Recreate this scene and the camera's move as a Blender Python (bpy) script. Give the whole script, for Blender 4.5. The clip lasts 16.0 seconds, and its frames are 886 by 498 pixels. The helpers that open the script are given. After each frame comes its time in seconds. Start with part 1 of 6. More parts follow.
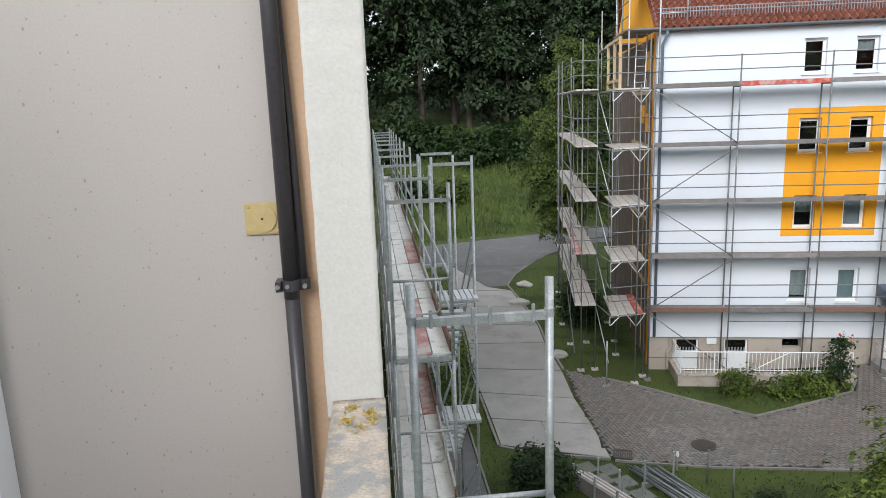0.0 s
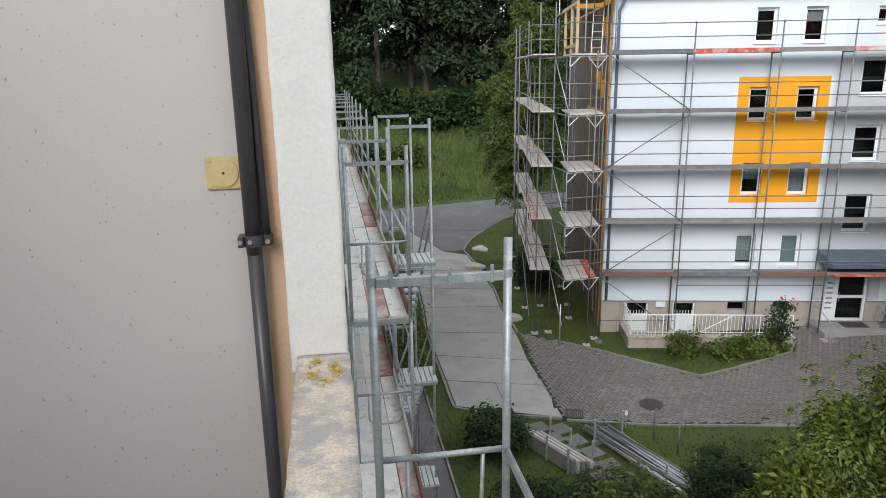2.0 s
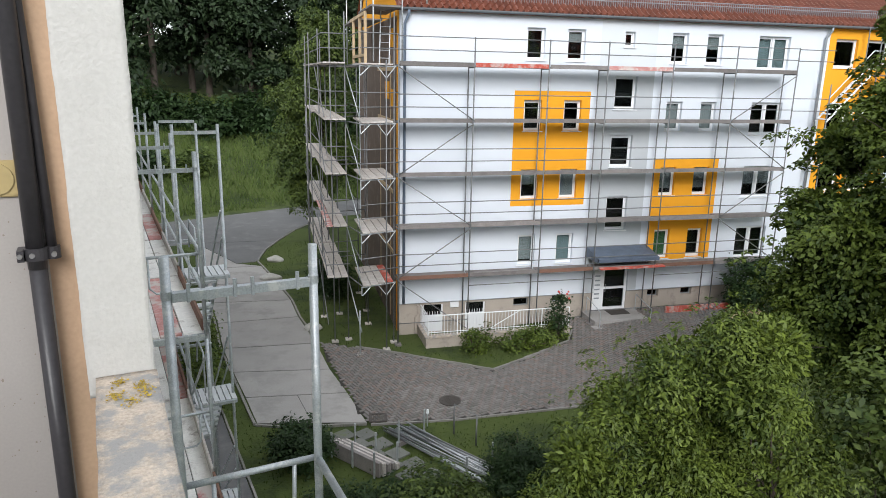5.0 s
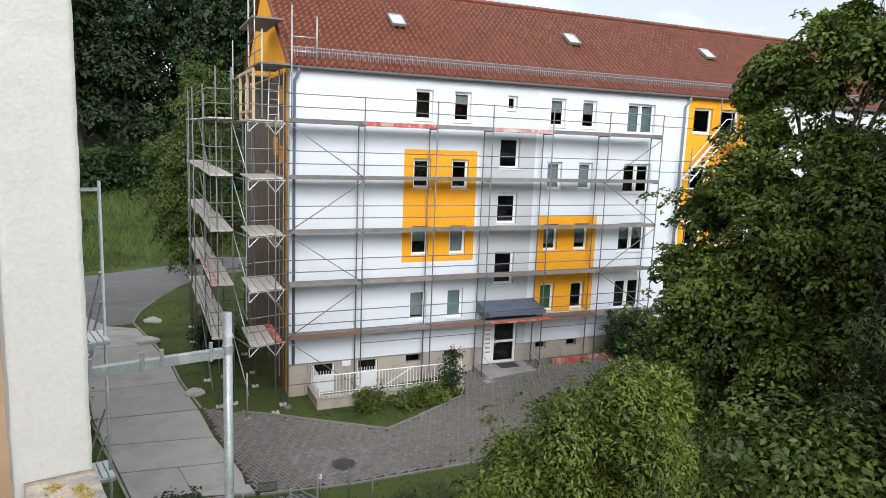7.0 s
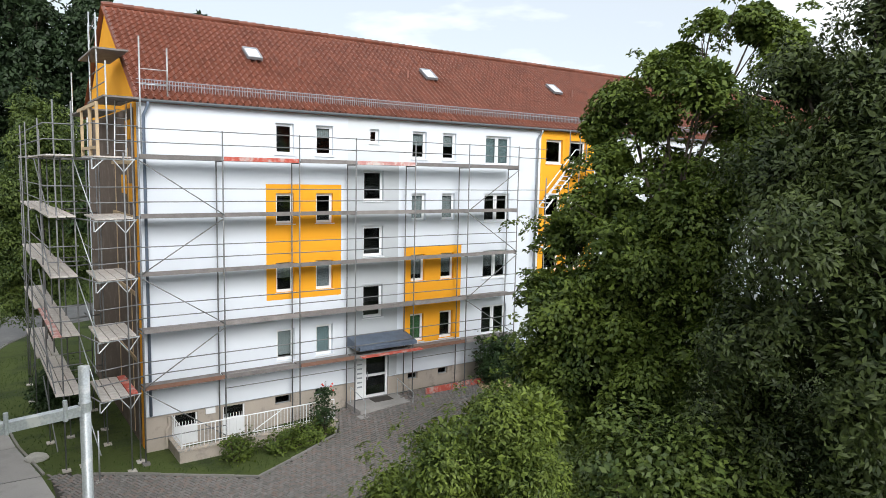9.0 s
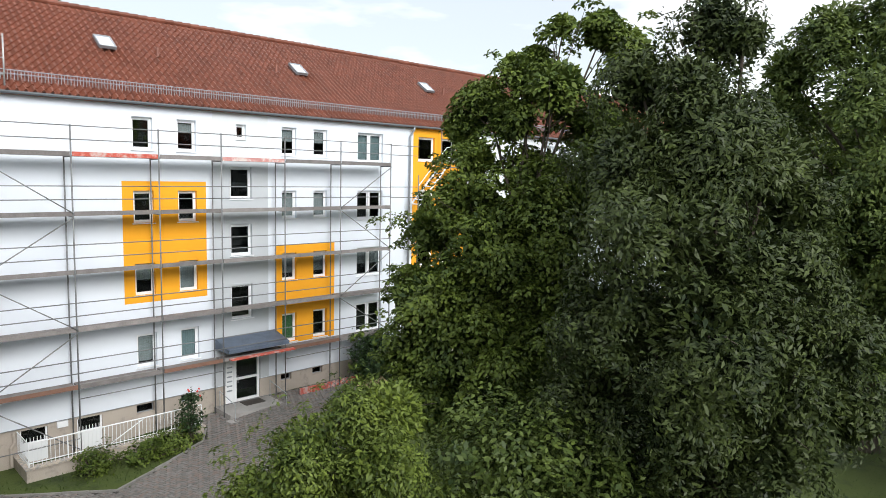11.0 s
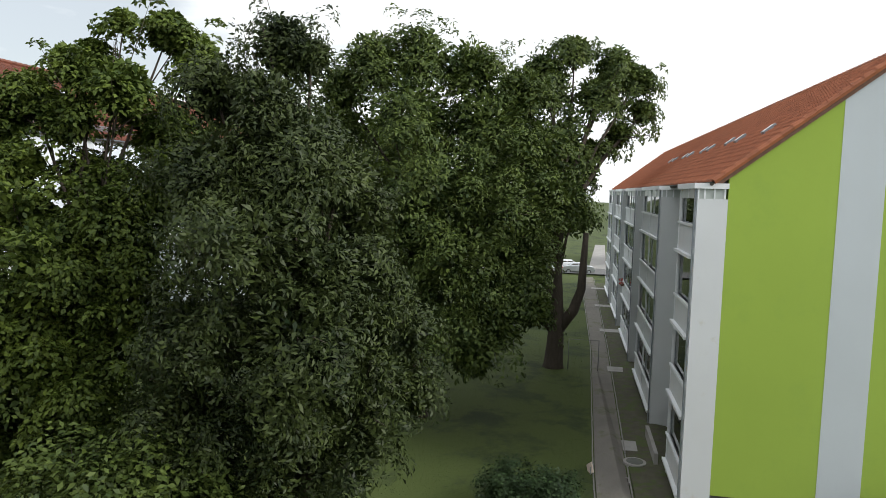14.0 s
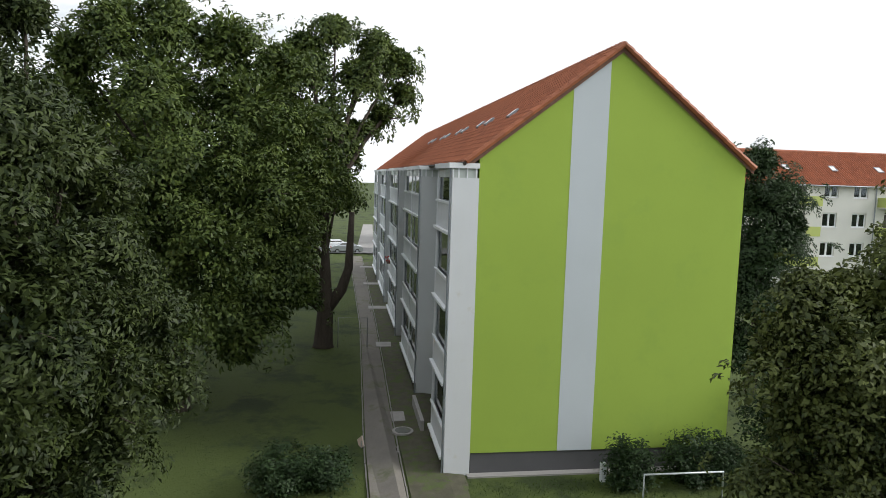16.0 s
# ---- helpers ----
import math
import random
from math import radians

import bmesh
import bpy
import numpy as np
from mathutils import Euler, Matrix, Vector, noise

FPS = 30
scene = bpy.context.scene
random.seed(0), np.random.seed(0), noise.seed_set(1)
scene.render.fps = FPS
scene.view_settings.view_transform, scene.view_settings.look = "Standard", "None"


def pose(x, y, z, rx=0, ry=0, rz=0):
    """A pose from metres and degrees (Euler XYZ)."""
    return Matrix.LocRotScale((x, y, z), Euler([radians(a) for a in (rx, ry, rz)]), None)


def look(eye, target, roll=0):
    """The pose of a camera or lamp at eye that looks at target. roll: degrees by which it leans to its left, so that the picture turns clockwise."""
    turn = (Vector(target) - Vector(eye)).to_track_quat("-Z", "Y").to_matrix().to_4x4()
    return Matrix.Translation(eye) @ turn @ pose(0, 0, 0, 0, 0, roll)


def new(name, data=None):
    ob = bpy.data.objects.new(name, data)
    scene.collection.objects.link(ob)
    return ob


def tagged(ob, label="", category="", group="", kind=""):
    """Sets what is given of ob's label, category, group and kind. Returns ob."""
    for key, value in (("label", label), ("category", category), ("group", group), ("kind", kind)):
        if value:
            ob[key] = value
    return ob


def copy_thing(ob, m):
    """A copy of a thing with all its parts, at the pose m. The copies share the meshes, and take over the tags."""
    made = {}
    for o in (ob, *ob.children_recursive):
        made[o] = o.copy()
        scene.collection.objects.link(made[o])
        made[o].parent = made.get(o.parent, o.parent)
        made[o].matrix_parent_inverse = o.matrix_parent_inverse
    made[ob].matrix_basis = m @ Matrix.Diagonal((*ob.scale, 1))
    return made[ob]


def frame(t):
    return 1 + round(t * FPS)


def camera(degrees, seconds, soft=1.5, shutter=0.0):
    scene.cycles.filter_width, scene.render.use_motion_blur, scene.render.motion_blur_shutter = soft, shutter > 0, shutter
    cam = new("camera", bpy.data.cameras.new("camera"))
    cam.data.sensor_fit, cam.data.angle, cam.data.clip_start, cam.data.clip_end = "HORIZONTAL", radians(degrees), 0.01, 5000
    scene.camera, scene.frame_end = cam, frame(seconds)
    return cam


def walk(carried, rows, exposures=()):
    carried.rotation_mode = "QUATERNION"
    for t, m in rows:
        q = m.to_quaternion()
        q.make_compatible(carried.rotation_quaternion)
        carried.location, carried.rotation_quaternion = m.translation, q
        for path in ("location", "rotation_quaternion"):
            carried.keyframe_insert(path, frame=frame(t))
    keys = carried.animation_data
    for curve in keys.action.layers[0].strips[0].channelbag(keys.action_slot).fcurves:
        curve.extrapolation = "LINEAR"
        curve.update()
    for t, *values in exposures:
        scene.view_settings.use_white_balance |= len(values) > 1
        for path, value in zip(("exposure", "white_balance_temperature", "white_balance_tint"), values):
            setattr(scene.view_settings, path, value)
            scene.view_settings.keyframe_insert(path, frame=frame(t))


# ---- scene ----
cam = camera(65.4, 16.0, soft=0.65)
PATH = [
    (0, (1.34, -0.838, 10.265), (1.108, 1.107, 9.858), -2.0),
    (0.5, (1.332, -0.836, 10.263), (1.127, 1.105, 9.828), -1.5),
    (1, (1.328, -0.838, 10.257), (1.151, 1.099, 9.792), -1.4),
    (1.5, (1.327, -0.85, 10.252), (1.18, 1.083, 9.759), -1.4),
    (2, (1.319, -0.854, 10.246), (1.214, 1.077, 9.737), -0.9),
    (2.5, (1.312, -0.858, 10.239), (1.252, 1.07, 9.71), -0.6),
    (3, (1.312, -0.862, 10.231), (1.329, 1.055, 9.66), -0.9),
    (3.5, (1.306, -0.854, 10.219), (1.459, 1.044, 9.605), -0.3),
    (4, (1.291, -0.875, 10.22), (1.57, 1.016, 9.629), 0.3),
    (4.5, (1.293, -0.883, 10.224), (1.65, 1.006, 9.671), 0.1),
    (5, (1.27, -0.88, 10.238), (1.748, 1.0, 9.752), 1.1),
    (7.5, (1.072, -0.721, 10.282), (1.908, 1.072, 9.99), 2.0),
    (8, (1.048, -0.635, 10.28), (1.944, 1.134, 10.018), 1.7),
    (8.5, (1.026, -0.672, 10.274), (2.052, 1.028, 10.037), 1.3),
    (11, (1.352, -1.079, 10.264), (2.746, 0.338, 10.048), 1.3),
    (11.5, (1.321, -1.155, 10.278), (2.816, 0.151, 10.04), 0.8),
    (12, (1.234, -1.116, 10.291), (2.889, -0.015, 10.071), 0.6),
    (12.5, (1.276, -0.973, 10.321), (3.067, -0.107, 10.115), 1.1),
    (13, (1.214, -0.873, 10.353), (3.084, -0.186, 10.173), 1.4),
    (13.5, (1.11, -0.91, 10.343), (3.034, -0.392, 10.17), 1.4),
    (14, (1.144, -0.831, 10.348), (3.103, -0.469, 10.176), 1.6),
    (14.5, (1.137, -0.806, 10.374), (3.109, -0.525, 10.187), 1.4),
    (15, (1.153, -0.839, 10.377), (3.136, -0.669, 10.185), 1.8),
    (15.5, (1.128, -0.908, 10.356), (3.115, -0.947, 10.131), 1.7),
    (16, (1.19, -1.011, 10.305), (3.156, -1.308, 10.096), 1.7),
]
walk(cam, [(t, look(eye, target, roll)) for t, eye, target, roll in PATH], exposures=[(0, 0.75, 6350, 11), (2.5, 0.7, 6350, 11), (5, 0.78, 6350, 11), (8.5, 0.85, 6450, 10), (11.5, 0.95, 6500, 10), (12.5, 0.98, 6600, 9), (13.5, 0.76, 6600, 9), (15.5, 0.53, 6500, 10), (16, 0.56, 6500, 10)])

# ---------------------------------------------------------------- light
world = bpy.data.worlds.new("overcast_sky")
scene.world = world
world.use_nodes = True
wn, wl = world.node_tree.nodes, world.node_tree.links
sky = wn.new("ShaderNodeTexSky")
sky.sky_type, sky.sun_disc = "NISHITA", False
sky.sun_elevation, sky.sun_rotation = radians(30), radians(193)
coord = wn.new("ShaderNodeTexCoord")
cloud = wn.new("ShaderNodeTexNoise")
cloud.inputs["Scale"].default_value, cloud.inputs["Detail"].default_value = 2.2, 6
stretch = wn.new("ShaderNodeMapping")
stretch.inputs["Scale"].default_value = (1, 1, 3.5)
stretch.inputs["Location"].default_value = (0.35, 0.1, 0.2)
wl.new(coord.outputs["Generated"], stretch.inputs["Vector"])
wl.new(stretch.outputs["Vector"], cloud.inputs["Vector"])
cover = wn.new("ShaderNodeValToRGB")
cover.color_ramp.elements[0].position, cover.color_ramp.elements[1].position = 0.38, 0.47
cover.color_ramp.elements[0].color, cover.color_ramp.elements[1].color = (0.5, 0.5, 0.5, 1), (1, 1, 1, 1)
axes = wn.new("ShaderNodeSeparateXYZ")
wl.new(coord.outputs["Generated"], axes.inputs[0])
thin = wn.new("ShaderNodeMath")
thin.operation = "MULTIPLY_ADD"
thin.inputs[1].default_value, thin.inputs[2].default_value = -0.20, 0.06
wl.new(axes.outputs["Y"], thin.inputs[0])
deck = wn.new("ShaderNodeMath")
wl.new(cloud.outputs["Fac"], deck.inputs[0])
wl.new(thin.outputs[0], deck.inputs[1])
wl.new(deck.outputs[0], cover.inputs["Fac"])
dim = wn.new("ShaderNodeVectorMath")
dim.operation = "SCALE"
dim.inputs["Scale"].default_value = 0.07
wl.new(sky.outputs["Color"], dim.inputs[0])
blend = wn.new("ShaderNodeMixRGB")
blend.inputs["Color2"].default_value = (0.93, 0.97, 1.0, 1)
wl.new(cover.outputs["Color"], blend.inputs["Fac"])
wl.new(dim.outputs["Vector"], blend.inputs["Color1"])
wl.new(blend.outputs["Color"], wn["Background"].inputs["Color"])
wn["Background"].inputs["Strength"].default_value = 0.78
sun = new("sun", bpy.data.lights.new("sun", "SUN"))
sun.data.energy, sun.data.angle, sun.data.color = 1.8, radians(30), (1.0, 0.98, 0.95)
sun.matrix_world = look((-7, -30, 18), (0, 0, 0))

# ---------------------------------------------------------------- materials
def material(name, base, rough=0.8, var=0.15, scale=4.0, fine=60.0, bump=0.15, metal=0.0, second=None, patch=0.0, patch_scale=1.5,
             spec=0.4, island=0.0, rand=0.0, stretch=(1, 1, 1)):
    """A surface with broad and fine variation of colour, and relief. second: the colour of stains that cover the share patch."""
    m = bpy.data.materials.new(name)
    m.use_nodes = True
    n, l = m.node_tree.nodes, m.node_tree.links
    p = n["Principled BSDF"]
    p.inputs["Roughness"].default_value, p.inputs["Metallic"].default_value = rough, metal
    p.inputs["Specular IOR Level"].default_value = spec
    tc = n.new("ShaderNodeTexCoord")
    mp = n.new("ShaderNodeMapping")
    mp.inputs["Scale"].default_value = stretch
    l.new(tc.outputs["Object"], mp.inputs["Vector"])
    a, b = n.new("ShaderNodeTexNoise"), n.new("ShaderNodeTexNoise")
    a.inputs["Scale"].default_value, a.inputs["Detail"].default_value = scale, 4
    b.inputs["Scale"].default_value, b.inputs["Detail"].default_value = fine, 3
    l.new(mp.outputs["Vector"], a.inputs["Vector"])
    l.new(mp.outputs["Vector"], b.inputs["Vector"])
    add = n.new("ShaderNodeMath")
    add.operation = "ADD"
    l.new(a.outputs["Fac"], add.inputs[0])
    l.new(b.outputs["Fac"], add.inputs[1])
    rng = n.new("ShaderNodeMapRange")
    rng.inputs["From Min"].default_value, rng.inputs["From Max"].default_value = 0.65, 1.35
    rng.inputs["To Min"].default_value, rng.inputs["To Max"].default_value = 1 - var, 1 + var
    l.new(add.outputs[0], rng.inputs["Value"])
    value = rng.outputs["Result"]
    for amount, node, out in ((island, "ShaderNodeNewGeometry", "Random Per Island"), (rand, "ShaderNodeObjectInfo", "Random")):
        if amount:
            g, r, k = n.new(node), n.new("ShaderNodeMapRange"), n.new("ShaderNodeMath")
            r.inputs["To Min"].default_value, r.inputs["To Max"].default_value = 1 - amount, 1 + amount
            l.new(g.outputs[out], r.inputs["Value"])
            k.operation = "MULTIPLY"
            l.new(value, k.inputs[0])
            l.new(r.outputs["Result"], k.inputs[1])
            value = k.outputs[0]
    tint = n.new("ShaderNodeVectorMath")
    tint.operation = "SCALE"
    tint.inputs[0].default_value = base
    l.new(value, tint.inputs["Scale"])
    colour = tint.outputs["Vector"]
    if second:
        s, ramp, mix = n.new("ShaderNodeTexNoise"), n.new("ShaderNodeMapRange"), n.new("ShaderNodeMixRGB")
        s.inputs["Scale"].default_value, s.inputs["Detail"].default_value = patch_scale, 6
        s.inputs["Roughness"].default_value = 0.7
        l.new(mp.outputs["Vector"], s.inputs["Vector"])
        edge = 0.72 - 0.44 * patch
        ramp.inputs["From Min"].default_value, ramp.inputs["From Max"].default_value = edge - 0.04, edge + 0.08
        l.new(s.outputs["Fac"], ramp.inputs["Value"])
        l.new(ramp.outputs["Result"], mix.inputs["Fac"])
        l.new(colour, mix.inputs["Color1"])
        mix.inputs["Color2"].default_value = (*second, 1)
        colour = mix.outputs["Color"]
    l.new(colour, p.inputs["Base Color"])
    if bump:
        h = n.new("ShaderNodeBump")
        h.inputs["Strength"].default_value, h.inputs["Distance"].default_value = bump, 0.6 / fine
        l.new(b.outputs["Fac"], h.inputs["Height"])
        l.new(h.outputs["Normal"], p.inputs["Normal"])
    return m


def leafy(name, low, high, through_light=0.35, rough=0.55, spec=0.28):
    """Leaves: each its own tone between two greens, with some light coming through."""
    m = bpy.data.materials.new(name)
    m.use_nodes = True
    n, l = m.node_tree.nodes, m.node_tree.links
    p = n["Principled BSDF"]
    p.inputs["Roughness"].default_value = rough
    p.inputs["Specular IOR Level"].default_value = spec
    g, tc, a = n.new("ShaderNodeNewGeometry"), n.new("ShaderNodeTexCoord"), n.new("ShaderNodeTexNoise")
    a.inputs["Scale"].default_value, a.inputs["Detail"].default_value = 0.9, 3
    l.new(tc.outputs["Object"], a.inputs["Vector"])
    f = n.new("ShaderNodeMath")
    f.operation = "MULTIPLY_ADD"
    f.inputs[1].default_value = 0.6
    l.new(g.outputs["Random Per Island"], f.inputs[0])
    r = n.new("ShaderNodeMapRange")
    r.inputs["From Min"].default_value, r.inputs["From Max"].default_value = 0.35, 0.7
    r.inputs["To Min"].default_value, r.inputs["To Max"].default_value = 0.0, 0.5
    l.new(a.outputs["Fac"], r.inputs["Value"])
    l.new(r.outputs["Result"], f.inputs[2])
    mix = n.new("ShaderNodeMixRGB")
    mix.inputs["Color1"].default_value, mix.inputs["Color2"].default_value = (*low, 1), (*high, 1)
    l.new(f.outputs[0], mix.inputs["Fac"])
    l.new(mix.outputs["Color"], p.inputs["Base Color"])
    t, s = n.new("ShaderNodeBsdfTranslucent"), n.new("ShaderNodeMixShader")
    l.new(mix.outputs["Color"], t.inputs["Color"])
    s.inputs["Fac"].default_value = through_light
    l.new(p.outputs["BSDF"], s.inputs[1])
    l.new(t.outputs["BSDF"], s.inputs[2])
    l.new(s.outputs["Shader"], n["Material Output"].inputs["Surface"])
    return m


def glass(name, tint=(0.6, 0.66, 0.68)):
    m = bpy.data.materials.new(name)
    m.use_nodes = True
    n, l = m.node_tree.nodes, m.node_tree.links
    clear, gloss, f, s = n.new("ShaderNodeBsdfTransparent"), n.new("ShaderNodeBsdfGlossy"), n.new("ShaderNodeFresnel"), n.new("ShaderNodeMixShader")
    clear.inputs["Color"].default_value = (*tint, 1)
    gloss.inputs["Roughness"].default_value = 0.03
    f.inputs["IOR"].default_value = 1.5
    l.new(f.outputs["Fac"], s.inputs["Fac"])
    l.new(clear.outputs[0], s.inputs[1])
    l.new(gloss.outputs[0], s.inputs[2])
    l.new(s.outputs[0], n["Material Output"].inputs["Surface"])
    return m


WHITE = material("white_render", (0.71, 0.755, 0.82), 0.9, 0.03, 0.7, 90, 0.08)
GREY = material("grey_render", (0.50, 0.53, 0.56), 0.9, 0.03, 0.7, 90, 0.08)
PALE = material("pale_grey_render", (0.66, 0.70, 0.73), 0.9, 0.03, 0.7, 90, 0.08)
ORANGE = material("orange_render", (0.86, 0.38, 0.02), 0.9, 0.05, 0.9, 90, 0.08)
PLINTH = material("beige_plinth", (0.42, 0.37, 0.32), 0.95, 0.1, 1.2, 50, 0.2, second=(0.30, 0.27, 0.24), patch=0.3)
CORE = material("brown_insulation_board", (0.15, 0.115, 0.095), 0.95, 0.14, 2.0, 40, 0.3, second=(0.22, 0.17, 0.14), patch=0.35)
LIME = material("lime_green_render", (0.325, 0.455, 0.072), 0.9, 0.05, 0.35, 90, 0.1, second=(0.305, 0.435, 0.072), patch=0.35, patch_scale=0.5)
STRIPE = material("blue_grey_render", (0.54, 0.585, 0.62), 0.9, 0.04, 0.5, 90, 0.1)
DARKBASE = material("dark_grey_plinth", (0.10, 0.10, 0.105), 0.9, 0.1, 1.5, 60, 0.2)
TILE_A = material("brown_red_roof_tile", (0.185, 0.064, 0.040), 0.36, 0.18, 1.2, 25, 0.2, island=0.22, rand=0.22)
TILE_B = material("orange_red_roof_tile", (0.34, 0.115, 0.055), 0.6, 0.15, 1.2, 25, 0.2, island=0.2, rand=0.2)
STEEL = material("galvanised_steel", (0.44, 0.47, 0.49), 0.45, 0.25, 9, 120, 0.12, metal=0.55, second=(0.62, 0.63, 0.62), patch=0.35, patch_scale=14)
OLDSTEEL = material("weathered_scaffold_tube", (0.20, 0.205, 0.21), 0.6, 0.25, 6, 120, 0.1, metal=0.4)
PLANK = material("grey_scaffold_board", (0.47, 0.43, 0.40), 0.85, 0.2, 3, 30, 0.25, rand=0.15, second=(0.60, 0.58, 0.55), patch=0.4, patch_scale=4, stretch=(1, 5, 1))
BLEACHED = material("sun_bleached_board", (0.82, 0.80, 0.77), 0.85, 0.12, 3, 30, 0.2, rand=0.12, second=(0.50, 0.46, 0.43), patch=0.3, patch_scale=5)
OLDPLANK = material("dirty_scaffold_board", (0.20, 0.185, 0.178), 0.9, 0.25, 3, 30, 0.2, rand=0.2)
REDPLANK = material("red_painted_board", (0.50, 0.10, 0.07), 0.8, 0.25, 3, 30, 0.2, second=(0.50, 0.36, 0.33), patch=0.45, patch_scale=3)
PINKPLANK = material("faded_red_board", (0.55, 0.27, 0.25), 0.85, 0.25, 3, 30, 0.2, second=(0.60, 0.54, 0.51), patch=0.5, patch_scale=3)
WOOD = material("raw_timber", (0.50, 0.38, 0.24), 0.8, 0.15, 4, 40, 0.2, rand=0.1)
PVC = material("white_window_frame", (0.80, 0.82, 0.84), 0.4, 0.02, 3, 60, 0.0)
GLASS = glass("window_glass")
# near-black inner surfaces: the dimness of the rooms is put into the colour
ROOM = material("painted_dim_room", (0.07, 0.066, 0.062), 0.9, 0.3, 2, 20, 0.0)
LACE = material("white_curtain", (0.60, 0.60, 0.58), 0.9, 0.15, 12, 70, 0.3, stretch=(4, 4, 0.6))
GREENBLIND = material("green_curtain", (0.16, 0.33, 0.14), 0.9, 0.15, 12, 70, 0.2)
BLUEBLIND = material("teal_blind", (0.44, 0.53, 0.53), 0.8, 0.08, 12, 70, 0.1)
ZINC = material("zinc_sheet", (0.33, 0.36, 0.39), 0.45, 0.12, 3, 60, 0.05, metal=0.6)
BLUEROOF = material("blue_grey_canopy_sheet", (0.10, 0.13, 0.18), 0.4, 0.3, 3, 40, 0.08)
DARKPIPE = material("dark_grey_drainpipe", (0.045, 0.043, 0.047), 0.35, 0.2, 5, 80, 0.03)
BLUEPIPE = material("blue_grey_downpipe", (0.14, 0.18, 0.24), 0.5, 0.1, 5, 80, 0.0)
GUTTER = material("dark_grey_gutter", (0.10, 0.11, 0.12), 0.5, 0.12, 4, 60, 0.0)
ASPHALT = material("worn_asphalt", (0.145, 0.145, 0.145), 0.9, 0.15, 0.8, 50, 0.3, second=(0.19, 0.188, 0.185), patch=0.35, patch_scale=0.6)
CONCRETE = material("concrete_roadway", (0.355, 0.34, 0.325), 0.9, 0.12, 0.8, 40, 0.25, second=(0.30, 0.29, 0.275), patch=0.4, patch_scale=0.7, rand=0.05)
PAVER = material("grey_paver", (0.195, 0.186, 0.176), 0.9, 0.12, 0.5, 40, 0.2, island=0.24, rand=0.24, second=(0.215, 0.165, 0.145), patch=0.42, patch_scale=5)
JOINT = material("sandy_joint", (0.045, 0.042, 0.036), 0.95, 0.2, 2, 60, 0.2)
KERB = material("kerb_concrete", (0.25, 0.24, 0.225), 0.9, 0.2, 3, 50, 0.2, rand=0.1)
SLAB = material("mossy_path_slab", (0.16, 0.165, 0.15), 0.9, 0.2, 3, 50, 0.2, rand=0.12, second=(0.13, 0.15, 0.08), patch=0.3)
EARTHPATH = material("gravelly_path", (0.19, 0.175, 0.155), 0.95, 0.3, 0.6, 30, 0.3, second=(0.12, 0.125, 0.075), patch=0.35, patch_scale=0.6)
BEDSOIL = material("mossy_bed_soil", (0.085, 0.080, 0.055), 0.95, 0.3, 2.5, 30, 0.4, second=(0.075, 0.10, 0.03), patch=0.45, patch_scale=1.6)
LAWN = material("lawn_soil_and_grass", (0.030, 0.046, 0.012), 0.95, 0.35, 0.45, 14, 0.5, second=(0.062, 0.086, 0.018), patch=0.65, patch_scale=0.35)
IRON = material("cast_iron", (0.07, 0.062, 0.055), 0.7, 0.2, 8, 60, 0.4)
RUST = material("rusty_steel", (0.19, 0.105, 0.075), 0.85, 0.2, 6, 60, 0.2)
WALLPAINT = material("beige_panel_paint", (0.42, 0.392, 0.368), 0.85, 0.05, 0.7, 150, 0.08)
PEACH = material("bounce_tinted_edge", (0.52, 0.36, 0.24), 0.85, 0.08, 3, 90, 0.1)
PIERPAINT = material("rough_white_plaster", (0.54, 0.53, 0.505), 0.95, 0.07, 4, 105, 0.35)
COPING = material("weathered_concrete_coping", (0.47, 0.40, 0.33), 0.95, 0.32, 9, 150, 0.9, second=(0.30, 0.295, 0.285), patch=0.5, patch_scale=11)
LICHEN = material("yellow_lichen", (0.40, 0.29, 0.05), 0.95, 0.4, 30, 160, 0.6)
BRASS = material("yellowed_plastic_plate", (0.46, 0.36, 0.17), 0.5, 0.08, 8, 60, 0.05)
BOLT = material("zinc_plated_bolt", (0.5, 0.5, 0.5), 0.35, 0.1, 20, 90, 0.0, metal=0.9)
BARK = material("grey_brown_bark", (0.075, 0.06, 0.048), 0.95, 0.3, 6, 30, 0.8, stretch=(1, 1, 0.3))
PANELGREY = material("grey_loggia_panel", (0.60, 0.62, 0.63), 0.8, 0.05, 2, 60, 0.05)
SIDEWALL = material("pale_side_wall", (0.66, 0.68, 0.70), 0.9, 0.05, 0.6, 60, 0.1, second=(0.60, 0.60, 0.57), patch=0.2)
SIDEGREY = material("grey_side_wall", (0.56, 0.58, 0.585), 0.9, 0.06, 0.6, 60, 0.1)
CREAM = material("cream_render", (0.66, 0.66, 0.62), 0.9, 0.05, 0.6, 60, 0.1)
BALCGREEN = material("yellow_green_balcony_panel", (0.46, 0.52, 0.16), 0.7, 0.05, 2, 60, 0.0)
SILVER = material("silver_car_paint", (0.50, 0.53, 0.56), 0.25, 0.03, 2, 60, 0.0, metal=0.6)
RUBBER = material("black_rubber", (0.02, 0.02, 0.02), 0.8, 0.1, 5, 60, 0.1)
TRAFFIC = material("red_and_white_board", (0.80, 0.66, 0.58), 0.6, 0.1, 8, 60, 0.0)
STONE = material("pale_boulder", (0.42, 0.41, 0.38), 0.95, 0.2, 4, 30, 0.5)
TEAL = material("faded_teal_paint", (0.18, 0.38, 0.42), 0.6, 0.3, 9, 60, 0.1)
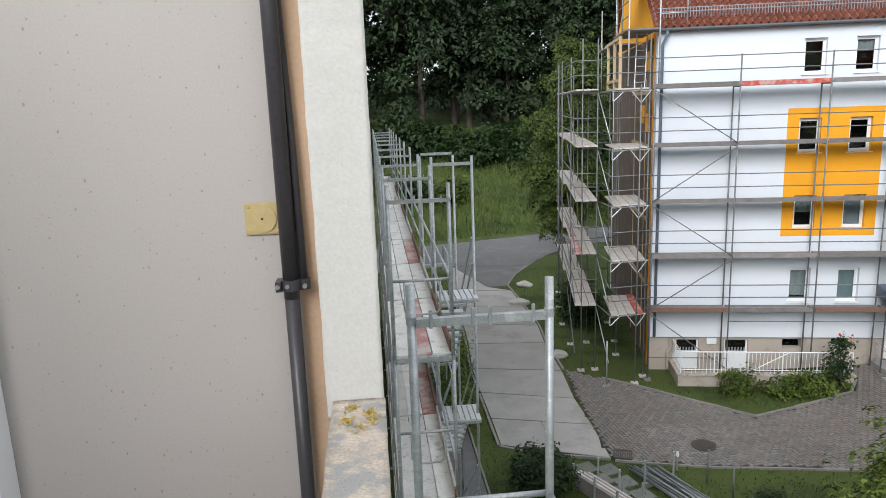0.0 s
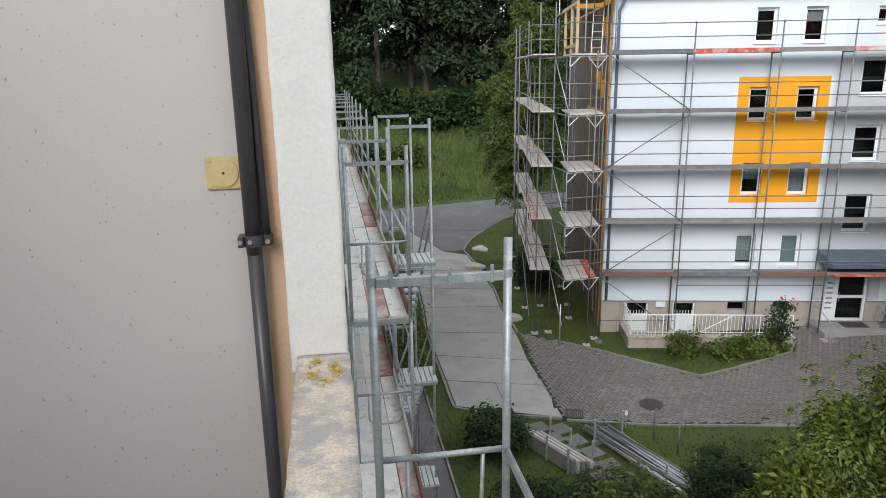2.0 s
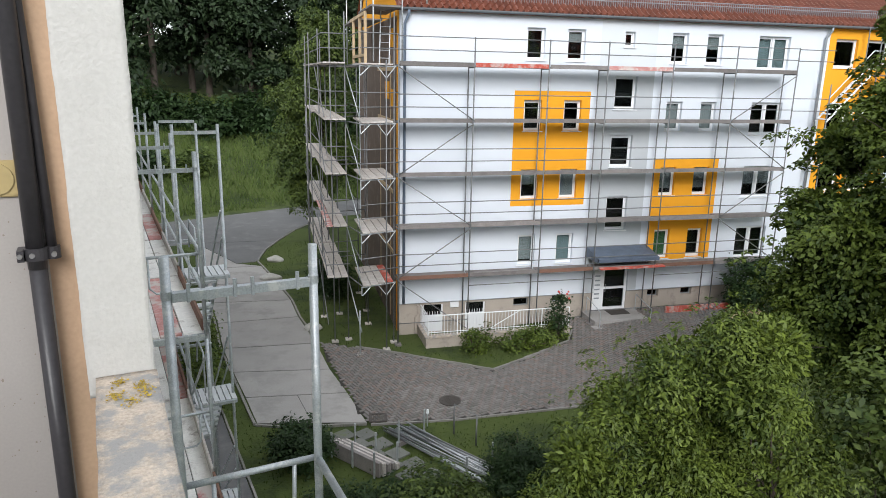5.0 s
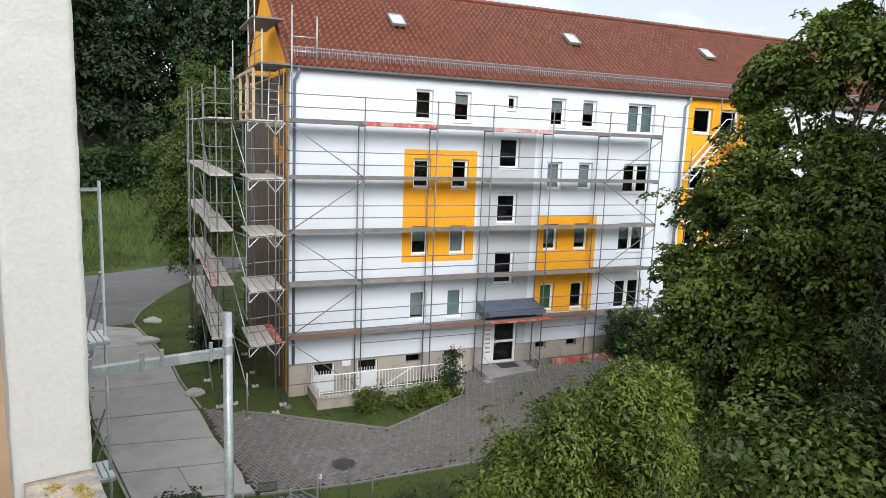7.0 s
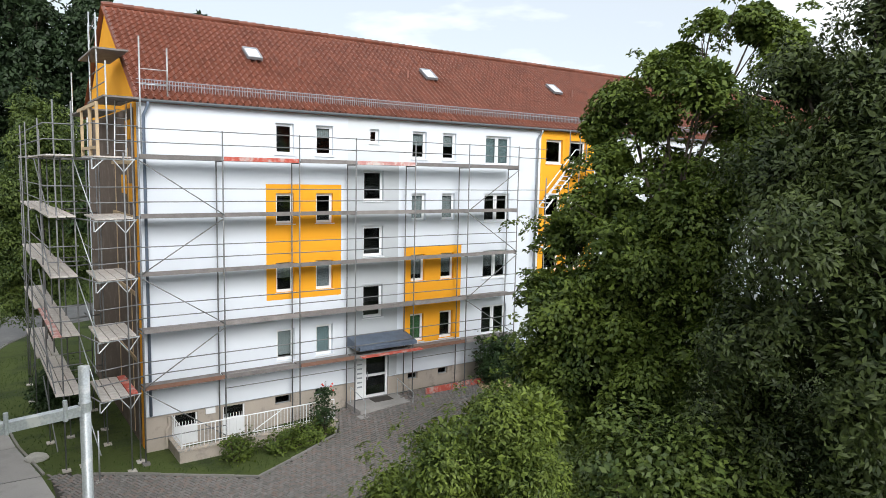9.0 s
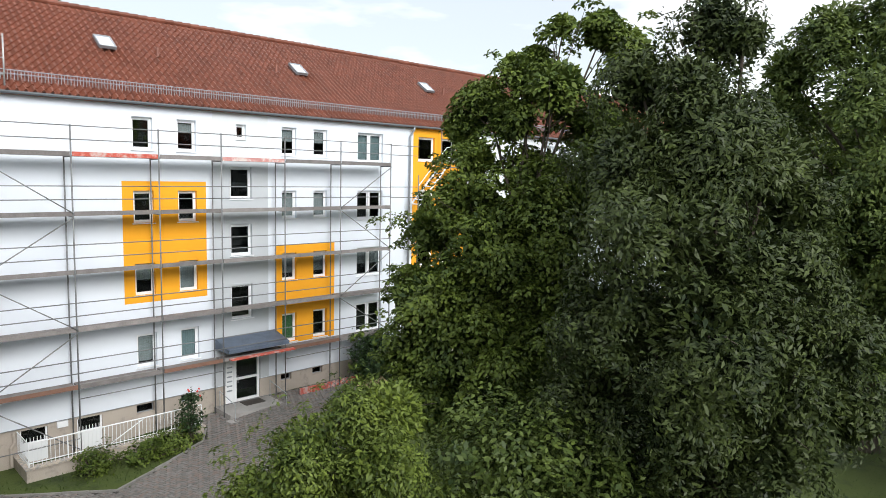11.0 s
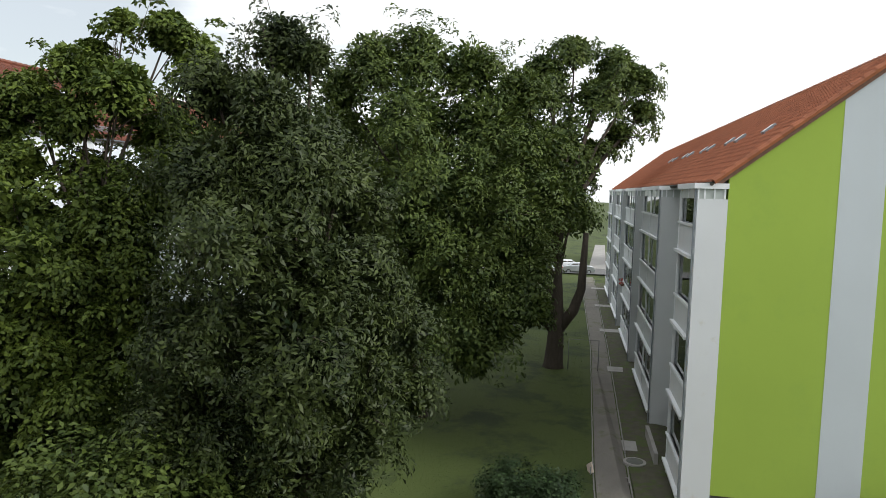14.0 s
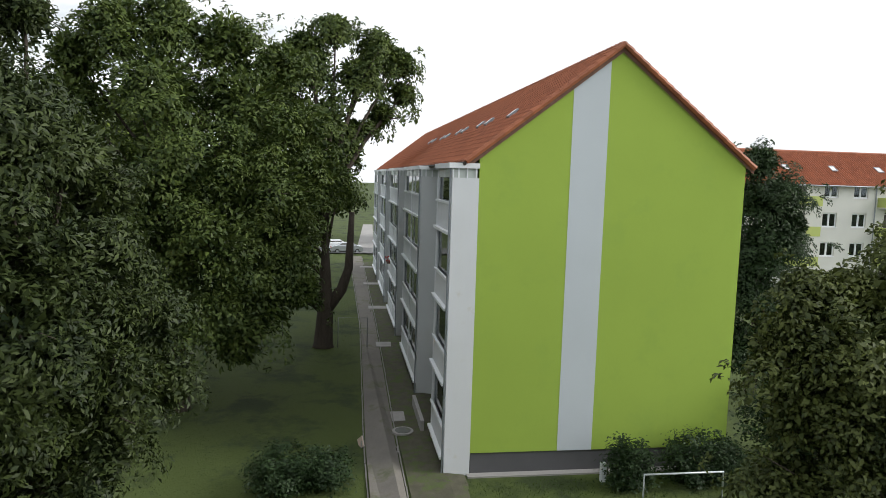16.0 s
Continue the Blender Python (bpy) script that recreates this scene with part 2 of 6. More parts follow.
ROSE = material("red_blossom", (0.50, 0.04, 0.03), 0.6, 0.2, 9, 60, 0.0)
OAKLEAF = leafy("oak_leaves", (0.010, 0.020, 0.008), (0.070, 0.094, 0.024), 0.15, 0.5, 0.25)
MAPLELEAF = leafy("maple_leaves", (0.022, 0.046, 0.010), (0.155, 0.208, 0.034), 0.22)
LIMELEAF = leafy("bright_leaves", (0.018, 0.040, 0.009), (0.175, 0.23, 0.038), 0.2)
ASHLEAF = leafy("ash_leaves", (0.020, 0.042, 0.012), (0.125, 0.170, 0.036), 0.22)
LINDENLEAF = leafy("linden_leaves", (0.024, 0.040, 0.012), (0.140, 0.165, 0.042), 0.22)
WOODLEAF = leafy("dark_wood_leaves", (0.012, 0.025, 0.012), (0.042, 0.070, 0.027), 0.18)
SHRUBLEAF = leafy("dark_shrub_leaves", (0.012, 0.028, 0.010), (0.040, 0.075, 0.022), 0.2)
GRASS = leafy("grass_blades", (0.022, 0.044, 0.009), (0.090, 0.132, 0.028), 0.22, 0.7)
MEADOW = leafy("meadow_grass", (0.035, 0.066, 0.014), (0.135, 0.185, 0.045), 0.22, 0.7)


# ---------------------------------------------------------------- building blocks
class Shape:
    """Collects the faces of one mesh."""

    def __init__(self):
        self.v, self.f, self.s = [], [], []

    def face(self, pts, slot=0):
        k = len(self.v)
        self.v += [tuple(p) for p in pts]
        self.f.append(tuple(range(k, k + len(pts))))
        self.s.append(slot)
        return self

    def box(self, x0, x1, y0, y1, z0, z1, slot=0, m=None):
        pts = [Vector((x, y, z)) for z in (z0, z1) for y in (y0, y1) for x in (x0, x1)]
        if m is not None:
            pts = [m @ p for p in pts]
        k = len(self.v)
        self.v += [tuple(p) for p in pts]
        for q in ((0, 2, 3, 1), (4, 5, 7, 6), (0, 1, 5, 4), (2, 6, 7, 3), (0, 4, 6, 2), (1, 3, 7, 5)):
            self.f.append(tuple(k + i for i in q))
            self.s.append(slot)
        return self

    def tube(self, path, radii, sides=7, slot=0):
        path = [Vector(p) for p in path]
        if not hasattr(radii, "__len__"):
            radii = [radii] * len(path)
        k, last = len(self.v), None
        for i, (p, r) in enumerate(zip(path, radii)):
            d = (path[min(i + 1, len(path) - 1)] - path[max(i - 1, 0)]).normalized()
            side = d.cross(Vector((0, 0, 1)))
            if side.length < 0.05:
                side = d.cross(Vector((0, 1, 0)))
            if last is not None and (last - d * last.dot(d)).length > 0.1:
                side = last - d * last.dot(d)
            side.normalize()
            last = side
            up = side.cross(d)
            for j in range(sides):
                a = 2 * math.pi * j / sides
                self.v.append(tuple(p + (side * math.cos(a) + up * math.sin(a)) * r))
        for i in range(len(path) - 1):
            for j in range(sides):
                a, b = k + i * sides + j, k + i * sides + (j + 1) % sides
                self.f.append((a, b, b + sides, a + sides))
                self.s.append(slot)
        self.f += [tuple(range(k + sides - 1, k - 1, -1)), tuple(range(k + (len(path) - 1) * sides, k + len(path) * sides))]
        self.s += [slot, slot]
        return self

    def mesh(self, name, mats, smooth=False):
        me = bpy.data.meshes.new(name)
        me.from_pydata(self.v, [], self.f)
        for m in mats if isinstance(mats, (list, tuple)) else [mats]:
            me.materials.append(m)
        me.polygons.foreach_set("material_index", self.s)
        if smooth:
            me.polygons.foreach_set("use_smooth", [True] * len(self.f))
        me.update()
        return me


def part(name, shape, mats, parent=None, label="", smooth=False):
    ob = new(name, shape if isinstance(shape, bpy.types.Mesh) else shape.mesh(name, mats, smooth))
    ob.parent = parent
    if label:
        tagged(ob, label)
    return ob


def at(ob, x=0, y=0, z=0, rz=0):
    ob.matrix_basis = pose(x, y, z, 0, 0, rz)
    return ob


def thing(name, label, category, m=None, group="", kind=""):
    ob = tagged(new(name), label, category, group, kind)
    ob.empty_display_size = 0.2
    if m is not None:
        ob.matrix_basis = m
    return ob


def solid(name, shape, mats, label, category="", kind="", group="", smooth=False):
    return tagged(part(name, shape, mats, smooth=smooth), label, category, group, kind)


def bevelled(x0, x1, y0, y1, z0, z1, width, segments=2):
    """A box with rounded edges, as a Shape."""
    bm = bmesh.new()
    bmesh.ops.create_cube(bm, size=1, matrix=Matrix.Translation(((x0 + x1) / 2, (y0 + y1) / 2, (z0 + z1) / 2)) @ Matrix.Diagonal((x1 - x0, y1 - y0, z1 - z0, 1)))
    bmesh.ops.bevel(bm, geom=bm.edges[:], offset=width, segments=segments, affect="EDGES")
    s = Shape()
    s.v = [tuple(v.co) for v in bm.verts]
    bm.verts.index_update()
    s.f = [tuple(v.index for v in f.verts) for f in bm.faces]
    s.s = [0] * len(s.f)
    bm.free()
    return s


def quads(name, verts, mats):
    """A mesh from an array of n x 4 corners."""
    n = len(verts)
    me = bpy.data.meshes.new(name)
    me.vertices.add(n * 4)
    me.vertices.foreach_set("co", np.asarray(verts, np.float32).ravel())
    me.loops.add(n * 4)
    me.loops.foreach_set("vertex_index", np.arange(n * 4, dtype=np.int32))
    me.polygons.add(n)
    me.polygons.foreach_set("loop_start", np.arange(0, n * 4, 4, dtype=np.int32))
    me.materials.append(mats)
    me.update(calc_edges=True)
    return me


def smoothstep(x, a, b):
    t = np.clip((x - a) / (b - a), 0, 1)
    return t * t * (3 - 2 * t)


def land(x, y):
    """The height of the ground: level round the houses, a little lower by the green house, rising to the wood beyond the street."""
    x, y = np.asarray(x, float), np.asarray(y, float)
    low = -0.45 * smoothstep(x, 11, 21) * (1 - smoothstep(y, 6, 15))
    low = low + 0.5 * smoothstep(x, 9, 18) * smoothstep(y, 17.5, 23.5) * (1 - smoothstep(y, 38, 50))
    hill = 0.24 * np.maximum(y - 55.0 - 0.3 * np.clip(x, -40, 60), 0)
    return low + np.minimum(hill, 14 + 0 * hill)


LEAN = radians(12.5)
UA, VA = Vector((-math.sin(LEAN), math.cos(LEAN), 0)), Vector((math.cos(LEAN), math.sin(LEAN), 0))
HOME = Matrix.Rotation(LEAN, 4, "Z")      # own house: local x runs outwards, local y along its front

# ---------------------------------------------------------------- ground
def ground_sheet():
    xs = np.concatenate([np.linspace(-900, -70, 12), np.linspace(-60, 130, 96), np.linspace(150, 900, 12)])
    ys = np.concatenate([np.linspace(-900, -70, 12), np.linspace(-60, 130, 96), np.linspace(150, 900, 12)])
    X, Y = np.meshgrid(xs, ys)
    Z = land(X, Y)
    me = bpy.data.meshes.new("ground")
    n = len(xs)
    me.from_pydata(np.stack([X, Y, Z], -1).reshape(-1, 3).tolist(), [], [(j * n + i, j * n + i + 1, j * n + n + i + 1, j * n + n + i) for j in range(len(ys) - 1) for i in range(n - 1)])
    me.materials.append(LAWN)
    me.polygons.foreach_set("use_smooth", [True] * len(me.polygons))
    return tagged(new("ground", me), "uneven green lawn and meadow ground", "ground", kind="structure")


ground_sheet()


def flat(pts, z, thick=0.05):
    """A slab over a polygon, its top at z above the land."""
    s = Shape()
    top = [Vector((x, y, float(land(x, y)) + z)) for x, y in pts]
    s.face(top)
    for a, b in zip(top, top[1:] + top[:1]):
        s.face([a, a - Vector((0, 0, thick)), b - Vector((0, 0, thick)), b])
    return s


# street and concrete drive
solid("road", flat([(-70, 14), (-30, 32.0), (-12, 39.2), (-3.4, 42.6), (1.5, 42.6), (2.6, 45.6), (4.6, 49.0), (12, 52), (60, 66), (60, 73), (12, 58.6), (4.6, 54.6), (-3.9, 50.2), (-30, 39), (-70, 22)], 0.02), ASPHALT,
      "worn grey asphalt street below the meadow", "road", "structure")
solid("road_apron", flat([(-3.2, 42.5), (-0.7, 37.4), (0.3, 37.6), (0.55, 38.6), (0.75, 40.2), (1.5, 42.5)], 0.024), ASPHALT, "darker asphalt wedge where the drive meets the street", "road", "structure")
drive = tagged(new("drive"), "grey concrete driveway of jointed slabs", "driveway", kind="structure")
lefts = [(0.60, 18.67), (0.22, 20.5), (-0.25, 22.6), (-0.72, 24.9), (-1.10, 27.8), (-1.55, 30.6), (-2.1, 33.5), (-2.65, 36.6), (-3.2, 42.4)]
rights = [(3.80, 18.05), (3.45, 20.2), (3.05, 22.2), (2.75, 24.8), (2.20, 28.0), (1.95, 30.4), (1.30, 33.5), (0.60, 36.6), (-0.75, 37.35)]
for i in range(8):
    g = 0.012
    a, b, c, d = Vector((*lefts[i], 0)), Vector((*rights[i], 0)), Vector((*rights[i + 1], 0)), Vector((*lefts[i + 1], 0))
    a, d = a.lerp(d, g), d.lerp(a, g)
    b, c = b.lerp(c, g), c.lerp(b, g)
    if i < 1:
        mid_ab, mid_dc = a.lerp(b, 0.5), d.lerp(c, 0.5)
        part("concrete_slab", flat([tuple(p.xy) for p in (a, mid_ab, mid_dc, d)], 0.030 + 0.002 * (i % 2)), CONCRETE, drive)
        e = (b - a).normalized() * 0.02
        part("concrete_slab", flat([tuple(p.xy) for p in (mid_ab + e, b, c, mid_dc + e)], 0.032 - 0.003 * (i % 2)), CONCRETE, drive)
    else:
        part("concrete_slab", flat([tuple(p.xy) for p in (a, b, c, d)], 0.030 + 0.002 * (i % 2)), CONCRETE, drive)
solid("drive_bed", flat([*lefts, *rights[::-1]], 0.012), JOINT, "dark joints under the concrete slabs", "driveway", "structure")


def kerb(name, pts, length=1.0, w=0.08, h=0.07, label="low concrete kerb stones", mat=KERB):
    """A row of kerb stones along a line."""
    row = tagged(new(name), label, "kerb", kind="structure")
    for a, b in zip(pts, pts[1:]):
        a, b = Vector(a), Vector(b)
        n = max(1, round((b - a).length / length))
        d = (b - a) / n
        ang = math.atan2(d.y, d.x)
        for i in range(n):
            c = a + d * (i + 0.5)
            l = d.length / 2 - 0.008
            m = Matrix.Translation((c.x, c.y, float(land(c.x, c.y)))) @ Matrix.Rotation(ang + random.uniform(-0.015, 0.015), 4, "Z")
            part("kerb_stone", Shape().box(-l, l, -w / 2, w / 2, -0.1, h + random.uniform(-0.01, 0.01), m=m), mat, row)
    return row


kerb("kerb", [(0.52, 18.6), (-0.33, 22.6), (-0.82, 24.9), (-1.2, 27.8), (-1.65, 30.6)])
kerb("kerb", [(0.55, 18.58), (1.6, 18.2), (3.8, 17.95)])
kerb("kerb", [(2.83, 24.9), (2.28, 28.0), (2.03, 30.4), (1.38, 33.5), (0.68, 36.6), (0.42, 37.6), (0.60, 38.9), (0.85, 40.3), (1.6, 42.5), (2.75, 45.5), (4.7, 48.8)])

# paved court
COURT = [(2.86, 24.9), (3.86, 17.95), (6.5, 17.72), (10.6, 17.75), (14, 18.3), (17.5, 19.4), (21, 20.6), (21, 24.9), (13.1, 24.95), (13.05, 23.6), (12.45, 22.6), (8.75, 20.85), (5.4, 23.2), (4.2, 23.95)]


def inside(x, y, poly):
    hit = False
    for (x0, y0), (x1, y1) in zip(poly, poly[1:] + poly[:1]):
        if (y0 > y) != (y1 > y) and x < (x1 - x0) * (y - y0) / (y1 - y0) + x0:
            hit = not hit
    return hit


bed = Shape()
for i in range(64):
    for j in range(28):
        x, y = 2.4 + 0.3 * i, 17.4 + 0.3 * j
        if inside(x + 0.15, y + 0.15, COURT):
            bed.face([(a, b, float(land(a, b)) + 0.036) for a, b in ((x, y), (x + 0.3, y), (x + 0.3, y + 0.3), (x, y + 0.3))])
solid("court_bed", bed, JOINT, "sandy bed in the joints of the paving", "pavement", "structure")
kerb("kerb", [(4.2, 24.0), (5.4, 23.27), (8.75, 20.92), (12.42, 22.66), (13.0, 23.6)], 0.8, 0.07, 0.10)
kerb("kerb", [(3.9, 17.88), (6.5, 17.65), (10.6, 17.68), (14, 18.2), (17.5, 19.3)], 1.0, 0.06, 0.06)

# narrow path along the own house, with its kerb
def home_flat(u0, u1, v0, v1, z):
    return flat([tuple((VA * v + UA * u).xy) for u, v in ((u0, v0), (u0, v1), (u1, v1), (u1, v0))], z)


solid("footpath", home_flat(-12, 26, 1.3, 3.75, 0.02), ASPHALT, "grey asphalt footpath along the house", "path", "structure")
kerb("kerb", [tuple((VA * 3.8 + UA * u).xy) for u in range(-10, 27, 4)], 1.0, 0.06, 0.08)

# stepping slabs to the wood pile
slabs = tagged(new("slab_path"), "mossy grey path slabs laid in the lawn", "path", kind="structure")
for i in range(6):
    for j in range(2):
        c = Vector((3.05 + 0.36 * i + 0.62 * j, 17.45 - 0.62 * i - 0.08 * j, 0))
        part("path_slab", Shape().box(-0.26, 0.26, -0.26, 0.26, 0, 0.035 + random.uniform(0, 0.01), m=Matrix.Translation(c) @ Matrix.Rotation(0.5 + random.uniform(-0.06, 0.06), 4, "Z")), SLAB, slabs)

# manhole and drain
hole = thing("manhole_cover", "round rusty iron manhole cover set in paving", "manhole", pose(6.62, 18.86, 0.055))
s = Shape()
s.tube([(0, 0, 0), (0, 0, 0.03)], 0.36, 28)
part("frame_ring", s, IRON, hole)
s = Shape()
for i in range(-4, 5):
    for j in range(-4, 5):
        if i * i + j * j < 18:
            s.box(i * 0.07 - 0.025, i * 0.07 + 0.025, j * 0.07 - 0.025, j * 0.07 + 0.025, 0.03, 0.04)
part("tread_studs", s, IRON, hole)
grate = thing("drain_grate", "rectangular black iron drain grate", "drain", pose(4.17, 18.2, 0.055, rz=-8))
s = Shape().box(-0.27, 0.27, -0.27, -0.22, 0, 0.03).box(-0.27, 0.27, 0.22, 0.27, 0, 0.03).box(-0.27, -0.22, -0.22, 0.22, 0, 0.03).box(0.22, 0.27, -0.22, 0.22, 0, 0.03)
part("frame_ring", s, IRON, grate)
for i in range(7):
    part("bar", Shape().box(-0.19 + i * 0.0633 - 0.014, -0.19 + i * 0.0633 + 0.014, -0.22, 0.22, 0, 0.024), IRON, grate)

# walk along the green house, its cross paths and beds
solid("garden_path", flat([(10, -2.1), (28, -2.15), (50, -2.6), (92, -2.4), (92, -3.9), (50, -3.65), (28, -3.35), (10, -3.3)], 0.02), EARTHPATH, "gravelly grey path beside the green house", "path", "structure")
kerb("kerb", [(14, -2.03), (28, -2.08), (50, -2.53), (90, -2.33)], 2.0, 0.05, 0.06)
kerb("kerb", [(14, -3.36), (28, -3.42), (50, -3.72), (90, -3.95)], 2.0, 0.05, 0.06)
solid("plant_bed", flat([(18, -3.5), (30.4, -3.5), (50, -3.78), (86, -4.0), (86, -5.6), (24, -5.6), (18, -4.9)], 0.03), BEDSOIL, "mossy brown planting strip along the house", "bed", "structure")
for x in (30.4, 43.6, 55.9, 68.2, 80.5):
    solid("cross_path", flat([(x, -3.4), (x + 1.2, -3.4), (x + 1.2, -5.7), (x, -5.7)], 0.06), CONCRETE, "short concrete path to an entrance", "path", "structure")
solid("far_road", flat([(94, -40), (101, -40), (101, 50), (94, 50)], 0.03), ASPHALT, "grey asphalt street beyond the lawn", "road", "structure")
solid("far_pavement", flat([(101, -6), (150, -8), (150, -6), (101, -3.5)], 0.04), CONCRETE, "pale footway beyond the parked cars", "pavement", "structure")

# ---------------------------------------------------------------- houses
def holed_wall(x0, x1, z0, z1, y0, y1, holes, zones):
    """A wall with real openings: cells between all the edges, left out where a hole is. zones: (x0, x1, z0, z1, slot), later ones on top."""
    xs = sorted({x0, x1, *[c for h in holes for c in h[:2]], *[c for h in zones for c in h[:2]]})
    zs = sorted({z0, z1, *[c for h in holes for c in h[2:4]], *[c for h in zones for c in h[2:4]]})
    xs, zs = [x for x in xs if x0 <= x <= x1], [z for z in zs if z0 <= z <= z1]
    s = Shape()
    for zl, zh in zip(zs, zs[1:]):
        zm, run = (zl + zh) / 2, None
        for xl, xh in [*zip(xs, xs[1:]), (None, None)]:
            key = None
            if xl is not None:
                xm = (xl + xh) / 2
                if not any(h[0] < xm < h[1] and h[2] < zm < h[3] for h in holes):
                    key = 0
                    for q in zones:
                        if q[0] < xm < q[1] and q[2] < zm < q[3]:
                            key = q[4]
            if run and (key is None or key != run[2]):
                s.box(run[0], run[1], y0, y1, zl, zh, run[2])
                run = None
            if key is not None:
                run = (run[0], xh, key) if run else (xl, xh, key)
    return s


def window(parent, x0, x1, z0, z1, y=0.0, leaves=1, blind=None, share=1.0, sill=True, depth=0.14, open_leaf=False):
    """A plastic window set back in its opening: frame, panes, sill outside, and what hangs behind."""
    w = part("window", Shape().box(x0, x0 + 0.055, y + depth, y + depth + 0.07, z0, z1).box(x1 - 0.055, x1, y + depth, y + depth + 0.07, z0, z1)
             .box(x0 + 0.055, x1 - 0.055, y + depth, y + depth + 0.07, z0, z0 + 0.065).box(x0 + 0.055, x1 - 0.055, y + depth, y + depth + 0.07, z1 - 0.065, z1), PVC, parent)
    width = (x1 - x0) / leaves
    for i in range(leaves):
        a, b = x0 + i * width + 0.05, x0 + (i + 1) * width - 0.05
        if i:
            part("mullion", Shape().box(a - 0.09, a - 0.01, y + depth - 0.01, y + depth + 0.07, z0 + 0.065, z1 - 0.065), PVC, w)
        s = Shape()
        for q in ((a, a + 0.05, z0 + 0.06, z1 - 0.06), (b - 0.05, b, z0 + 0.06, z1 - 0.06), (a + 0.05, b - 0.05, z0 + 0.06, z0 + 0.11), (a + 0.05, b - 0.05, z1 - 0.11, z1 - 0.06)):
            s.box(q[0], q[1], y + depth + 0.02, y + depth + 0.055, q[2], q[3])
        part("sash", s, PVC, w)
        g = part("pane", Shape().box(a + 0.05, b - 0.05, y + depth + 0.03, y + depth + 0.042, z0 + 0.11, z1 - 0.11), GLASS, w)
        g.visible_shadow = False
    if sill:
        part("sill", Shape().box(x0 - 0.05, x1 + 0.05, y - 0.05, y + depth, z0 - 0.035, z0 - 0.004), PVC, w)
    if blind:
        s, n = Shape(), 14
        top, low = z1 - 0.05, z1 - 0.05 - (z1 - z0 - 0.12) * share
        for i in range(n):
            xa, xb = x0 + 0.05 + (x1 - x0 - 0.1) * i / n, x0 + 0.05 + (x1 - x0 - 0.1) * (i + 1) / n
            ya, yb = y + depth + 0.12 + 0.015 * (i % 2), y + depth + 0.12 + 0.015 * ((i + 1) % 2)
            s.face([(xa, ya, low), (xb, yb, low), (xb, yb, top), (xa, ya, top)])
        part("curtain", s, blind, w)
    return w


def tiled_slope(parent, x0, x1, y0, z0, y1, z1, mat, near, pitch=0.26, rise=0.36):
    """Interlocking tiles on a slope from the eave (y0, z0) to the ridge (y1, z1); those within the stretch near are parts, the rest one mesh."""
    run = math.hypot(y1 - y0, z1 - z0)
    rows, cols = int(run / rise), int((x1 - x0) / pitch)
    dy, dz = (y1 - y0) / run, (z1 - z0) / run
    ny, nz = -dz * (1 if y1 > y0 else 1), dy
    if nz < 0:
        ny, nz = -ny, -nz
    prof = [(0.0, 0.02), (0.16, 0.105), (0.34, 0.095), (0.48, -0.01), (0.80, -0.04), (1.0, 0.02)]
    tile = Shape()
    pts0 = [Vector((a * pitch, -0.03 * dy + (h + 0.045) * ny, -0.03 * dz + (h + 0.045) * nz)) for a, h in prof]
    pts1 = [Vector((a * pitch, rise * dy + h * ny, rise * dz + h * nz)) for a, h in prof]
    for i in range(5):
        tile.face([pts0[i], pts0[i + 1], pts1[i + 1], pts1[i]])
        drop = Vector((0, -0.05 * ny, -0.05 * nz))
        tile.face([pts0[i] + drop, pts0[i + 1] + drop, pts0[i + 1], pts0[i]])
    one = tile.mesh("roof_tile", mat)
    base = np.array(tile.v, np.float32).reshape(-1, 4, 3)
    joined, made = [], 0
    for r in range(rows):
        for c in range(cols):
            o = Vector((x0 + c * pitch + 0.004 * math.sin(c * 1.7 + r), y0 + r * rise * dy, z0 + r * rise * dz + 0.004 * math.sin(r * 2.3 + c * 0.9)))
            if near[0] < c < near[1] and near[2] <= r < near[3] and made < 300:
                part("roof_tile", one, None, parent).location = o
                made += 1
            else:
                joined.append(base + np.array(o, np.float32))
    tagged(part("roof_tiles", quads("roof_tiles", np.concatenate(joined), mat), None, parent), kind="stuff")


def skylight(parent, x, y, z, slope):
    m = Matrix.Translation((x, y, z)) @ Matrix.Rotation(math.atan(slope), 4, "X")
    s = Shape().box(-0.32, 0.32, -0.45, -0.38, 0, 0.12, m=m).box(-0.32, 0.32, 0.38, 0.45, 0, 0.12, m=m).box(-0.32, -0.26, -0.38, 0.38, 0, 0.12, m=m).box(0.26, 0.32, -0.38, 0.38, 0, 0.12, m=m)
    k = part("skylight", s, ZINC, parent, "zinc-framed roof light")
    part("pane", Shape().box(-0.26, 0.26, -0.38, 0.38, 0.07, 0.085, m=m), PVC, k)


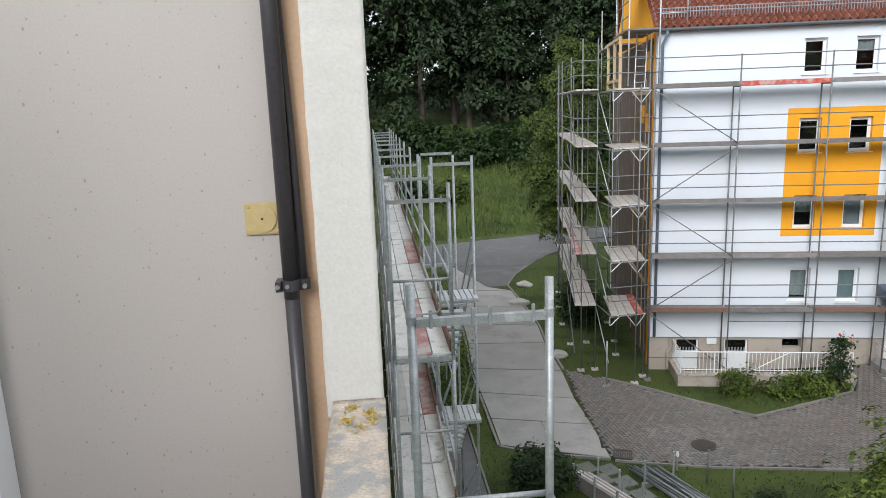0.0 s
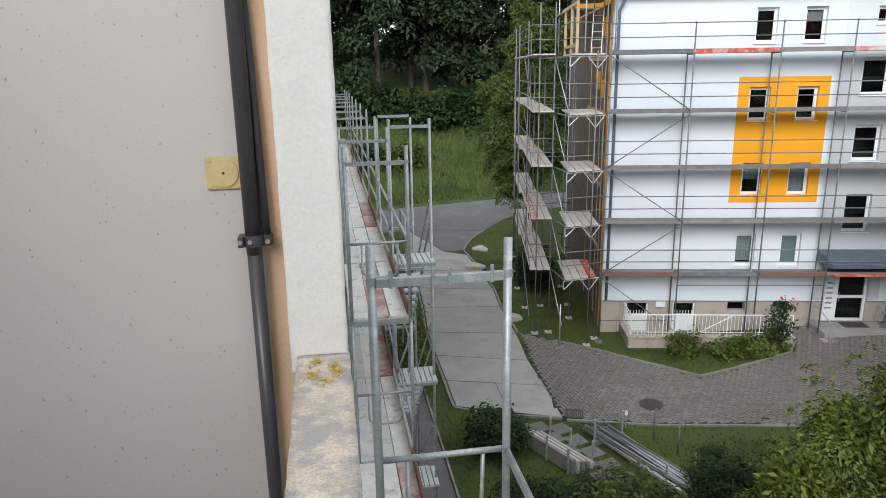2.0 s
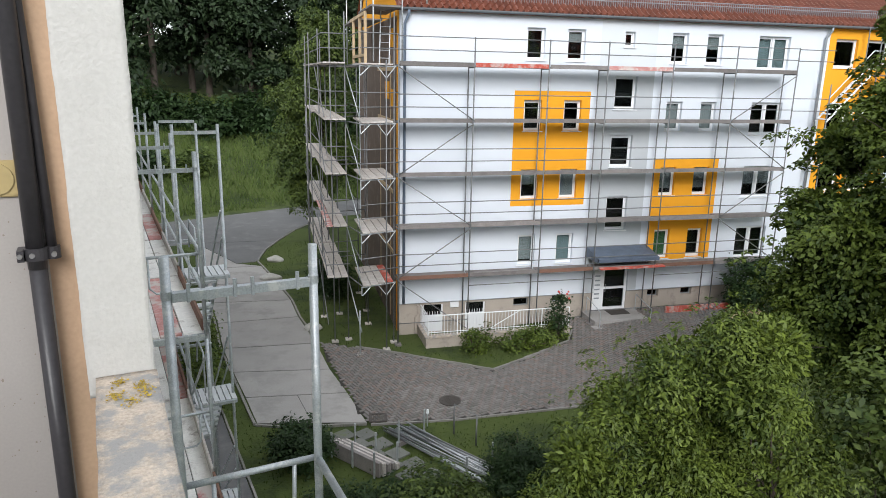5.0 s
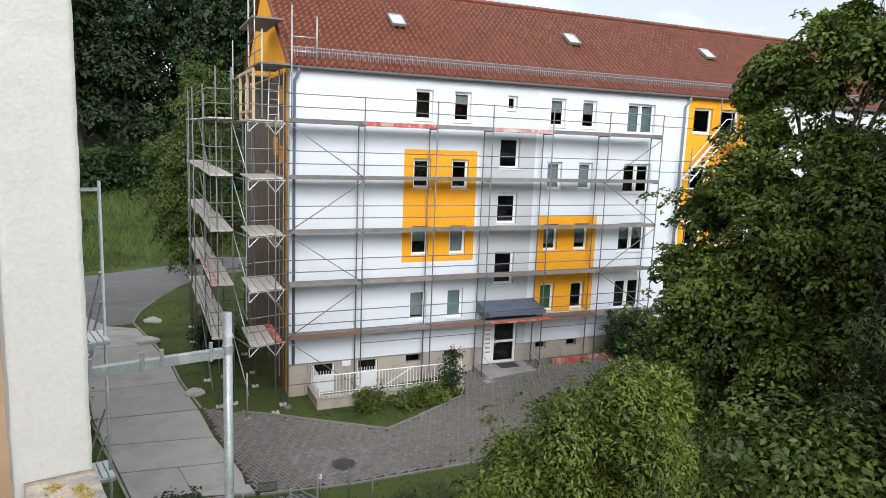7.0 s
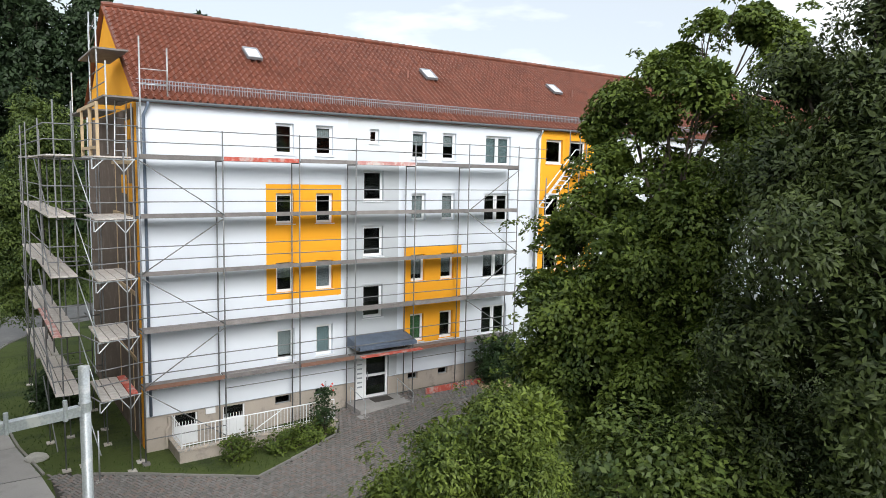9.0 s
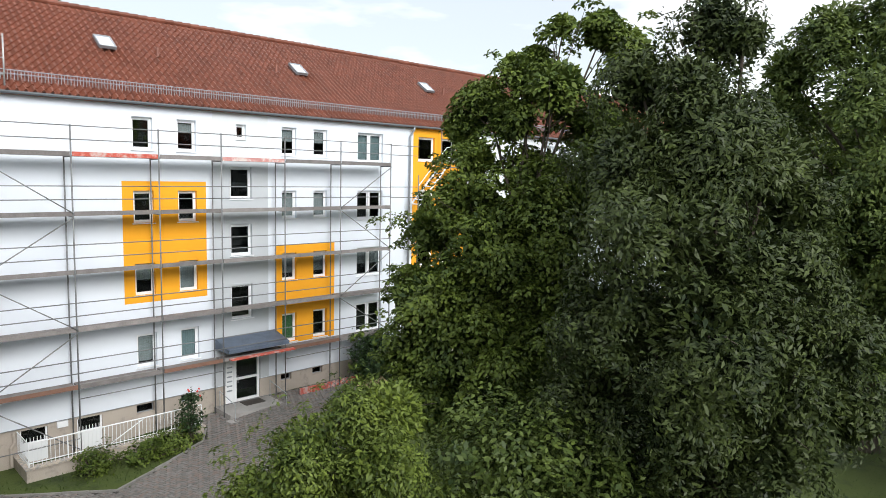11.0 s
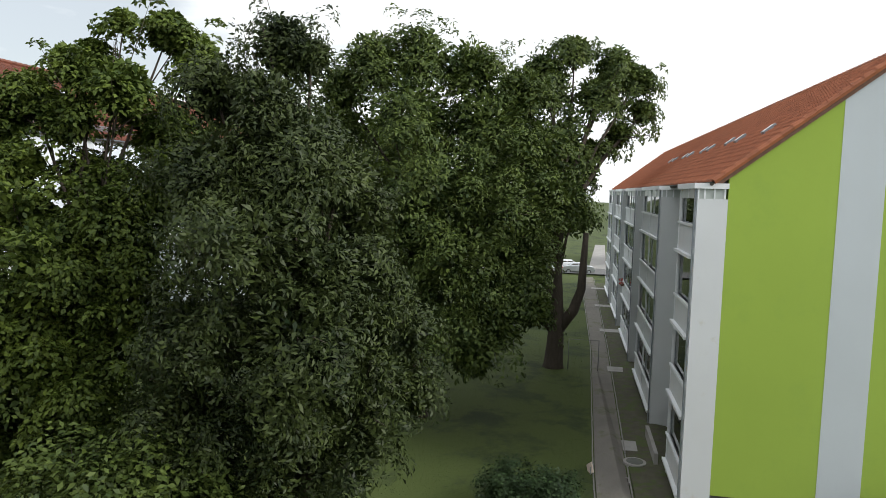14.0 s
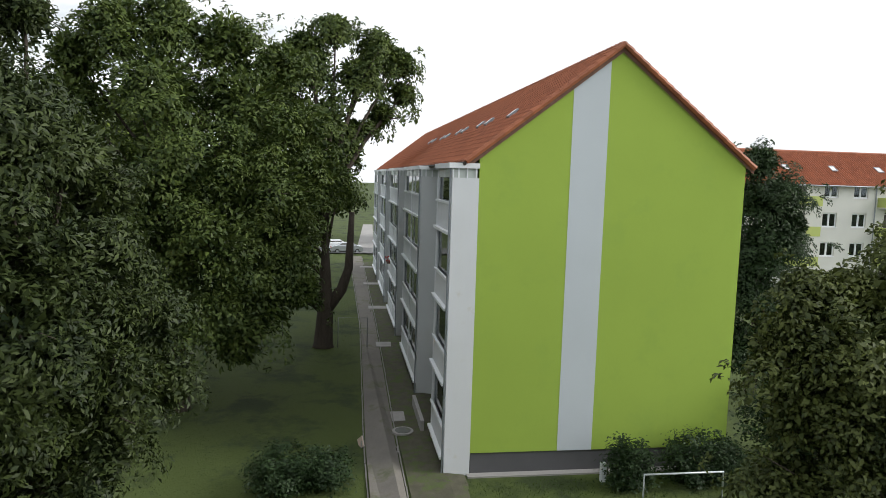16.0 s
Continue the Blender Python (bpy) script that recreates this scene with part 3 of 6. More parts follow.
# white house under renovation: local x along its front, y inwards
white = thing("apartment_building", "white and orange apartment house with a brown tiled roof, being renovated", "building", pose(6.1, 25, 0))
X0 = 6.1
LEN, DEEP, EAVE, RIDGE = 56.0, 12.0, 12.7, 16.85
ZT = (12.1, 9.4, 6.68, 4.0)
holes, wins = [], []
for k in range(3):
    for x0, x1, f in [(11.0, 11.75, 0), (12.68, 13.43, 0), (17.22, 17.95, 1), (18.83, 19.56, 1), (21.27, 22.8, 2)]:
        for lvl, top in enumerate(ZT):
            a, b = x0 - X0 + 18.5 * k, x1 - X0 + 18.5 * k
            if k and f == 0:
                a, b = a - 4.4, b - 4.0
            h = 1.2 if f < 2 else 1.36
            h += 0.08 * (lvl == 3)
            holes.append((a, b, top - h, top))
            wins.append((a, b, top - h, top, f, lvl, k))
    for z0, z1 in ((9.06, 10.36), (6.72, 8.02), (4.06, 5.5)):
        if k != 1:
            holes.append((14.84 - X0 + 18.5 * k, 15.8 - X0 + 18.5 * k, z0, z1))
            wins.append((14.84 - X0 + 18.5 * k, 15.8 - X0 + 18.5 * k, z0, z1, 5, 0, k))
    holes.append((15.12 - X0 + 18.5 * k, 15.56 - X0 + 18.5 * k, 11.48, 12.08))
    wins.append((15.12 - X0 + 18.5 * k, 15.56 - X0 + 18.5 * k, 11.48, 12.08, 6, 0, k))
DOOR = (14.55 - X0, 16.15 - X0, 0.42, 2.55)
holes.append(DOOR)
zones = []
for k in range(3):
    q = 18.5 * k
    zones += [(14.1 - X0 + q, 16.55 - X0 + q, 10.7, 12.62, 2), (14.1 - X0 + q, 16.55 - X0 + q, 1.36, 10.7, 1)]
zones += [(10.6 - X0, 13.8 - X0, 5.2, 9.75, 3), (16.87 - X0, 19.98 - X0, 2.66, 7.04, 3), (24.75 - X0, 28.6 - X0, 2.6, 12.62, 3)]
part("front_wall", holed_wall(0, LEN, 1.34, EAVE, 0, 0.34, holes, zones), [WHITE, GREY, PALE, ORANGE], white)
cellar = [(7.06 - X0, 7.92 - X0, 0.04, 1.22), (8.86 - X0, 9.72 - X0, 0.04, 1.22), (10.95 - X0, 11.62 - X0, 0.92, 1.26), (12.68 - X0, 13.22 - X0, 0.98, 1.28), (17.18 - X0, 17.72 - X0, 0.98, 1.28), (18.83 - X0, 19.38 - X0, 0.98, 1.28)]
part("plinth", holed_wall(0, LEN, -0.3, 1.336, 0.06, 0.34, cellar + [(DOOR[0], DOOR[1], 0.42, 1.5)], []), PLINTH, white)
part("base_trim", Shape().box(0, DOOR[0], -0.012, 0.06, 1.325, 1.345).box(DOOR[1], LEN, -0.012, 0.06, 1.325, 1.345), ZINC, white)
part("back_wall", Shape().box(0, LEN, DEEP - 0.3, DEEP, -0.3, EAVE), WHITE, white)
part("far_gable_wall", Shape().box(LEN - 0.3, LEN, 0.34, DEEP - 0.3, -0.3, EAVE), WHITE, white)
# inner wall and floors coloured near-black so the windows look into unlit rooms
part("partition", Shape().box(0.4, LEN - 0.4, 1.7, 1.8, -0.3, EAVE - 0.2), ROOM, white, "inner wall behind the windows, dimness put into its near-black colour")
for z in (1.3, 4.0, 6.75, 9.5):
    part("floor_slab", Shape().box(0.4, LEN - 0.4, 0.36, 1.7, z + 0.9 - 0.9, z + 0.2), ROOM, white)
# gable wall, still bare board with an orange edge and an orange top
s = Shape().box(0, 0.3, 0.345, 0.8, 0, EAVE, 1).box(0, 0.3, 0.8, DEEP - 0.3, 0, 12.4, 0)
part("gable_wall", s, [CORE, ORANGE], white, "bare brown boards with an orange corner strip")
s = Shape()
tri = [(0.0, 12.4), (DEEP, 12.4), (DEEP / 2, RIDGE - 0.12)]
s.face([(0.02, y, z) for y, z in tri]).face([(0.3, y, z) for y, z in tri[::-1]])
part("gable_top", s, ORANGE, white, "orange rendered gable triangle")
for z in (3.1, 5.6, 8.4, 10.4):
    part("batten", Shape().box(-0.05, -0.001, 1.2, 5.2, z, z + 0.14), WOOD, white)
for y in (2.0, 4.6):
    part("board_joint", Shape().box(-0.02, -0.001, y, y + 0.1, 0.2, 11), WOOD, white)
for y, z in ((1.2, 9.0), (2.4, 9.3), (1.4, 11.3)):
    part("gable_patch", Shape().box(-0.012, -0.001, y, y + 1.0, z, z + 0.7), ORANGE, white)
slope_w = (RIDGE - EAVE + 0.25) / 6.35
roof = part("roof", Shape().face([(-0.15, -0.2, EAVE - 0.15), (LEN, -0.2, EAVE - 0.15), (LEN, 6, RIDGE - 0.06), (-0.15, 6, RIDGE - 0.06)])
            .face([(-0.15, 6, RIDGE - 0.06), (LEN, 6, RIDGE - 0.06), (LEN, 12.35, EAVE - 0.12), (-0.15, 12.35, EAVE - 0.12)])
            .box(-0.15, LEN, -0.2, 0.0, EAVE - 0.19, EAVE - 0.16), TILE_A, white)
tiled_slope(white, -0.12, LEN, -0.22, EAVE - 0.10, 6.0, RIDGE - 0.02, TILE_A, (14, 90, 0, 4))
s = Shape()
for i in range(140):
    s.tube([(-0.12 + i * 0.4, 6, RIDGE + 0.0), (-0.12 + i * 0.4 + 0.42, 6, RIDGE + 0.025)], [0.11, 0.125], 8)
part("ridge_tiles", s, TILE_A, white)
s = Shape().tube([(-0.1, -0.27, EAVE - 0.13), (LEN, -0.27, EAVE - 0.13)], 0.055, 8)
part("gutter", s, GUTTER, white)
guard = part("snow_guard", Shape().tube([(0, 0.25, EAVE + 0.50), (40, 0.25, EAVE + 0.50)], 0.018, 5).tube([(0, 0.25, EAVE + 0.62), (40, 0.25, EAVE + 0.62)], 0.018, 5), ZINC, white, "zinc snow guard grid")
s = Shape()
for i in range(400):
    s.box(0.1 + i * 0.1, 0.118 + i * 0.1, 0.235, 0.265, EAVE + 0.30, EAVE + 0.64)
tagged(part("guard_grille", s, ZINC, guard), kind="stuff")
for x, y in ((11.2, 28.1), (20.0, 28.1), (28.4, 28.1), (37, 28.1)):
    skylight(white, x - X0, y - 25, EAVE - 0.03 + slope_w * (y - 25 + 0.35), slope_w)
for x, y in ((13.2, 27.9), (18.7, 27.9), (29.6, 27.9)):
    part("roof_vent", Shape().tube([(x - X0, y - 25, EAVE + slope_w * (y - 24.75) - 0.1), (x - X0, y - 25, EAVE + slope_w * (y - 24.75) + 0.28)], [0.07, 0.05], 8), TILE_A, white)
for x in (6.24, 24.45):
    part("downpipe", Shape().tube([(x - X0 + 0.12, -0.27, EAVE - 0.17), (x - X0 + 0.12, -0.26, EAVE - 0.3), (x - X0, -0.1, EAVE - 0.62), (x - X0 + 0.0, -0.1, 1.4 if x < 10 else 0.1)], 0.055, 8), BLUEPIPE if x < 10 else ZINC, white, smooth=True)
part("drain_stub", Shape().tube([(0.75, -0.03, 1.25), (0.78, -0.04, 0.9), (0.66, -0.04, 0.75), (0.66, -0.04, 0.1)], 0.06, 8), PLINTH, white)
rng = random.Random(4)
for a, b, z0, z1, f, lvl, k in wins:
    if k == 2 and a > 40:
        continue
    blind, share = None, 1.0
    if f == 0 and lvl == 0 and a > 6:
        blind, share = LACE, 0.4
    if f == 0 and lvl == 2:
        blind, share = LACE, (0.55 if a < 6 else 1.0)
    if f == 0 and lvl == 3:
        blind, share = (LACE, 0.9) if a < 6 else (BLUEBLIND, 1.0)
    if f == 1 and k == 0:
        blind, share = LACE, (0.5, 1.0, 0.8, 0)[lvl] if lvl < 3 else 0.5
        if lvl == 3:
            blind, share = (GREENBLIND, 1.0) if a < 12 else (None, 1)
    if f == 2:
        blind, share = (BLUEBLIND, 1.0) if lvl == 0 else (LACE, 0.6) if lvl == 2 else (None, 1)
    window(white, a, b, z0, z1, 0, 2 if f == 2 else 1, blind, share)
# entrance
ent = part("entrance_door", Shape().box(DOOR[0], DOOR[0] + 0.42, 0.14, 0.22, 0.42, 2.55).box(DOOR[0] + 0.42, DOOR[0] + 0.54, 0.12, 0.22, 0.42, 2.55).box(DOOR[1] - 0.1, DOOR[1], 0.12, 0.22, 0.42, 2.55)
           .box(DOOR[0] + 0.54, DOOR[1] - 0.1, 0.12, 0.22, 0.42, 0.60).box(DOOR[0] + 0.54, DOOR[1] - 0.1, 0.12, 0.22, 2.40, 2.55).box(DOOR[0] + 0.54, DOOR[1] - 0.1, 0.12, 0.22, 1.42, 1.52), PVC, white, "white framed glass entrance door")
part("pane", Shape().box(DOOR[0] + 0.54, DOOR[1] - 0.1, 0.16, 0.175, 0.60, 1.42), GLASS, ent)
part("pane", Shape().box(DOOR[0] + 0.54, DOOR[1] - 0.1, 0.16, 0.175, 1.52, 2.40), GLASS, ent)
part("handle", Shape().tube([(DOOR[0] + 0.6, 0.10, 1.3), (DOOR[0] + 0.6, 0.10, 1.65)], 0.015, 6), STEEL, ent)
box_ = part("letter_box_unit", Shape().box(DOOR[0] + 0.06, DOOR[0] + 0.36, 0.10, 0.139, 0.9, 2.2), PVC, ent)
for i in range(6):
    part("flap", Shape().box(DOOR[0] + 0.09, DOOR[0] + 0.33, 0.088, 0.099, 1.0 + i * 0.2, 1.06 + i * 0.2), ZINC, ent)
can = part("canopy", Shape().face([(8.0, -0.02, 3.38), (8.0, -1.15, 3.12), (10.75, -1.15, 3.12), (10.75, -0.02, 3.38)]).box(8.0, 10.75, -1.18, -1.10, 2.98, 3.12).box(8.0, 10.75, -1.10, -0.005, 2.96, 3.0)
            .face([(8.0, -0.02, 3.38), (8.0, -0.02, 3.0), (8.0, -1.15, 3.0), (8.0, -1.15, 3.12)]), BLUEROOF, white, "flat blue-grey sheet canopy")
part("red_board", Shape().box(8.0, 10.9, -1.42, -1.2, 2.74, 2.80), REDPLANK, can)
steps = part("doorstep", Shape().box(DOOR[0] - 0.5, DOOR[1] + 0.35, -1.35, 0.058, -0.2, 0.52).box(DOOR[0] - 0.7, DOOR[1] + 0.55, -1.75, -1.352, -0.2, 0.36), CONCRETE, white)
part("door_mat", Shape().box(DOOR[0] + 0.55, DOOR[1] - 0.15, -0.7, -0.1, 0.522, 0.54), IRON, steps)
for x in (DOOR[0] - 0.42, DOOR[1] + 0.28):
    part("handrail", Shape().tube([(x, -1.6, 0.2), (x, -1.6, 1.0), (x, -0.3, 1.25), (x, -0.3, 0.40)], 0.02, 6), STEEL, steps)
# cellar doors with a barred light above, cellar windows, wall lamp box
for a, b, z0, z1 in cellar[:2]:
    d = part("cellar_door", Shape().box(a, b, 0.14, 0.2, z0, z0 + 0.70).box(a, a + 0.06, 0.14, 0.2, z0 + 0.70, z1).box(b - 0.06, b, 0.14, 0.2, z0 + 0.70, z1), PVC, white, "white cellar door with a dark barred light")
    for i in range(7):
        part("bar", Shape().box(a + 0.1 + i * (b - a - 0.2) / 6 - 0.012, a + 0.1 + i * (b - a - 0.2) / 6 + 0.012, 0.135, 0.15, z0 + 0.70, z0 + 0.86), PVC, d)
    part("pane", Shape().box(a + 0.06, b - 0.06, 0.17, 0.18, z0 + 0.70, z1), GLASS, d)
for a, b, z0, z1 in cellar[2:]:
    c = part("cellar_window", Shape().box(a, b, 0.2, 0.24, z0, z0 + 0.04).box(a, b, 0.2, 0.24, z1 - 0.04, z1).box(a, a + 0.04, 0.2, 0.24, z0 + 0.04, z1 - 0.04).box(b - 0.04, b, 0.2, 0.24, z0 + 0.04, z1 - 0.04), ZINC, white)
    part("pane", Shape().box(a + 0.04, b - 0.04, 0.215, 0.225, z0 + 0.04, z1 - 0.04), GLASS, c)
part("junction_box", Shape().box(2.1, 2.45, -0.03, 0.058, 1.08, 1.3), PVC, white)

# light well with its wall and railing before the cellar doors
well = thing("light_well", "beige concrete light well wall with a white steel railing", "wall", pose(6.1, 25, 0))
part("wall", Shape().box(0.75, 0.95, -1.35, 0.05, -0.2, 0.42).box(0.75, 6.75, -1.55, -1.352, -0.2, 0.42), PLINTH, well)
part("coping", Shape().box(0.70, 1.0, -1.30, 0.05, 0.42, 0.48).box(0.70, 6.80, -1.60, -1.30, 0.42, 0.484), COPING, well)
rail = part("railing", Shape().tube([(0.85, -0.1, 1.28), (0.85, -1.45, 1.28), (6.7, -1.45, 1.28)], 0.022, 6).tube([(0.85, -0.1, 0.6), (0.85, -1.45, 0.6), (6.7, -1.45, 0.6)], 0.016, 6)
            .tube([(3.4, -1.40, 0.6), (4.6, -1.40, 1.26)], 0.018, 6), PVC, well, "white painted steel railing")
for i in range(46):
    part("baluster", Shape().tube([(0.85 + i * 0.13, -1.45, 0.484), (0.85 + i * 0.13, -1.45, 1.28)], 0.009 if i % 9 else 0.02, 5), PVC, rail)
for i in range(9):
    part("baluster", Shape().tube([(0.85, -0.12 - i * 0.14, 0.484), (0.85, -0.12 - i * 0.14, 1.28)], 0.009, 5), PVC, rail)

# ---------------------------------------------------------------- green house
GX, GY, GB = 24.8, -5.78, -0.45
green = thing("apartment_building", "lime green apartment house with glazed loggias and a red tiled roof", "building", pose(GX, GY, 0))
GW, GL, GE, GR = 9.95, 58.0, 11.13, 15.05   # width, length, eave, ridge; local y runs to minus
s = Shape()
s.face([(0, 0, 0.38), (0, 0, GE), (0, -GW / 2, GR - 0.1), (0, -GW, GE), (0, -GW, 0.38)])
s.box(0.02, 0.3, -GW, 0, 0.38, GE - 0.1)
part("gable_wall", s, LIME, green, "smooth lime green rendered gable")
sl = (GR - 0.1 - GE) / (GW / 2)
s = Shape()
pts = [(-3.26, 0.38), (-4.58, 0.38), (-4.58, GE + sl * 4.58 - 0.02), (-3.26, GE + sl * 3.26 - 0.02)]
s.face([(-0.006, y, z) for y, z in pts])
for (ya, za), (yb, zb) in zip(pts, pts[1:] + pts[:1]):
    s.face([(-0.006, ya, za), (-0.006, yb, zb), (0, yb, zb), (0, ya, za)])
part("stripe", s, STRIPE, green, "blue-grey vertical painted stripe")
part("plinth", Shape().box(0.06, GL, -GW + 0.04, -0.04, GB - 0.3, 0.376), DARKBASE, green)
part("gravel_strip", Shape().box(-0.28, 0.05, -GW, 0.1, GB - 0.1, GB + 0.06), CONCRETE, green)
part("back_wall", Shape().box(0.3, GL, -GW, -GW + 0.3, 0.38, GE), CREAM, green)
part("far_gable_wall", Shape().box(GL - 0.3, GL, -GW + 0.3, -0.3, 0.38, GE), CREAM, green)
ghole, gz = [], [1.55 + 2.72 * i for i in range(4)]
for x in [0.9 + i * 12.3 for i in range(5)] + [4.6 + i * 12.3 for i in range(4)] + [6.9 + i * 12.3 for i in range(4)] + [10.4 + i * 12.3 for i in range(4)] + [14.4 + i * 12.3 for i in range(4)]:
    ghole += [(x, x + 0.9, z, z + 1.3) for z in gz]
part("front_wall", holed_wall(0.3, GL, 0.38, GE, -0.3, 0, ghole, []), SIDEGREY, green)
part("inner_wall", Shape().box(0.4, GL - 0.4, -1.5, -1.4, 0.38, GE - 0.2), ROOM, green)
for a, b, z0, z1 in [h for h in ghole if h[0] < 30]:
    ww = window(green, a, b, z0, z1, 0, 1, LACE if z0 > 4 else None, 0.5, sill=False, depth=0.1)
    ww.matrix_basis = Matrix.Diagonal((1, -1, 1, 1))
rf = part("roof", Shape().face([(-0.12, 0.5, GE - 0.35), (GL, 0.5, GE - 0.35), (GL, -GW / 2, GR - 0.04), (-0.12, -GW / 2, GR - 0.04)])
          .face([(-0.12, -GW / 2, GR - 0.04), (GL, -GW / 2, GR - 0.04), (GL, -GW - 0.3, GE - 0.2), (-0.12, -GW - 0.3, GE - 0.2)]), TILE_B, green)
tiled_slope(green, -0.15, GL, 0.5, GE - 0.30, -GW / 2, GR, TILE_B, (0, 22, 0, 16))
s = Shape()
for y0, z0, y1, z1 in ((0.5, GE - 0.30, -GW / 2, GR + 0.02), (-GW - 0.3, GE - 0.22, -GW / 2, GR + 0.02)):
    n = 17
    for i in range(n):
        a, b = i / n, (i + 1.08) / n
        s.tube([(-0.12, y0 + (y1 - y0) * a, z0 + (z1 - z0) * a + 0.02), (-0.12, y0 + (y1 - y0) * b, z0 + (z1 - z0) * b)], [0.11, 0.095], 6)
part("verge_tiles", s, TILE_B, green)
part("verge_board", Shape().face([(-0.06, -GW - 0.3, GE - 0.42), (-0.06, -GW / 2, GR - 0.24), (-0.06, -GW / 2, GR - 0.06), (-0.06, -GW - 0.3, GE - 0.24)]).face([(-0.06, 0.5, GE - 0.56), (-0.06, -GW / 2, GR - 0.24), (-0.06, -GW / 2, GR - 0.06), (-0.06, 0.5, GE - 0.36)]), RUST, green)
s = Shape()
for i in range(145):
    s.tube([(-0.15 + i * 0.4, -GW / 2, GR + 0.02), (-0.15 + i * 0.4 + 0.42, -GW / 2, GR + 0.045)], [0.11, 0.125], 7)
part("ridge_tiles", s, TILE_B, green)
part("gutter", Shape().tube([(-0.1, 0.55, GE - 0.36), (GL, 0.55, GE - 0.36)], 0.07, 8), IRON, green)
for i in range(9):
    x = 3.0 + 3.1 * i + (1.2 if i % 2 else 0)
    yy = -1.9
    m = Matrix.Translation((x, yy, GE - 0.28 + 0.79 * (0.5 - yy))) @ Matrix.Rotation(math.atan(-0.79), 4, "X")
    k = part("roof_light", Shape().box(-0.2, 0.2, -0.25, 0.25, 0.04, 0.15, m=m), ZINC, green)
    part("pane", Shape().box(-0.15, 0.15, -0.2, 0.2, 0.15, 0.16, m=m), PVC, k)


FR = 0.95
# opaque pale grey puts the brightness of the see-through top glazing into the colour
PALEGLAZE = material("glazing_brightness_in_colour", (0.46, 0.50, 0.48), 0.3, 0.08, 3, 40, 0.0)


def loggia_stack(x0, x1, bays, side):
    """A projecting stack of glazed loggias: side walls, slabs, grey panels, white rails and posts."""
    g = part("loggia_bay", Shape().box(x0 - 0.05, x1 + 0.05, 0.003, FR + 0.09, GE - 0.42, GE - 0.36), PVC, green, "projecting stack of loggias with plain side walls")
    part("side_wall", Shape().box(x0, x0 + 0.16, 0.003, FR, GB, GE - 0.85), side, g)
    part("side_wall", Shape().box(x1 - 0.16, x1, 0.003, FR, GB, GE - 0.85), side, g)
    part("fascia", Shape().box(x0 - 0.05, x1 + 0.05, FR + 0.092, FR + 0.12, GE - 0.52, GE - 0.34).box(x0 - 0.078, x0 - 0.052, 0.003, FR + 0.12, GE - 0.52, GE - 0.34), PVC, g)
    t0 = GE - 0.85
    for k in range(bays * 2 + 1):
        x = x0 + (x1 - x0) * k / (bays * 2)
        part("top_post", Shape().box(x - 0.025, x + 0.025, FR - 0.05, FR, t0, GE - 0.42), PVC, g)
    top = part("top_glazing", Shape().box(x0 + 0.03, x1 - 0.03, FR - 0.03, FR - 0.02, t0, GE - 0.42).box(x0 + 0.02, x0 + 0.03, 0.1, FR - 0.03, t0, GE - 0.42), PALEGLAZE, g)
    for y in (0.08, 0.4, 0.7):
        part("top_post", Shape().box(x0 - 0.01, x0 + 0.05, y, y + 0.05, t0, GE - 0.42), PVC, g)
    for lvl in range(4):
        zf = 0.25 + 2.72 * lvl
        head = min(zf + 2.56, GE - 0.43)
        part("floor_slab", Shape().box(x0 + 0.16, x1 - 0.16, 0.003, FR - 0.03, zf - 0.16, zf), SIDEGREY, g)
        part("ledge", Shape().box(x0 + 0.1, x1 - 0.02, FR - 0.03, FR + 0.15, zf - 0.12, zf - 0.02), PVC, g)
        part("top_rail", Shape().box(x0 + 0.1, x1 - 0.02, FR - 0.03, FR + 0.07, zf + 0.93, zf + 1.01), PVC, g)
        for k in range(bays):
            a, b = x0 + 0.16 + (x1 - x0 - 0.32) * k / bays, x0 + 0.16 + (x1 - x0 - 0.32) * (k + 1) / bays
            part("panel", Shape().box(a + 0.04, b - 0.04, FR - 0.03, FR + 0.005, zf - 0.02, zf + 0.93), PANELGREY, g)
            gl = part("pane", Shape().box(a + 0.04, b - 0.04, FR - 0.1, FR - 0.09, zf + 1.01, head - 0.05), GLASS, g)
            gl.visible_shadow = False
            part("post", Shape().box(a - 0.03, a + 0.04, FR - 0.05, FR + 0.03, zf - 0.02, head), PVC, g)
        part("post", Shape().box(b - 0.04, b + 0.03, FR - 0.05, FR + 0.03, zf - 0.02, head), PVC, g)
    part("rain_pipe", Shape().tube([(x0 + 0.05, FR + 0.06, GB), (x0 + 0.05, FR + 0.06, GE - 0.42)], 0.035, 6), ZINC, g)


loggia_stack(0.0, 3.6, 1, SIDEWALL)
for i in range(4):
    loggia_stack(9.3 + 12.3 * i, 17.4 + 12.3 * i, 2, SIDEGREY)
flowers = thing("flower_box", "window box with red flowers on a loggia rail", "flower box", pose(GX + 27.5, GY + 1.2, 4.0))
s = Shape()
for i in range(40):
    p = Vector((rng.uniform(-0.5, 0.5), rng.uniform(-0.1, 0.15), rng.uniform(-0.1, 0.25)))
    s.face([p + Vector((rng.uniform(-0.07, 0.07), rng.uniform(-0.07, 0.07), rng.uniform(-0.07, 0.07))) for _ in range(4)])
part("blossoms", s, ROSE, flowers)
part("trough", Shape().box(-0.5, 0.5, -0.14, 0.06, -0.22, -0.08), RUST, flowers)
# entrance wall stubs and step beside the first loggia
solid("entrance_wall", Shape().box(GX + 4.2, GX + 7.6, GY + 1.15, GY + 1.3, GB - 0.1, GB + 0.55), CONCRETE, "low grey concrete wall beside an entrance", "wall")

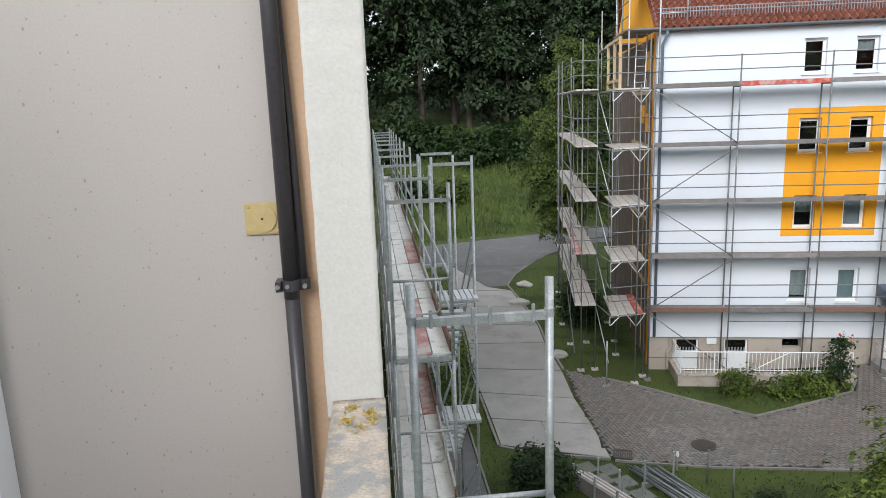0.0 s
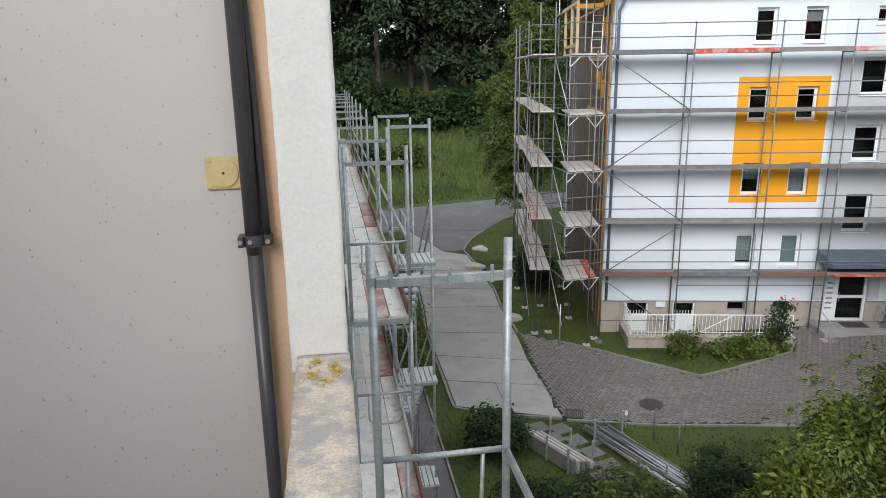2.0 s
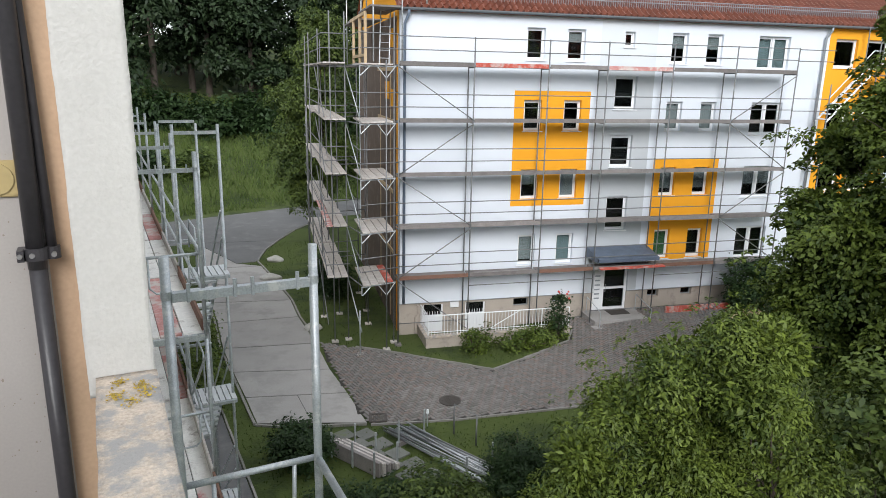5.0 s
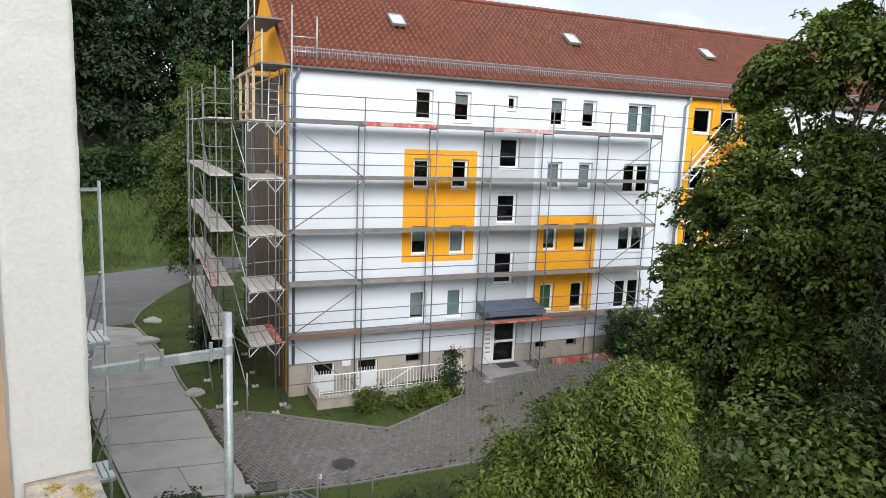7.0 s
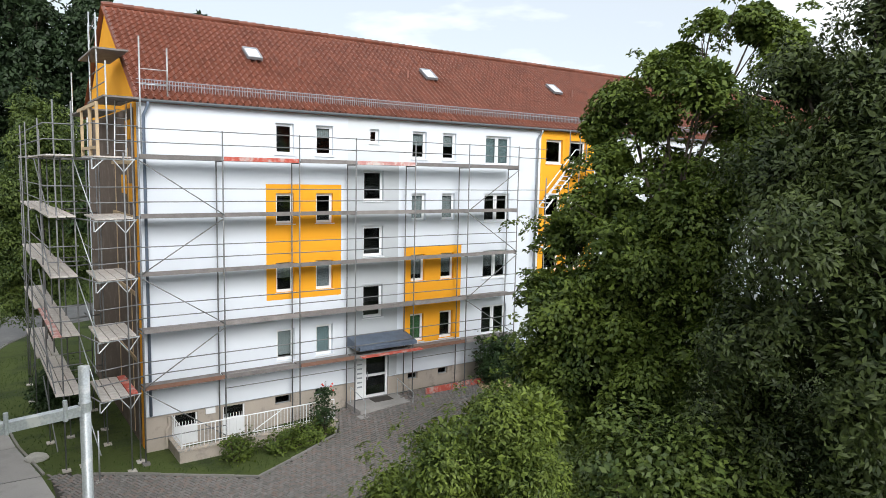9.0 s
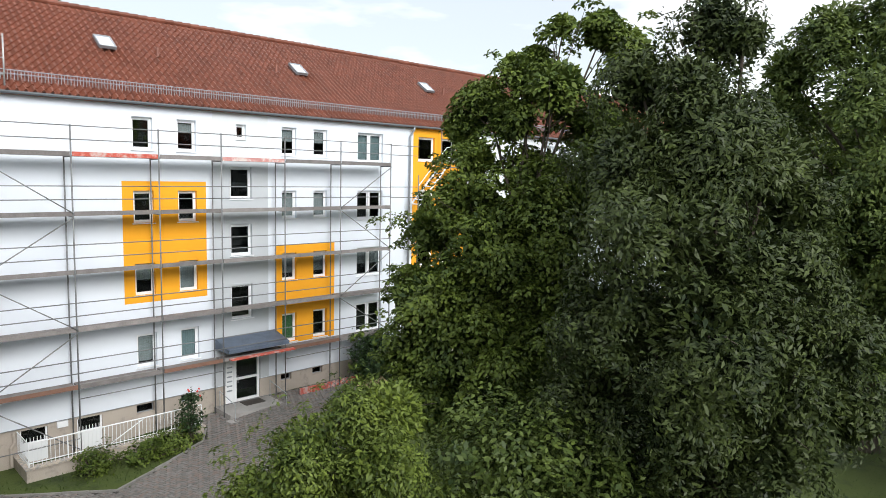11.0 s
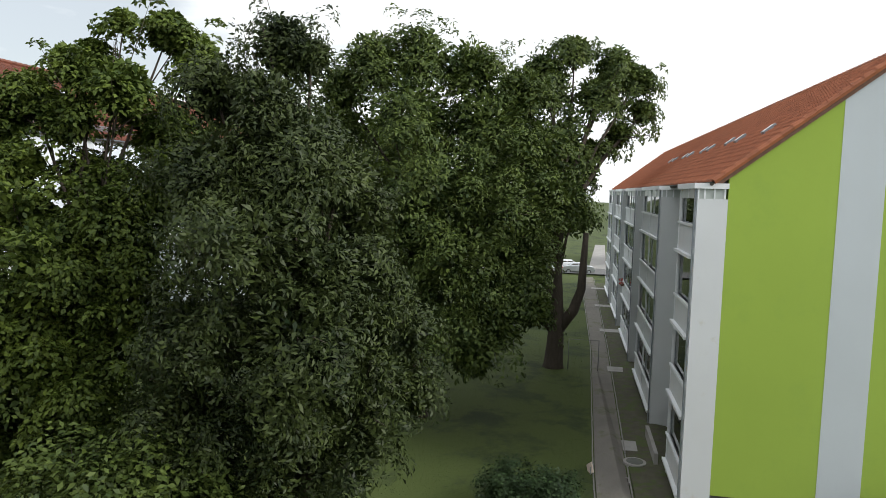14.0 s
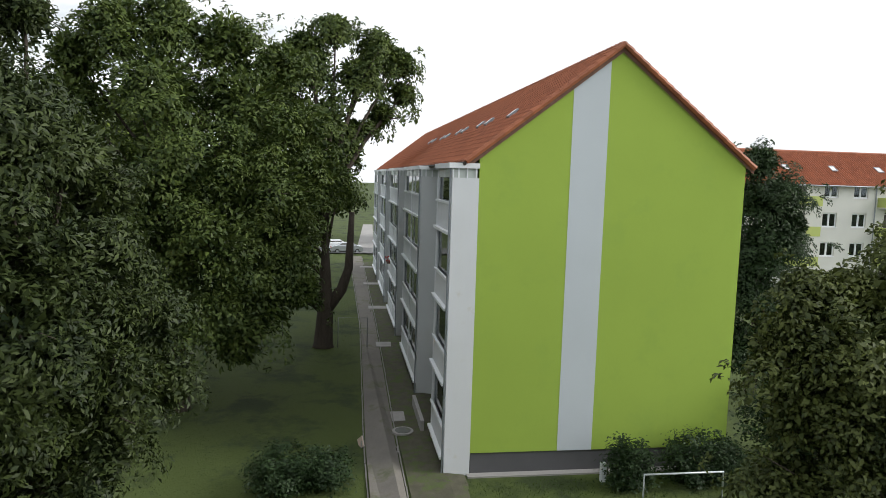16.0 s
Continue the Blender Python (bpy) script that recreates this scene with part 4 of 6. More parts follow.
# ---------------------------------------------------------------- far houses
def far_house(x, y, length, deep, eave, ridge, floors, turn, label, balcony=True):
    h = thing("apartment_building", label, "building", pose(x, y, -0.4, rz=turn))
    hs = [(0.9 + 3.1 * i, 2.4 + 3.1 * i, 1.4 + 2.8 * k, 2.75 + 2.8 * k) for i in range(int(length / 3.1)) for k in range(floors) if i % 3 != 2 or not balcony]
    part("front_wall", holed_wall(0, length, 0, eave, 0, 0.3, hs, []), CREAM, h)
    part("side_wall", Shape().box(0, 0.3, 0.3, deep, 0, eave), CREAM, h)
    part("side_wall", Shape().box(length - 0.3, length, 0.3, deep, 0, eave), CREAM, h)
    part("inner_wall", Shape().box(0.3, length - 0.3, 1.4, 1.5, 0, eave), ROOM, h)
    part("roof", Shape().face([(-0.3, -0.4, eave - 0.1), (length + 0.3, -0.4, eave - 0.1), (length + 0.3, deep / 2, ridge), (-0.3, deep / 2, ridge)])
         .face([(-0.3, deep / 2, ridge), (length + 0.3, deep / 2, ridge), (length + 0.3, deep + 0.4, eave - 0.1), (-0.3, deep + 0.4, eave - 0.1)])
         .face([(0, 0, eave), (0, deep, eave), (0, deep / 2, ridge - 0.1)]).face([(length, 0, eave), (length, deep / 2, ridge - 0.1), (length, deep, eave)]), TILE_B, h)
    part("gutter", Shape().tube([(0, -0.42, eave - 0.1), (length, -0.42, eave - 0.1)], 0.08, 6), ZINC, h)
    tiled_slope(h, -0.3, length + 0.3, -0.42, eave - 0.06, deep / 2, ridge + 0.02, TILE_B, (0, 0, 0, 0))
    for a, b, z0, z1 in hs:
        window(h, a, b, z0, z1, 0, 2, None)
    for i in range(2, int(length / 3.1), 3):
        part("downpipe", Shape().tube([(3.1 * i + 0.1, -0.08, 0), (3.1 * i + 0.1, -0.08, eave)], 0.06, 6), ZINC, h)
        for k in range(floors if balcony else 0):
            z = 0.6 + 2.8 * k
            a, b = 3.1 * i + 0.4, 3.1 * i + 2.9
            bal = part("balcony", Shape().box(a, b, -1.3, -0.002, z - 0.16, z), CREAM, h)
            part("panel", Shape().box(a, b, -1.34, -1.302, z, z + 0.9), BALCGREEN, bal, "yellow-green balcony panel")
            part("panel", Shape().box(a - 0.04, a - 0.001, -1.3, -0.002, z, z + 0.9), BALCGREEN, bal)
            # near-black slab on the wall, coloured as the dark of the doorway
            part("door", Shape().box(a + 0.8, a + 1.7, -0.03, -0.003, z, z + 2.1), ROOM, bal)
    rise = (ridge - eave + 0.1) / (deep / 2 + 0.4)
    for i in range(5):
        skylight(h, 2.3 + 5 * i, 1.95, eave + rise * 2.35, rise)
    return h


far_house(60.5, -36.0, 38, 10, 11.0, 14.4, 4, -90, "cream apartment house with yellow-green balconies and a red roof")
far_house(105, -11.0, 40, 10, 10.0, 13.0, 4, -90, "white apartment house with balconies beyond the street")

# ---------------------------------------------------------------- own house round the camera: local x outwards (v), y along the front (u)
own = thing("own_building", "beige panel house with a loggia and a rough white pier", "building", HOME)


def rough_box(x0, x1, y0, y1, z0, z1, step, amount, seed):
    """A box cut into a fine net and pushed about a little, for cast or plastered edges that are not straight."""
    bm = bmesh.new()
    nx, ny, nz = [max(1, round(d / step)) for d in (x1 - x0, y1 - y0, z1 - z0)]
    for axis, n1, n2 in ((0, ny, nz), (1, nx, nz), (2, nx, ny)):
        for end in (0, 1):
            grid = []
            for i in range(n1 + 1):
                line = []
                for j in range(n2 + 1):
                    a, b = i / n1, j / n2
                    t = [(end, a, b), (a, end, b), (a, b, end)][axis]
                    p = Vector((x0 + (x1 - x0) * t[0], y0 + (y1 - y0) * t[1], z0 + (z1 - z0) * t[2]))
                    p += noise.noise_vector(p * 9 + Vector((seed, 0, 0))) * amount + noise.noise_vector(p * 35 + Vector((seed, 0, 0))) * amount * 0.6
                    line.append(bm.verts.new(p))
                grid.append(line)
            for i in range(n1):
                for j in range(n2):
                    bm.faces.new((grid[i][j], grid[i + 1][j], grid[i + 1][j + 1], grid[i][j + 1]))
    bmesh.ops.remove_doubles(bm, verts=bm.verts, dist=1e-4)
    bmesh.ops.recalc_face_normals(bm, faces=bm.faces)
    me = bpy.data.meshes.new("rough")
    bm.to_mesh(me)
    bm.free()
    me.polygons.foreach_set("use_smooth", [True] * len(me.polygons))
    return me


side = Shape().box(-2.6, 0.925, 0.70, 0.86, 8.5, 11.3)
part("side_wall", side, WALLPAINT, own, "beige pitted concrete side wall")
# the strip's ochre puts the warm bounce beside the pier into the colour
part("side_wall_edge", Shape().box(0.925, 0.99, 0.702, 0.86, 8.5, 11.3), PEACH, own, "edge strip beside the pier, warm bounced light put into its ochre colour")
me = rough_box(0.985, 1.128, 0.53, 0.9, 9.50, 11.3, 0.012, 0.0022, 3)
me.materials.append(PIERPAINT)
part("pier", me, None, own, "rough white plastered pier")
me = rough_box(1.0, 1.13, -6.2, 0.529, 8.45, 9.55, 0.025, 0.0025, 8)
me.materials.append(COPING)
par = part("parapet", me, None, own, "weathered concrete parapet with lichen")
lr = random.Random(3)
s = Shape()
for _ in range(260):
    heart = lr.choice(((1.05, 0.47), (1.09, 0.44), (1.07, 0.36), (1.10, 0.40), (1.04, 0.40)))
    c = Vector((heart[0] + lr.gauss(0, 0.009), heart[1] + lr.gauss(0, 0.014), 9.553))
    if not 1.005 < c.x < 1.126:
        continue
    r = lr.uniform(0.001, 0.0038)
    n = 6
    s.face([c + Vector((math.cos(6.283 * i / n) * r * lr.uniform(0.6, 1.3), math.sin(6.283 * i / n) * r * lr.uniform(0.6, 1.3), lr.uniform(0, 0.004))) for i in range(n)])
tagged(part("lichen", s, LICHEN, par, "yellow lichen spots"), kind="stuff")
part("floor_slab", Shape().box(-2.6, 0.999, -6.2, 0.699, 8.3, 8.5), CONCRETE, own)
part("back_wall", Shape().box(-0.9, -0.75, -6.2, 0.12, 8.5, 11.3).box(-0.9, -0.75, 0.12, 0.699, 8.5, 8.9), WALLPAINT, own)
part("far_side_wall", Shape().box(-0.749, 0.999, -6.2, -6.0, 8.5, 11.3), WALLPAINT, own)
part("outer_wall", Shape().box(0.78, 1.10, 0.91, 34, -0.3, 13.0).box(0.78, 1.10, -12, 0.90, -0.3, 8.29), CREAM, own)
part("outer_wall", Shape().box(-9, 0.775, 0.91, 34, -0.3, 13.0), CREAM, own)
# flat flecks on the side wall, coloured as the shade in pits and small cracks
s = Shape()
for _ in range(620):
    c = Vector((lr.uniform(0.05, 0.9), 0.6994, lr.uniform(8.9, 10.75)))
    r = lr.uniform(0.0009, 0.0017) if lr.random() < 0.8 else lr.uniform(0.0018, 0.0032)
    n, st = 6, lr.uniform(0.6, 2.0)
    s.face([c + Vector((math.cos(6.283 * i / n) * r, 0, math.sin(6.283 * i / n) * r * st)) for i in range(n)])
tagged(part("pit_flecks", s, material("pit_shade", (0.30, 0.26, 0.22), 0.95, 0.1), own, "flat flecks coloured as the shade in small concrete pits"), kind="stuff")
# frame of the balcony door at the wall's end
frame_ = part("door_frame", bevelled(0.055, 0.14, 0.60, 0.699, 8.5, 11.1, 0.006), PVC, own, "white balcony door frame")
# drainpipe on brackets
pipe = thing("drainpipe", "dark grey plastic drainpipe with a thin pipe clamped beside it", "pipe", HOME)
part("main_pipe", Shape().tube([(0.905, 0.655, 8.5), (0.905, 0.655, 9.80)], 0.0195, 20).tube([(0.905, 0.655, 9.79), (0.905, 0.655, 11.29)], 0.0205, 20), DARKPIPE, pipe, smooth=True)
part("thin_pipe", Shape().tube([(0.937, 0.668, 9.815), (0.929, 0.678, 10.25), (0.912, 0.687, 10.8), (0.905, 0.687, 11.29)], 0.0115, 14), DARKPIPE, pipe, smooth=True)
cl = part("clamp", Shape().tube([(0.905, 0.655, 9.812), (0.905, 0.655, 9.840)], 0.0262, 20).tube([(0.938, 0.665, 9.810), (0.938, 0.665, 9.838)], 0.0165, 14).box(0.868, 0.882, 0.630, 0.68, 9.812, 9.838), DARKPIPE, pipe, "steel pipe clamp with screws")
for x in (0.898, 0.942, 0.874):
    part("screw", Shape().tube([(x, 0.634, 9.826), (x, 0.625, 9.826)], 0.006, 8), BOLT, cl)
part("wall_bracket", Shape().box(0.893, 0.917, 0.66, 0.70, 9.816, 9.836), DARKPIPE, cl)
# yellow plate
plate = thing("wall_plate", "yellowed square plastic cover plate with a round centre", "cover plate", HOME)
part("base", bevelled(0.797, 0.885, 0.692, 0.7005, 9.953, 10.036, 0.002), BRASS, plate)
part("disc", Shape().tube([(0.841, 0.692, 9.995), (0.841, 0.688, 9.995)], 0.036, 32), BRASS, plate)
# near-black disc on the face, its colour standing in for the hole's shade
part("hole", Shape().tube([(0.841, 0.6885, 9.995), (0.841, 0.687, 9.995)], 0.0035, 10), DARKPIPE, plate)
for x in (0.802, 0.875):
    for z in (9.958, 10.024):
        part("corner_lug", bevelled(x, x + 0.01, 0.689, 0.692, z, z + 0.009, 0.001), BRASS, plate)


# ---------------------------------------------------------------- scaffolds
def tube_part(name, parent, pts, r, mat, sides=7, label=""):
    return part(name, Shape().tube(pts, r, sides), mat, parent, label, smooth=True)


def plank(parent, x0, x1, y0, y1, z, mat, thick=0.045, tilt=0.0):
    return part("plank", Shape().box(x0, x1, y0, y1, z - thick, z), mat, parent)


# near scaffold on the own house
near = thing("scaffolding", "galvanised frame scaffold with worn plank decks along the house", "scaffold", HOME)
VI, VO, BAY, U0 = 1.29, 2.02, 2.57, 2.315


def upright_frame(u, v0, v1, z, top, height=2.0):
    """One scaffold frame: two posts with spigots, a cross bar with lugs."""
    f = part("frame", Shape().tube([(v0, u, z - height), (v0, u, top)], 0.0242, 12).tube([(v1, u, z - height), (v1, u, top)], 0.0242, 12), STEEL, near, smooth=True)
    part("cross_bar", Shape().box(v0 + 0.024, v1 - 0.024, u - 0.02, u + 0.02, z - 0.045, z), STEEL, f)
    for v in (v0 + 0.10, v0 + 0.44 * (v1 - v0), v0 + 0.56 * (v1 - v0), v1 - 0.09):
        part("lug", Shape().tube([(v, u - 0.02, z - 0.05), (v, u - 0.02, z + 0.045)], 0.010, 7), STEEL, f)
    for v in (v0, v1):
        part("collar", Shape().tube([(v, u, z - 0.03), (v, u, z + 0.012)], 0.028, 12), STEEL, f)
    return f


NU = [2.315] + [7.0 + BAY * k for k in range(10)]
for i, u in enumerate(NU):
    for lvl, z in enumerate((9.19, 7.19, 5.19, 3.19, 1.19)):
        upright_frame(u, VI, VO, z, 9.37 if lvl == 0 else z + 0.05, 2.0 if z > 2 else 1.15)
for i, (u0, u1) in enumerate([(-0.26, 2.315), (2.315, 4.6), (4.6, 7.0)] + list(zip(NU[1:], NU[2:])), -1):
    for lvl, z in enumerate((7.19, 5.19, 3.19, 1.19)):
        start = u0 + 0.0
        if i < 2 and lvl == 0:
            continue
        for k in range(3):
            mat = BLEACHED
            if lvl == 0 and i == 4 and k == 2 or lvl == 1 and i in (1, 3) and k == 2 or (lvl == 0 and i == 2 and k == 1):
                mat = PINKPLANK
            plank(near, VI - 0.02 + k * 0.25, VI - 0.02 + k * 0.25 + 0.235, u0 + 0.03, u1 - 0.02, z + 0.05 + 0.003 * k, mat)
        part("deck_end", Shape().box(VI + 0.02, VO - 0.02, u0 - 0.03, u0 + 0.029, z - 0.02, z + 0.03), STEEL, near)
        part("toe_board", Shape().box(VO - 0.04, VO - 0.012, u0 + 0.03, u1 - 0.03, z + 0.06, z + 0.21), RUST if (i + lvl) % 2 == 0 else PLANK, near)
        if i > 1:
            tube_part("guard_rail", near, [(VO, u0, z + 0.55), (VO, u1, z + 0.55)], 0.019, STEEL)
        if i % 2 == 0 and i > 1:
            tube_part("brace", near, [(VO + 0.04, u0, z - 0.1), (VO + 0.04, u1, z - 1.9)], 0.019, STEEL)
    if i in (0, 1):
        continue
    tube_part("guard_rail", near, [(VO, u0, 8.12 if i < 2 else 8.2), (VO, u1, 8.12 if i < 2 else 8.2)], 0.022, STEEL)
# end guards with their bent loops on the nearest frames
def end_guard(u, z, mat=STEEL, v1=None):
    v1 = v1 or VO
    g = tube_part("end_guard", near, [(VI, u, z), (v1, u, z)], 0.019, mat, 8, "end guard rail with a bent loop")
    loop = [(VI + 0.16, u, z)] + [(VI + 0.16 + (0.07 if k else 0), u, z - 0.36 - 0.07 * k) for k in (0, 1)] + [(v1 - 0.20, u, z - 0.43), (v1 - 0.14, u, z - 0.38), (v1 - 0.13, u, z)]
    part("loop", Shape().tube(loop, 0.013, 7), mat, g, smooth=True)


end_guard(U0 + 0.03, 8.11)
tube_part("end_guard", near, [(VI, U0 - 0.05, 7.86), (VI + 0.36, U0 - 0.05, 7.86), (VI + 0.36, U0 - 0.05, 7.3)], 0.019, STEEL, 8)
end_guard(7.04, 8.19)
end_guard(7.04, 6.19)
end_guard(4.64, 6.17)
for v in (VI, VO):
    for u in NU:
        part("base_plate", Shape().box(v - 0.08, v + 0.08, u - 0.08, u + 0.08, 0.02, 0.035).tube([(v, u, 0.03), (v, u, 0.3)], 0.018, 6), STEEL, near)
# stair tower outside the scaffold
tower = thing("stair_tower", "aluminium scaffold stair with slatted landings", "stairs", HOME)
TU, TV0, TV1 = U0 + 3 * BAY, 2.09, 2.75
for u in (TU, TU + BAY):
    for v in (TV0, TV1):
        tube_part("post", tower, [(v, u, 0.1), (v, u, 9.46 if u < TU + 1 else 9.3)], 0.0242, STEEL, 10)
        part("base_plate", Shape().box(v - 0.08, v + 0.08, u - 0.08, u + 0.08, 0.02, 0.11), STEEL, tower)
    for z in (9.36, 7.10, 4.95, 2.9, 1.0):
        part("cross_bar", Shape().box(TV0 + 0.02, TV1 - 0.02, u - 0.02, u + 0.02, z - 0.05, z), STEEL, tower)
for z in (7.12, 4.97, 2.92):
    land_ = part("landing", Shape().box(TV0 + 0.03, TV1 + 0.02, TU - 0.28, TU - 0.24, z - 0.05, z), STEEL, tower, "slatted aluminium landing")
    part("bearer", Shape().box(TV0 + 0.03, TV1 + 0.02, TU + 0.36, TU + 0.40, z - 0.05, z), STEEL, land_)
    for k in range(7):
        v = TV0 + 0.04 + k * 0.095
        part("slat", Shape().box(v, v + 0.075, TU - 0.239, TU + 0.359, z - 0.03, z + 0.012), PANELGREY, land_)
    flight = part("flight", Shape().tube([(TV0 + 0.06, TU + 0.4, z - 0.03), (TV0 + 0.06, TU + BAY - 0.1, z - 2.0)], 0.03, 6).tube([(TV1 - 0.06, TU + 0.4, z - 0.03), (TV1 - 0.06, TU + BAY - 0.1, z - 2.0)], 0.03, 6), STEEL, tower)
    for k in range(9):
        t = (k + 0.5) / 9
        u, zz = TU + 0.4 + (BAY - 0.5) * t, z - 0.03 - 1.97 * t
        part("tread", Shape().box(TV0 + 0.06, TV1 - 0.06, u - 0.10, u + 0.10, zz - 0.02, zz + 0.02), PANELGREY, flight)
    part("handrail", Shape().tube([(TV1, TU + 0.2, z + 0.95), (TV1, TU + BAY - 0.1, z - 1.0)], 0.017, 6), STEEL, flight)
    part("handrail", Shape().tube([(TV1, TU + 0.2, z + 0.5), (TV1, TU + BAY - 0.1, z - 1.45)], 0.017, 6), STEEL, flight)
for k in range(3):
    tube_part("hand_loop", tower, [(TV0 + 0.2, TU - 0.2, 3.1 + 2.05 * k), (TV0 + 0.2, TU - 0.2, 3.8 + 2.05 * k), (TV0 + 0.2, TU + 0.5, 3.8 + 2.05 * k), (TV0 + 0.2, TU + 0.7, 3.3 + 2.05 * k)], 0.015, STEEL)

# scaffold on the white house
far = thing("scaffolding", "weathered tube scaffold with plank decks on the white house front", "scaffold", pose(0, 25, 0))
PX = [5.85, 8.65, 11.55, 13.95, 16.75, 19.57, 22.45]
DZ = [2.70, 4.69, 6.67, 8.64, 10.63]
YO, YI = -1.02, -0.30
for i, x in enumerate(PX):
    tube_part("post", far, [(x, YO, 0.06), (x, YO, 11.62)], 0.026, OLDSTEEL)
    if i:
        tube_part("post", far, [(x - 0.02, YI, 0.06), (x - 0.02, YI, 10.7)], 0.026, OLDSTEEL)
    g0 = float(land(x, 24))
    part("base_plate", Shape().box(x - 0.12, x + 0.12, YO - 0.12, YO + 0.12, g0, g0 + 0.09), OLDPLANK, far)
    for z in DZ:
        tube_part("transom", far, [(x, YO, z - 0.07), (x, YI, z - 0.07)], 0.024, OLDSTEEL)
for i, (a, b) in enumerate(zip(PX, PX[1:])):
    for lvl, z in enumerate(DZ):
        drop = rng.uniform(-0.01, 0.01)
        for k in range(3):
            plank(far, a + 0.04, b - 0.04, YO + 0.02 + 0.24 * k, YO + 0.245 + 0.24 * k, z + drop, OLDPLANK, 0.05)
        toe = REDPLANK if (lvl == 4 and i == 1) else PINKPLANK if lvl == 4 and i == 3 else RUST if lvl == 0 and i in (0, 2, 4) else OLDPLANK
        part("toe_board", Shape().box(a + 0.04, b - 0.04, YO - 0.035, YO - 0.005, z - 0.05, z + 0.10), toe, far)
        for h in (0.5, 0.95):
            tube_part("guard_rail", far, [(a, YO - 0.03, z + h), (b, YO - 0.03, z + h)], 0.020, OLDSTEEL, 6)
        if i in (0, 5):
            zz = z - 1.95 if lvl else 0.5
            p, q = ((a, zz), (b, z - 0.1)) if (lvl + (i == 5)) % 2 else ((a, z - 0.1), (b, zz))
            tube_part("brace", far, [(p[0], YO - 0.06, p[1]), (q[0], YO - 0.06, q[1])], 0.020, OLDSTEEL, 6)
    tube_part("ledger", far, [(a, YO - 0.02, 0.9), (b, YO - 0.02, 0.9)] if i in (0, 3) else [(a, YO - 0.02, 2.3), (b, YO - 0.02, 2.3)], 0.018, OLDSTEEL, 6)

# scaffold tower on the bare gable, with decks that step back along it
gab = thing("scaffolding", "dense tube scaffold with grey plank decks along the bare gable", "scaffold", pose(0, 25, 0))
GP = [(4.30, -1.65), (5.35, -1.35), (5.75, -0.65), (4.05, 0.0), (5.05, 1.6), (3.5, -0.15), (3.3, 2.85), (4.0, 3.1), (5.2, 3.3), (3.1, 5.6), (3.8, 5.8), (5.2, 5.9), (3.1, 8.4), (3.8, 8.5), (3.2, 11.2), (4.0, 11.2)]
for k, (x, y) in enumerate(GP):
    top = 1.75 if k == 0 else (12.4 if k in (2, 3, 5) else 10.75 + 1.2 * (k % 3 == 0))
    tube_part("post", gab, [(x, y, 0.06), (x, y, top)], 0.026, OLDSTEEL if k else STEEL)
    part("base_plate", Shape().box(x - 0.13, x + 0.13, y - 0.13, y + 0.13, 0, 0.05), PLANK, gab)
for lvl, z in enumerate(DZ):
    for k in range(4):
        mat = REDPLANK if (lvl == 0 and k == 3) else PLANK
        part("plank", Shape().box(4.45 + 0.3 * k, 4.72 + 0.3 * k, -1.55 + 0.12 * k, 1.0 + 0.05 * k, z - 0.05, z), mat, gab)
    for k in range(3):
        mat = PINKPLANK if (lvl == 1 and k == 0) else PLANK
        part("plank", Shape().box(3.25 + 0.27 * k, 3.49 + 0.27 * k, -0.35, 5.2, z - 0.02, z + 0.03), mat, gab)
        part("plank", Shape().box(3.15 + 0.27 * k, 3.39 + 0.27 * k, 5.3, 11.2, z - 0.02, z + 0.03), PLANK, gab)
    for h in (0.5, 1.0):
        tube_part("guard_rail", gab, [(4.4, -1.6, z + h), (5.85, -1.1, z + h)], 0.020, OLDSTEEL, 6)
        tube_part("guard_rail", gab, [(3.2, -0.35, z + h), (3.1, 11.2, z + h)], 0.020, OLDSTEEL, 6)
        tube_part("guard_rail", gab, [(4.35, -1.6, z + h), (4.35, 1.0, z + h)], 0.020, OLDSTEEL, 6)
        tube_part("guard_rail", gab, [(3.2, -0.35, z + h), (4.1, -0.3, z + h)], 0.020, OLDSTEEL, 6)
    for a, b in (((4.45, -1.5), (4.1, 0.0)), ((5.3, -1.35), (5.05, 1.6)), ((3.5, -0.2), (4.05, 0.0)), ((3.1, 5.6), (5.2, 5.9)), ((3.3, 2.85), (5.2, 3.3))):
        tube_part("transom", gab, [(*a, z - 0.08), (*b, z - 0.08)], 0.024, OLDSTEEL, 6)
    # bracket frames under the corner deck
    part("bracket", Shape().tube([(4.4, -1.5, z - 0.1), (4.4, -1.5, z - 0.42)], 0.024, 6).tube([(4.4, -1.52, z - 0.10), (5.75, -1.05, z - 0.10)], 0.026, 6).tube([(4.42, -1.52, z - 0.42), (4.75, -1.4, z - 0.12)], 0.02, 6)
         .tube([(5.35, -1.35, z - 0.5), (5.05, -1.3, z - 0.12)], 0.02, 6).tube([(5.35, -1.35, z - 0.5), (5.7, -1.1, z - 0.12)], 0.02, 6), STEEL, gab)
    tube_part("brace", gab, [(3.25, -0.3, z - 1.9), (3.15, 2.8, z - 0.1)], 0.02, OLDSTEEL, 6)
    tube_part("brace", gab, [(4.05, 0.0, z - 0.1), (4.40, -1.4, z - 1.9)], 0.02, STEEL, 6)
    tube_part("brace", gab, [(3.1, 5.6, z - 0.1), (3.1, 8.4, z - 1.9)], 0.02, OLDSTEEL, 6)
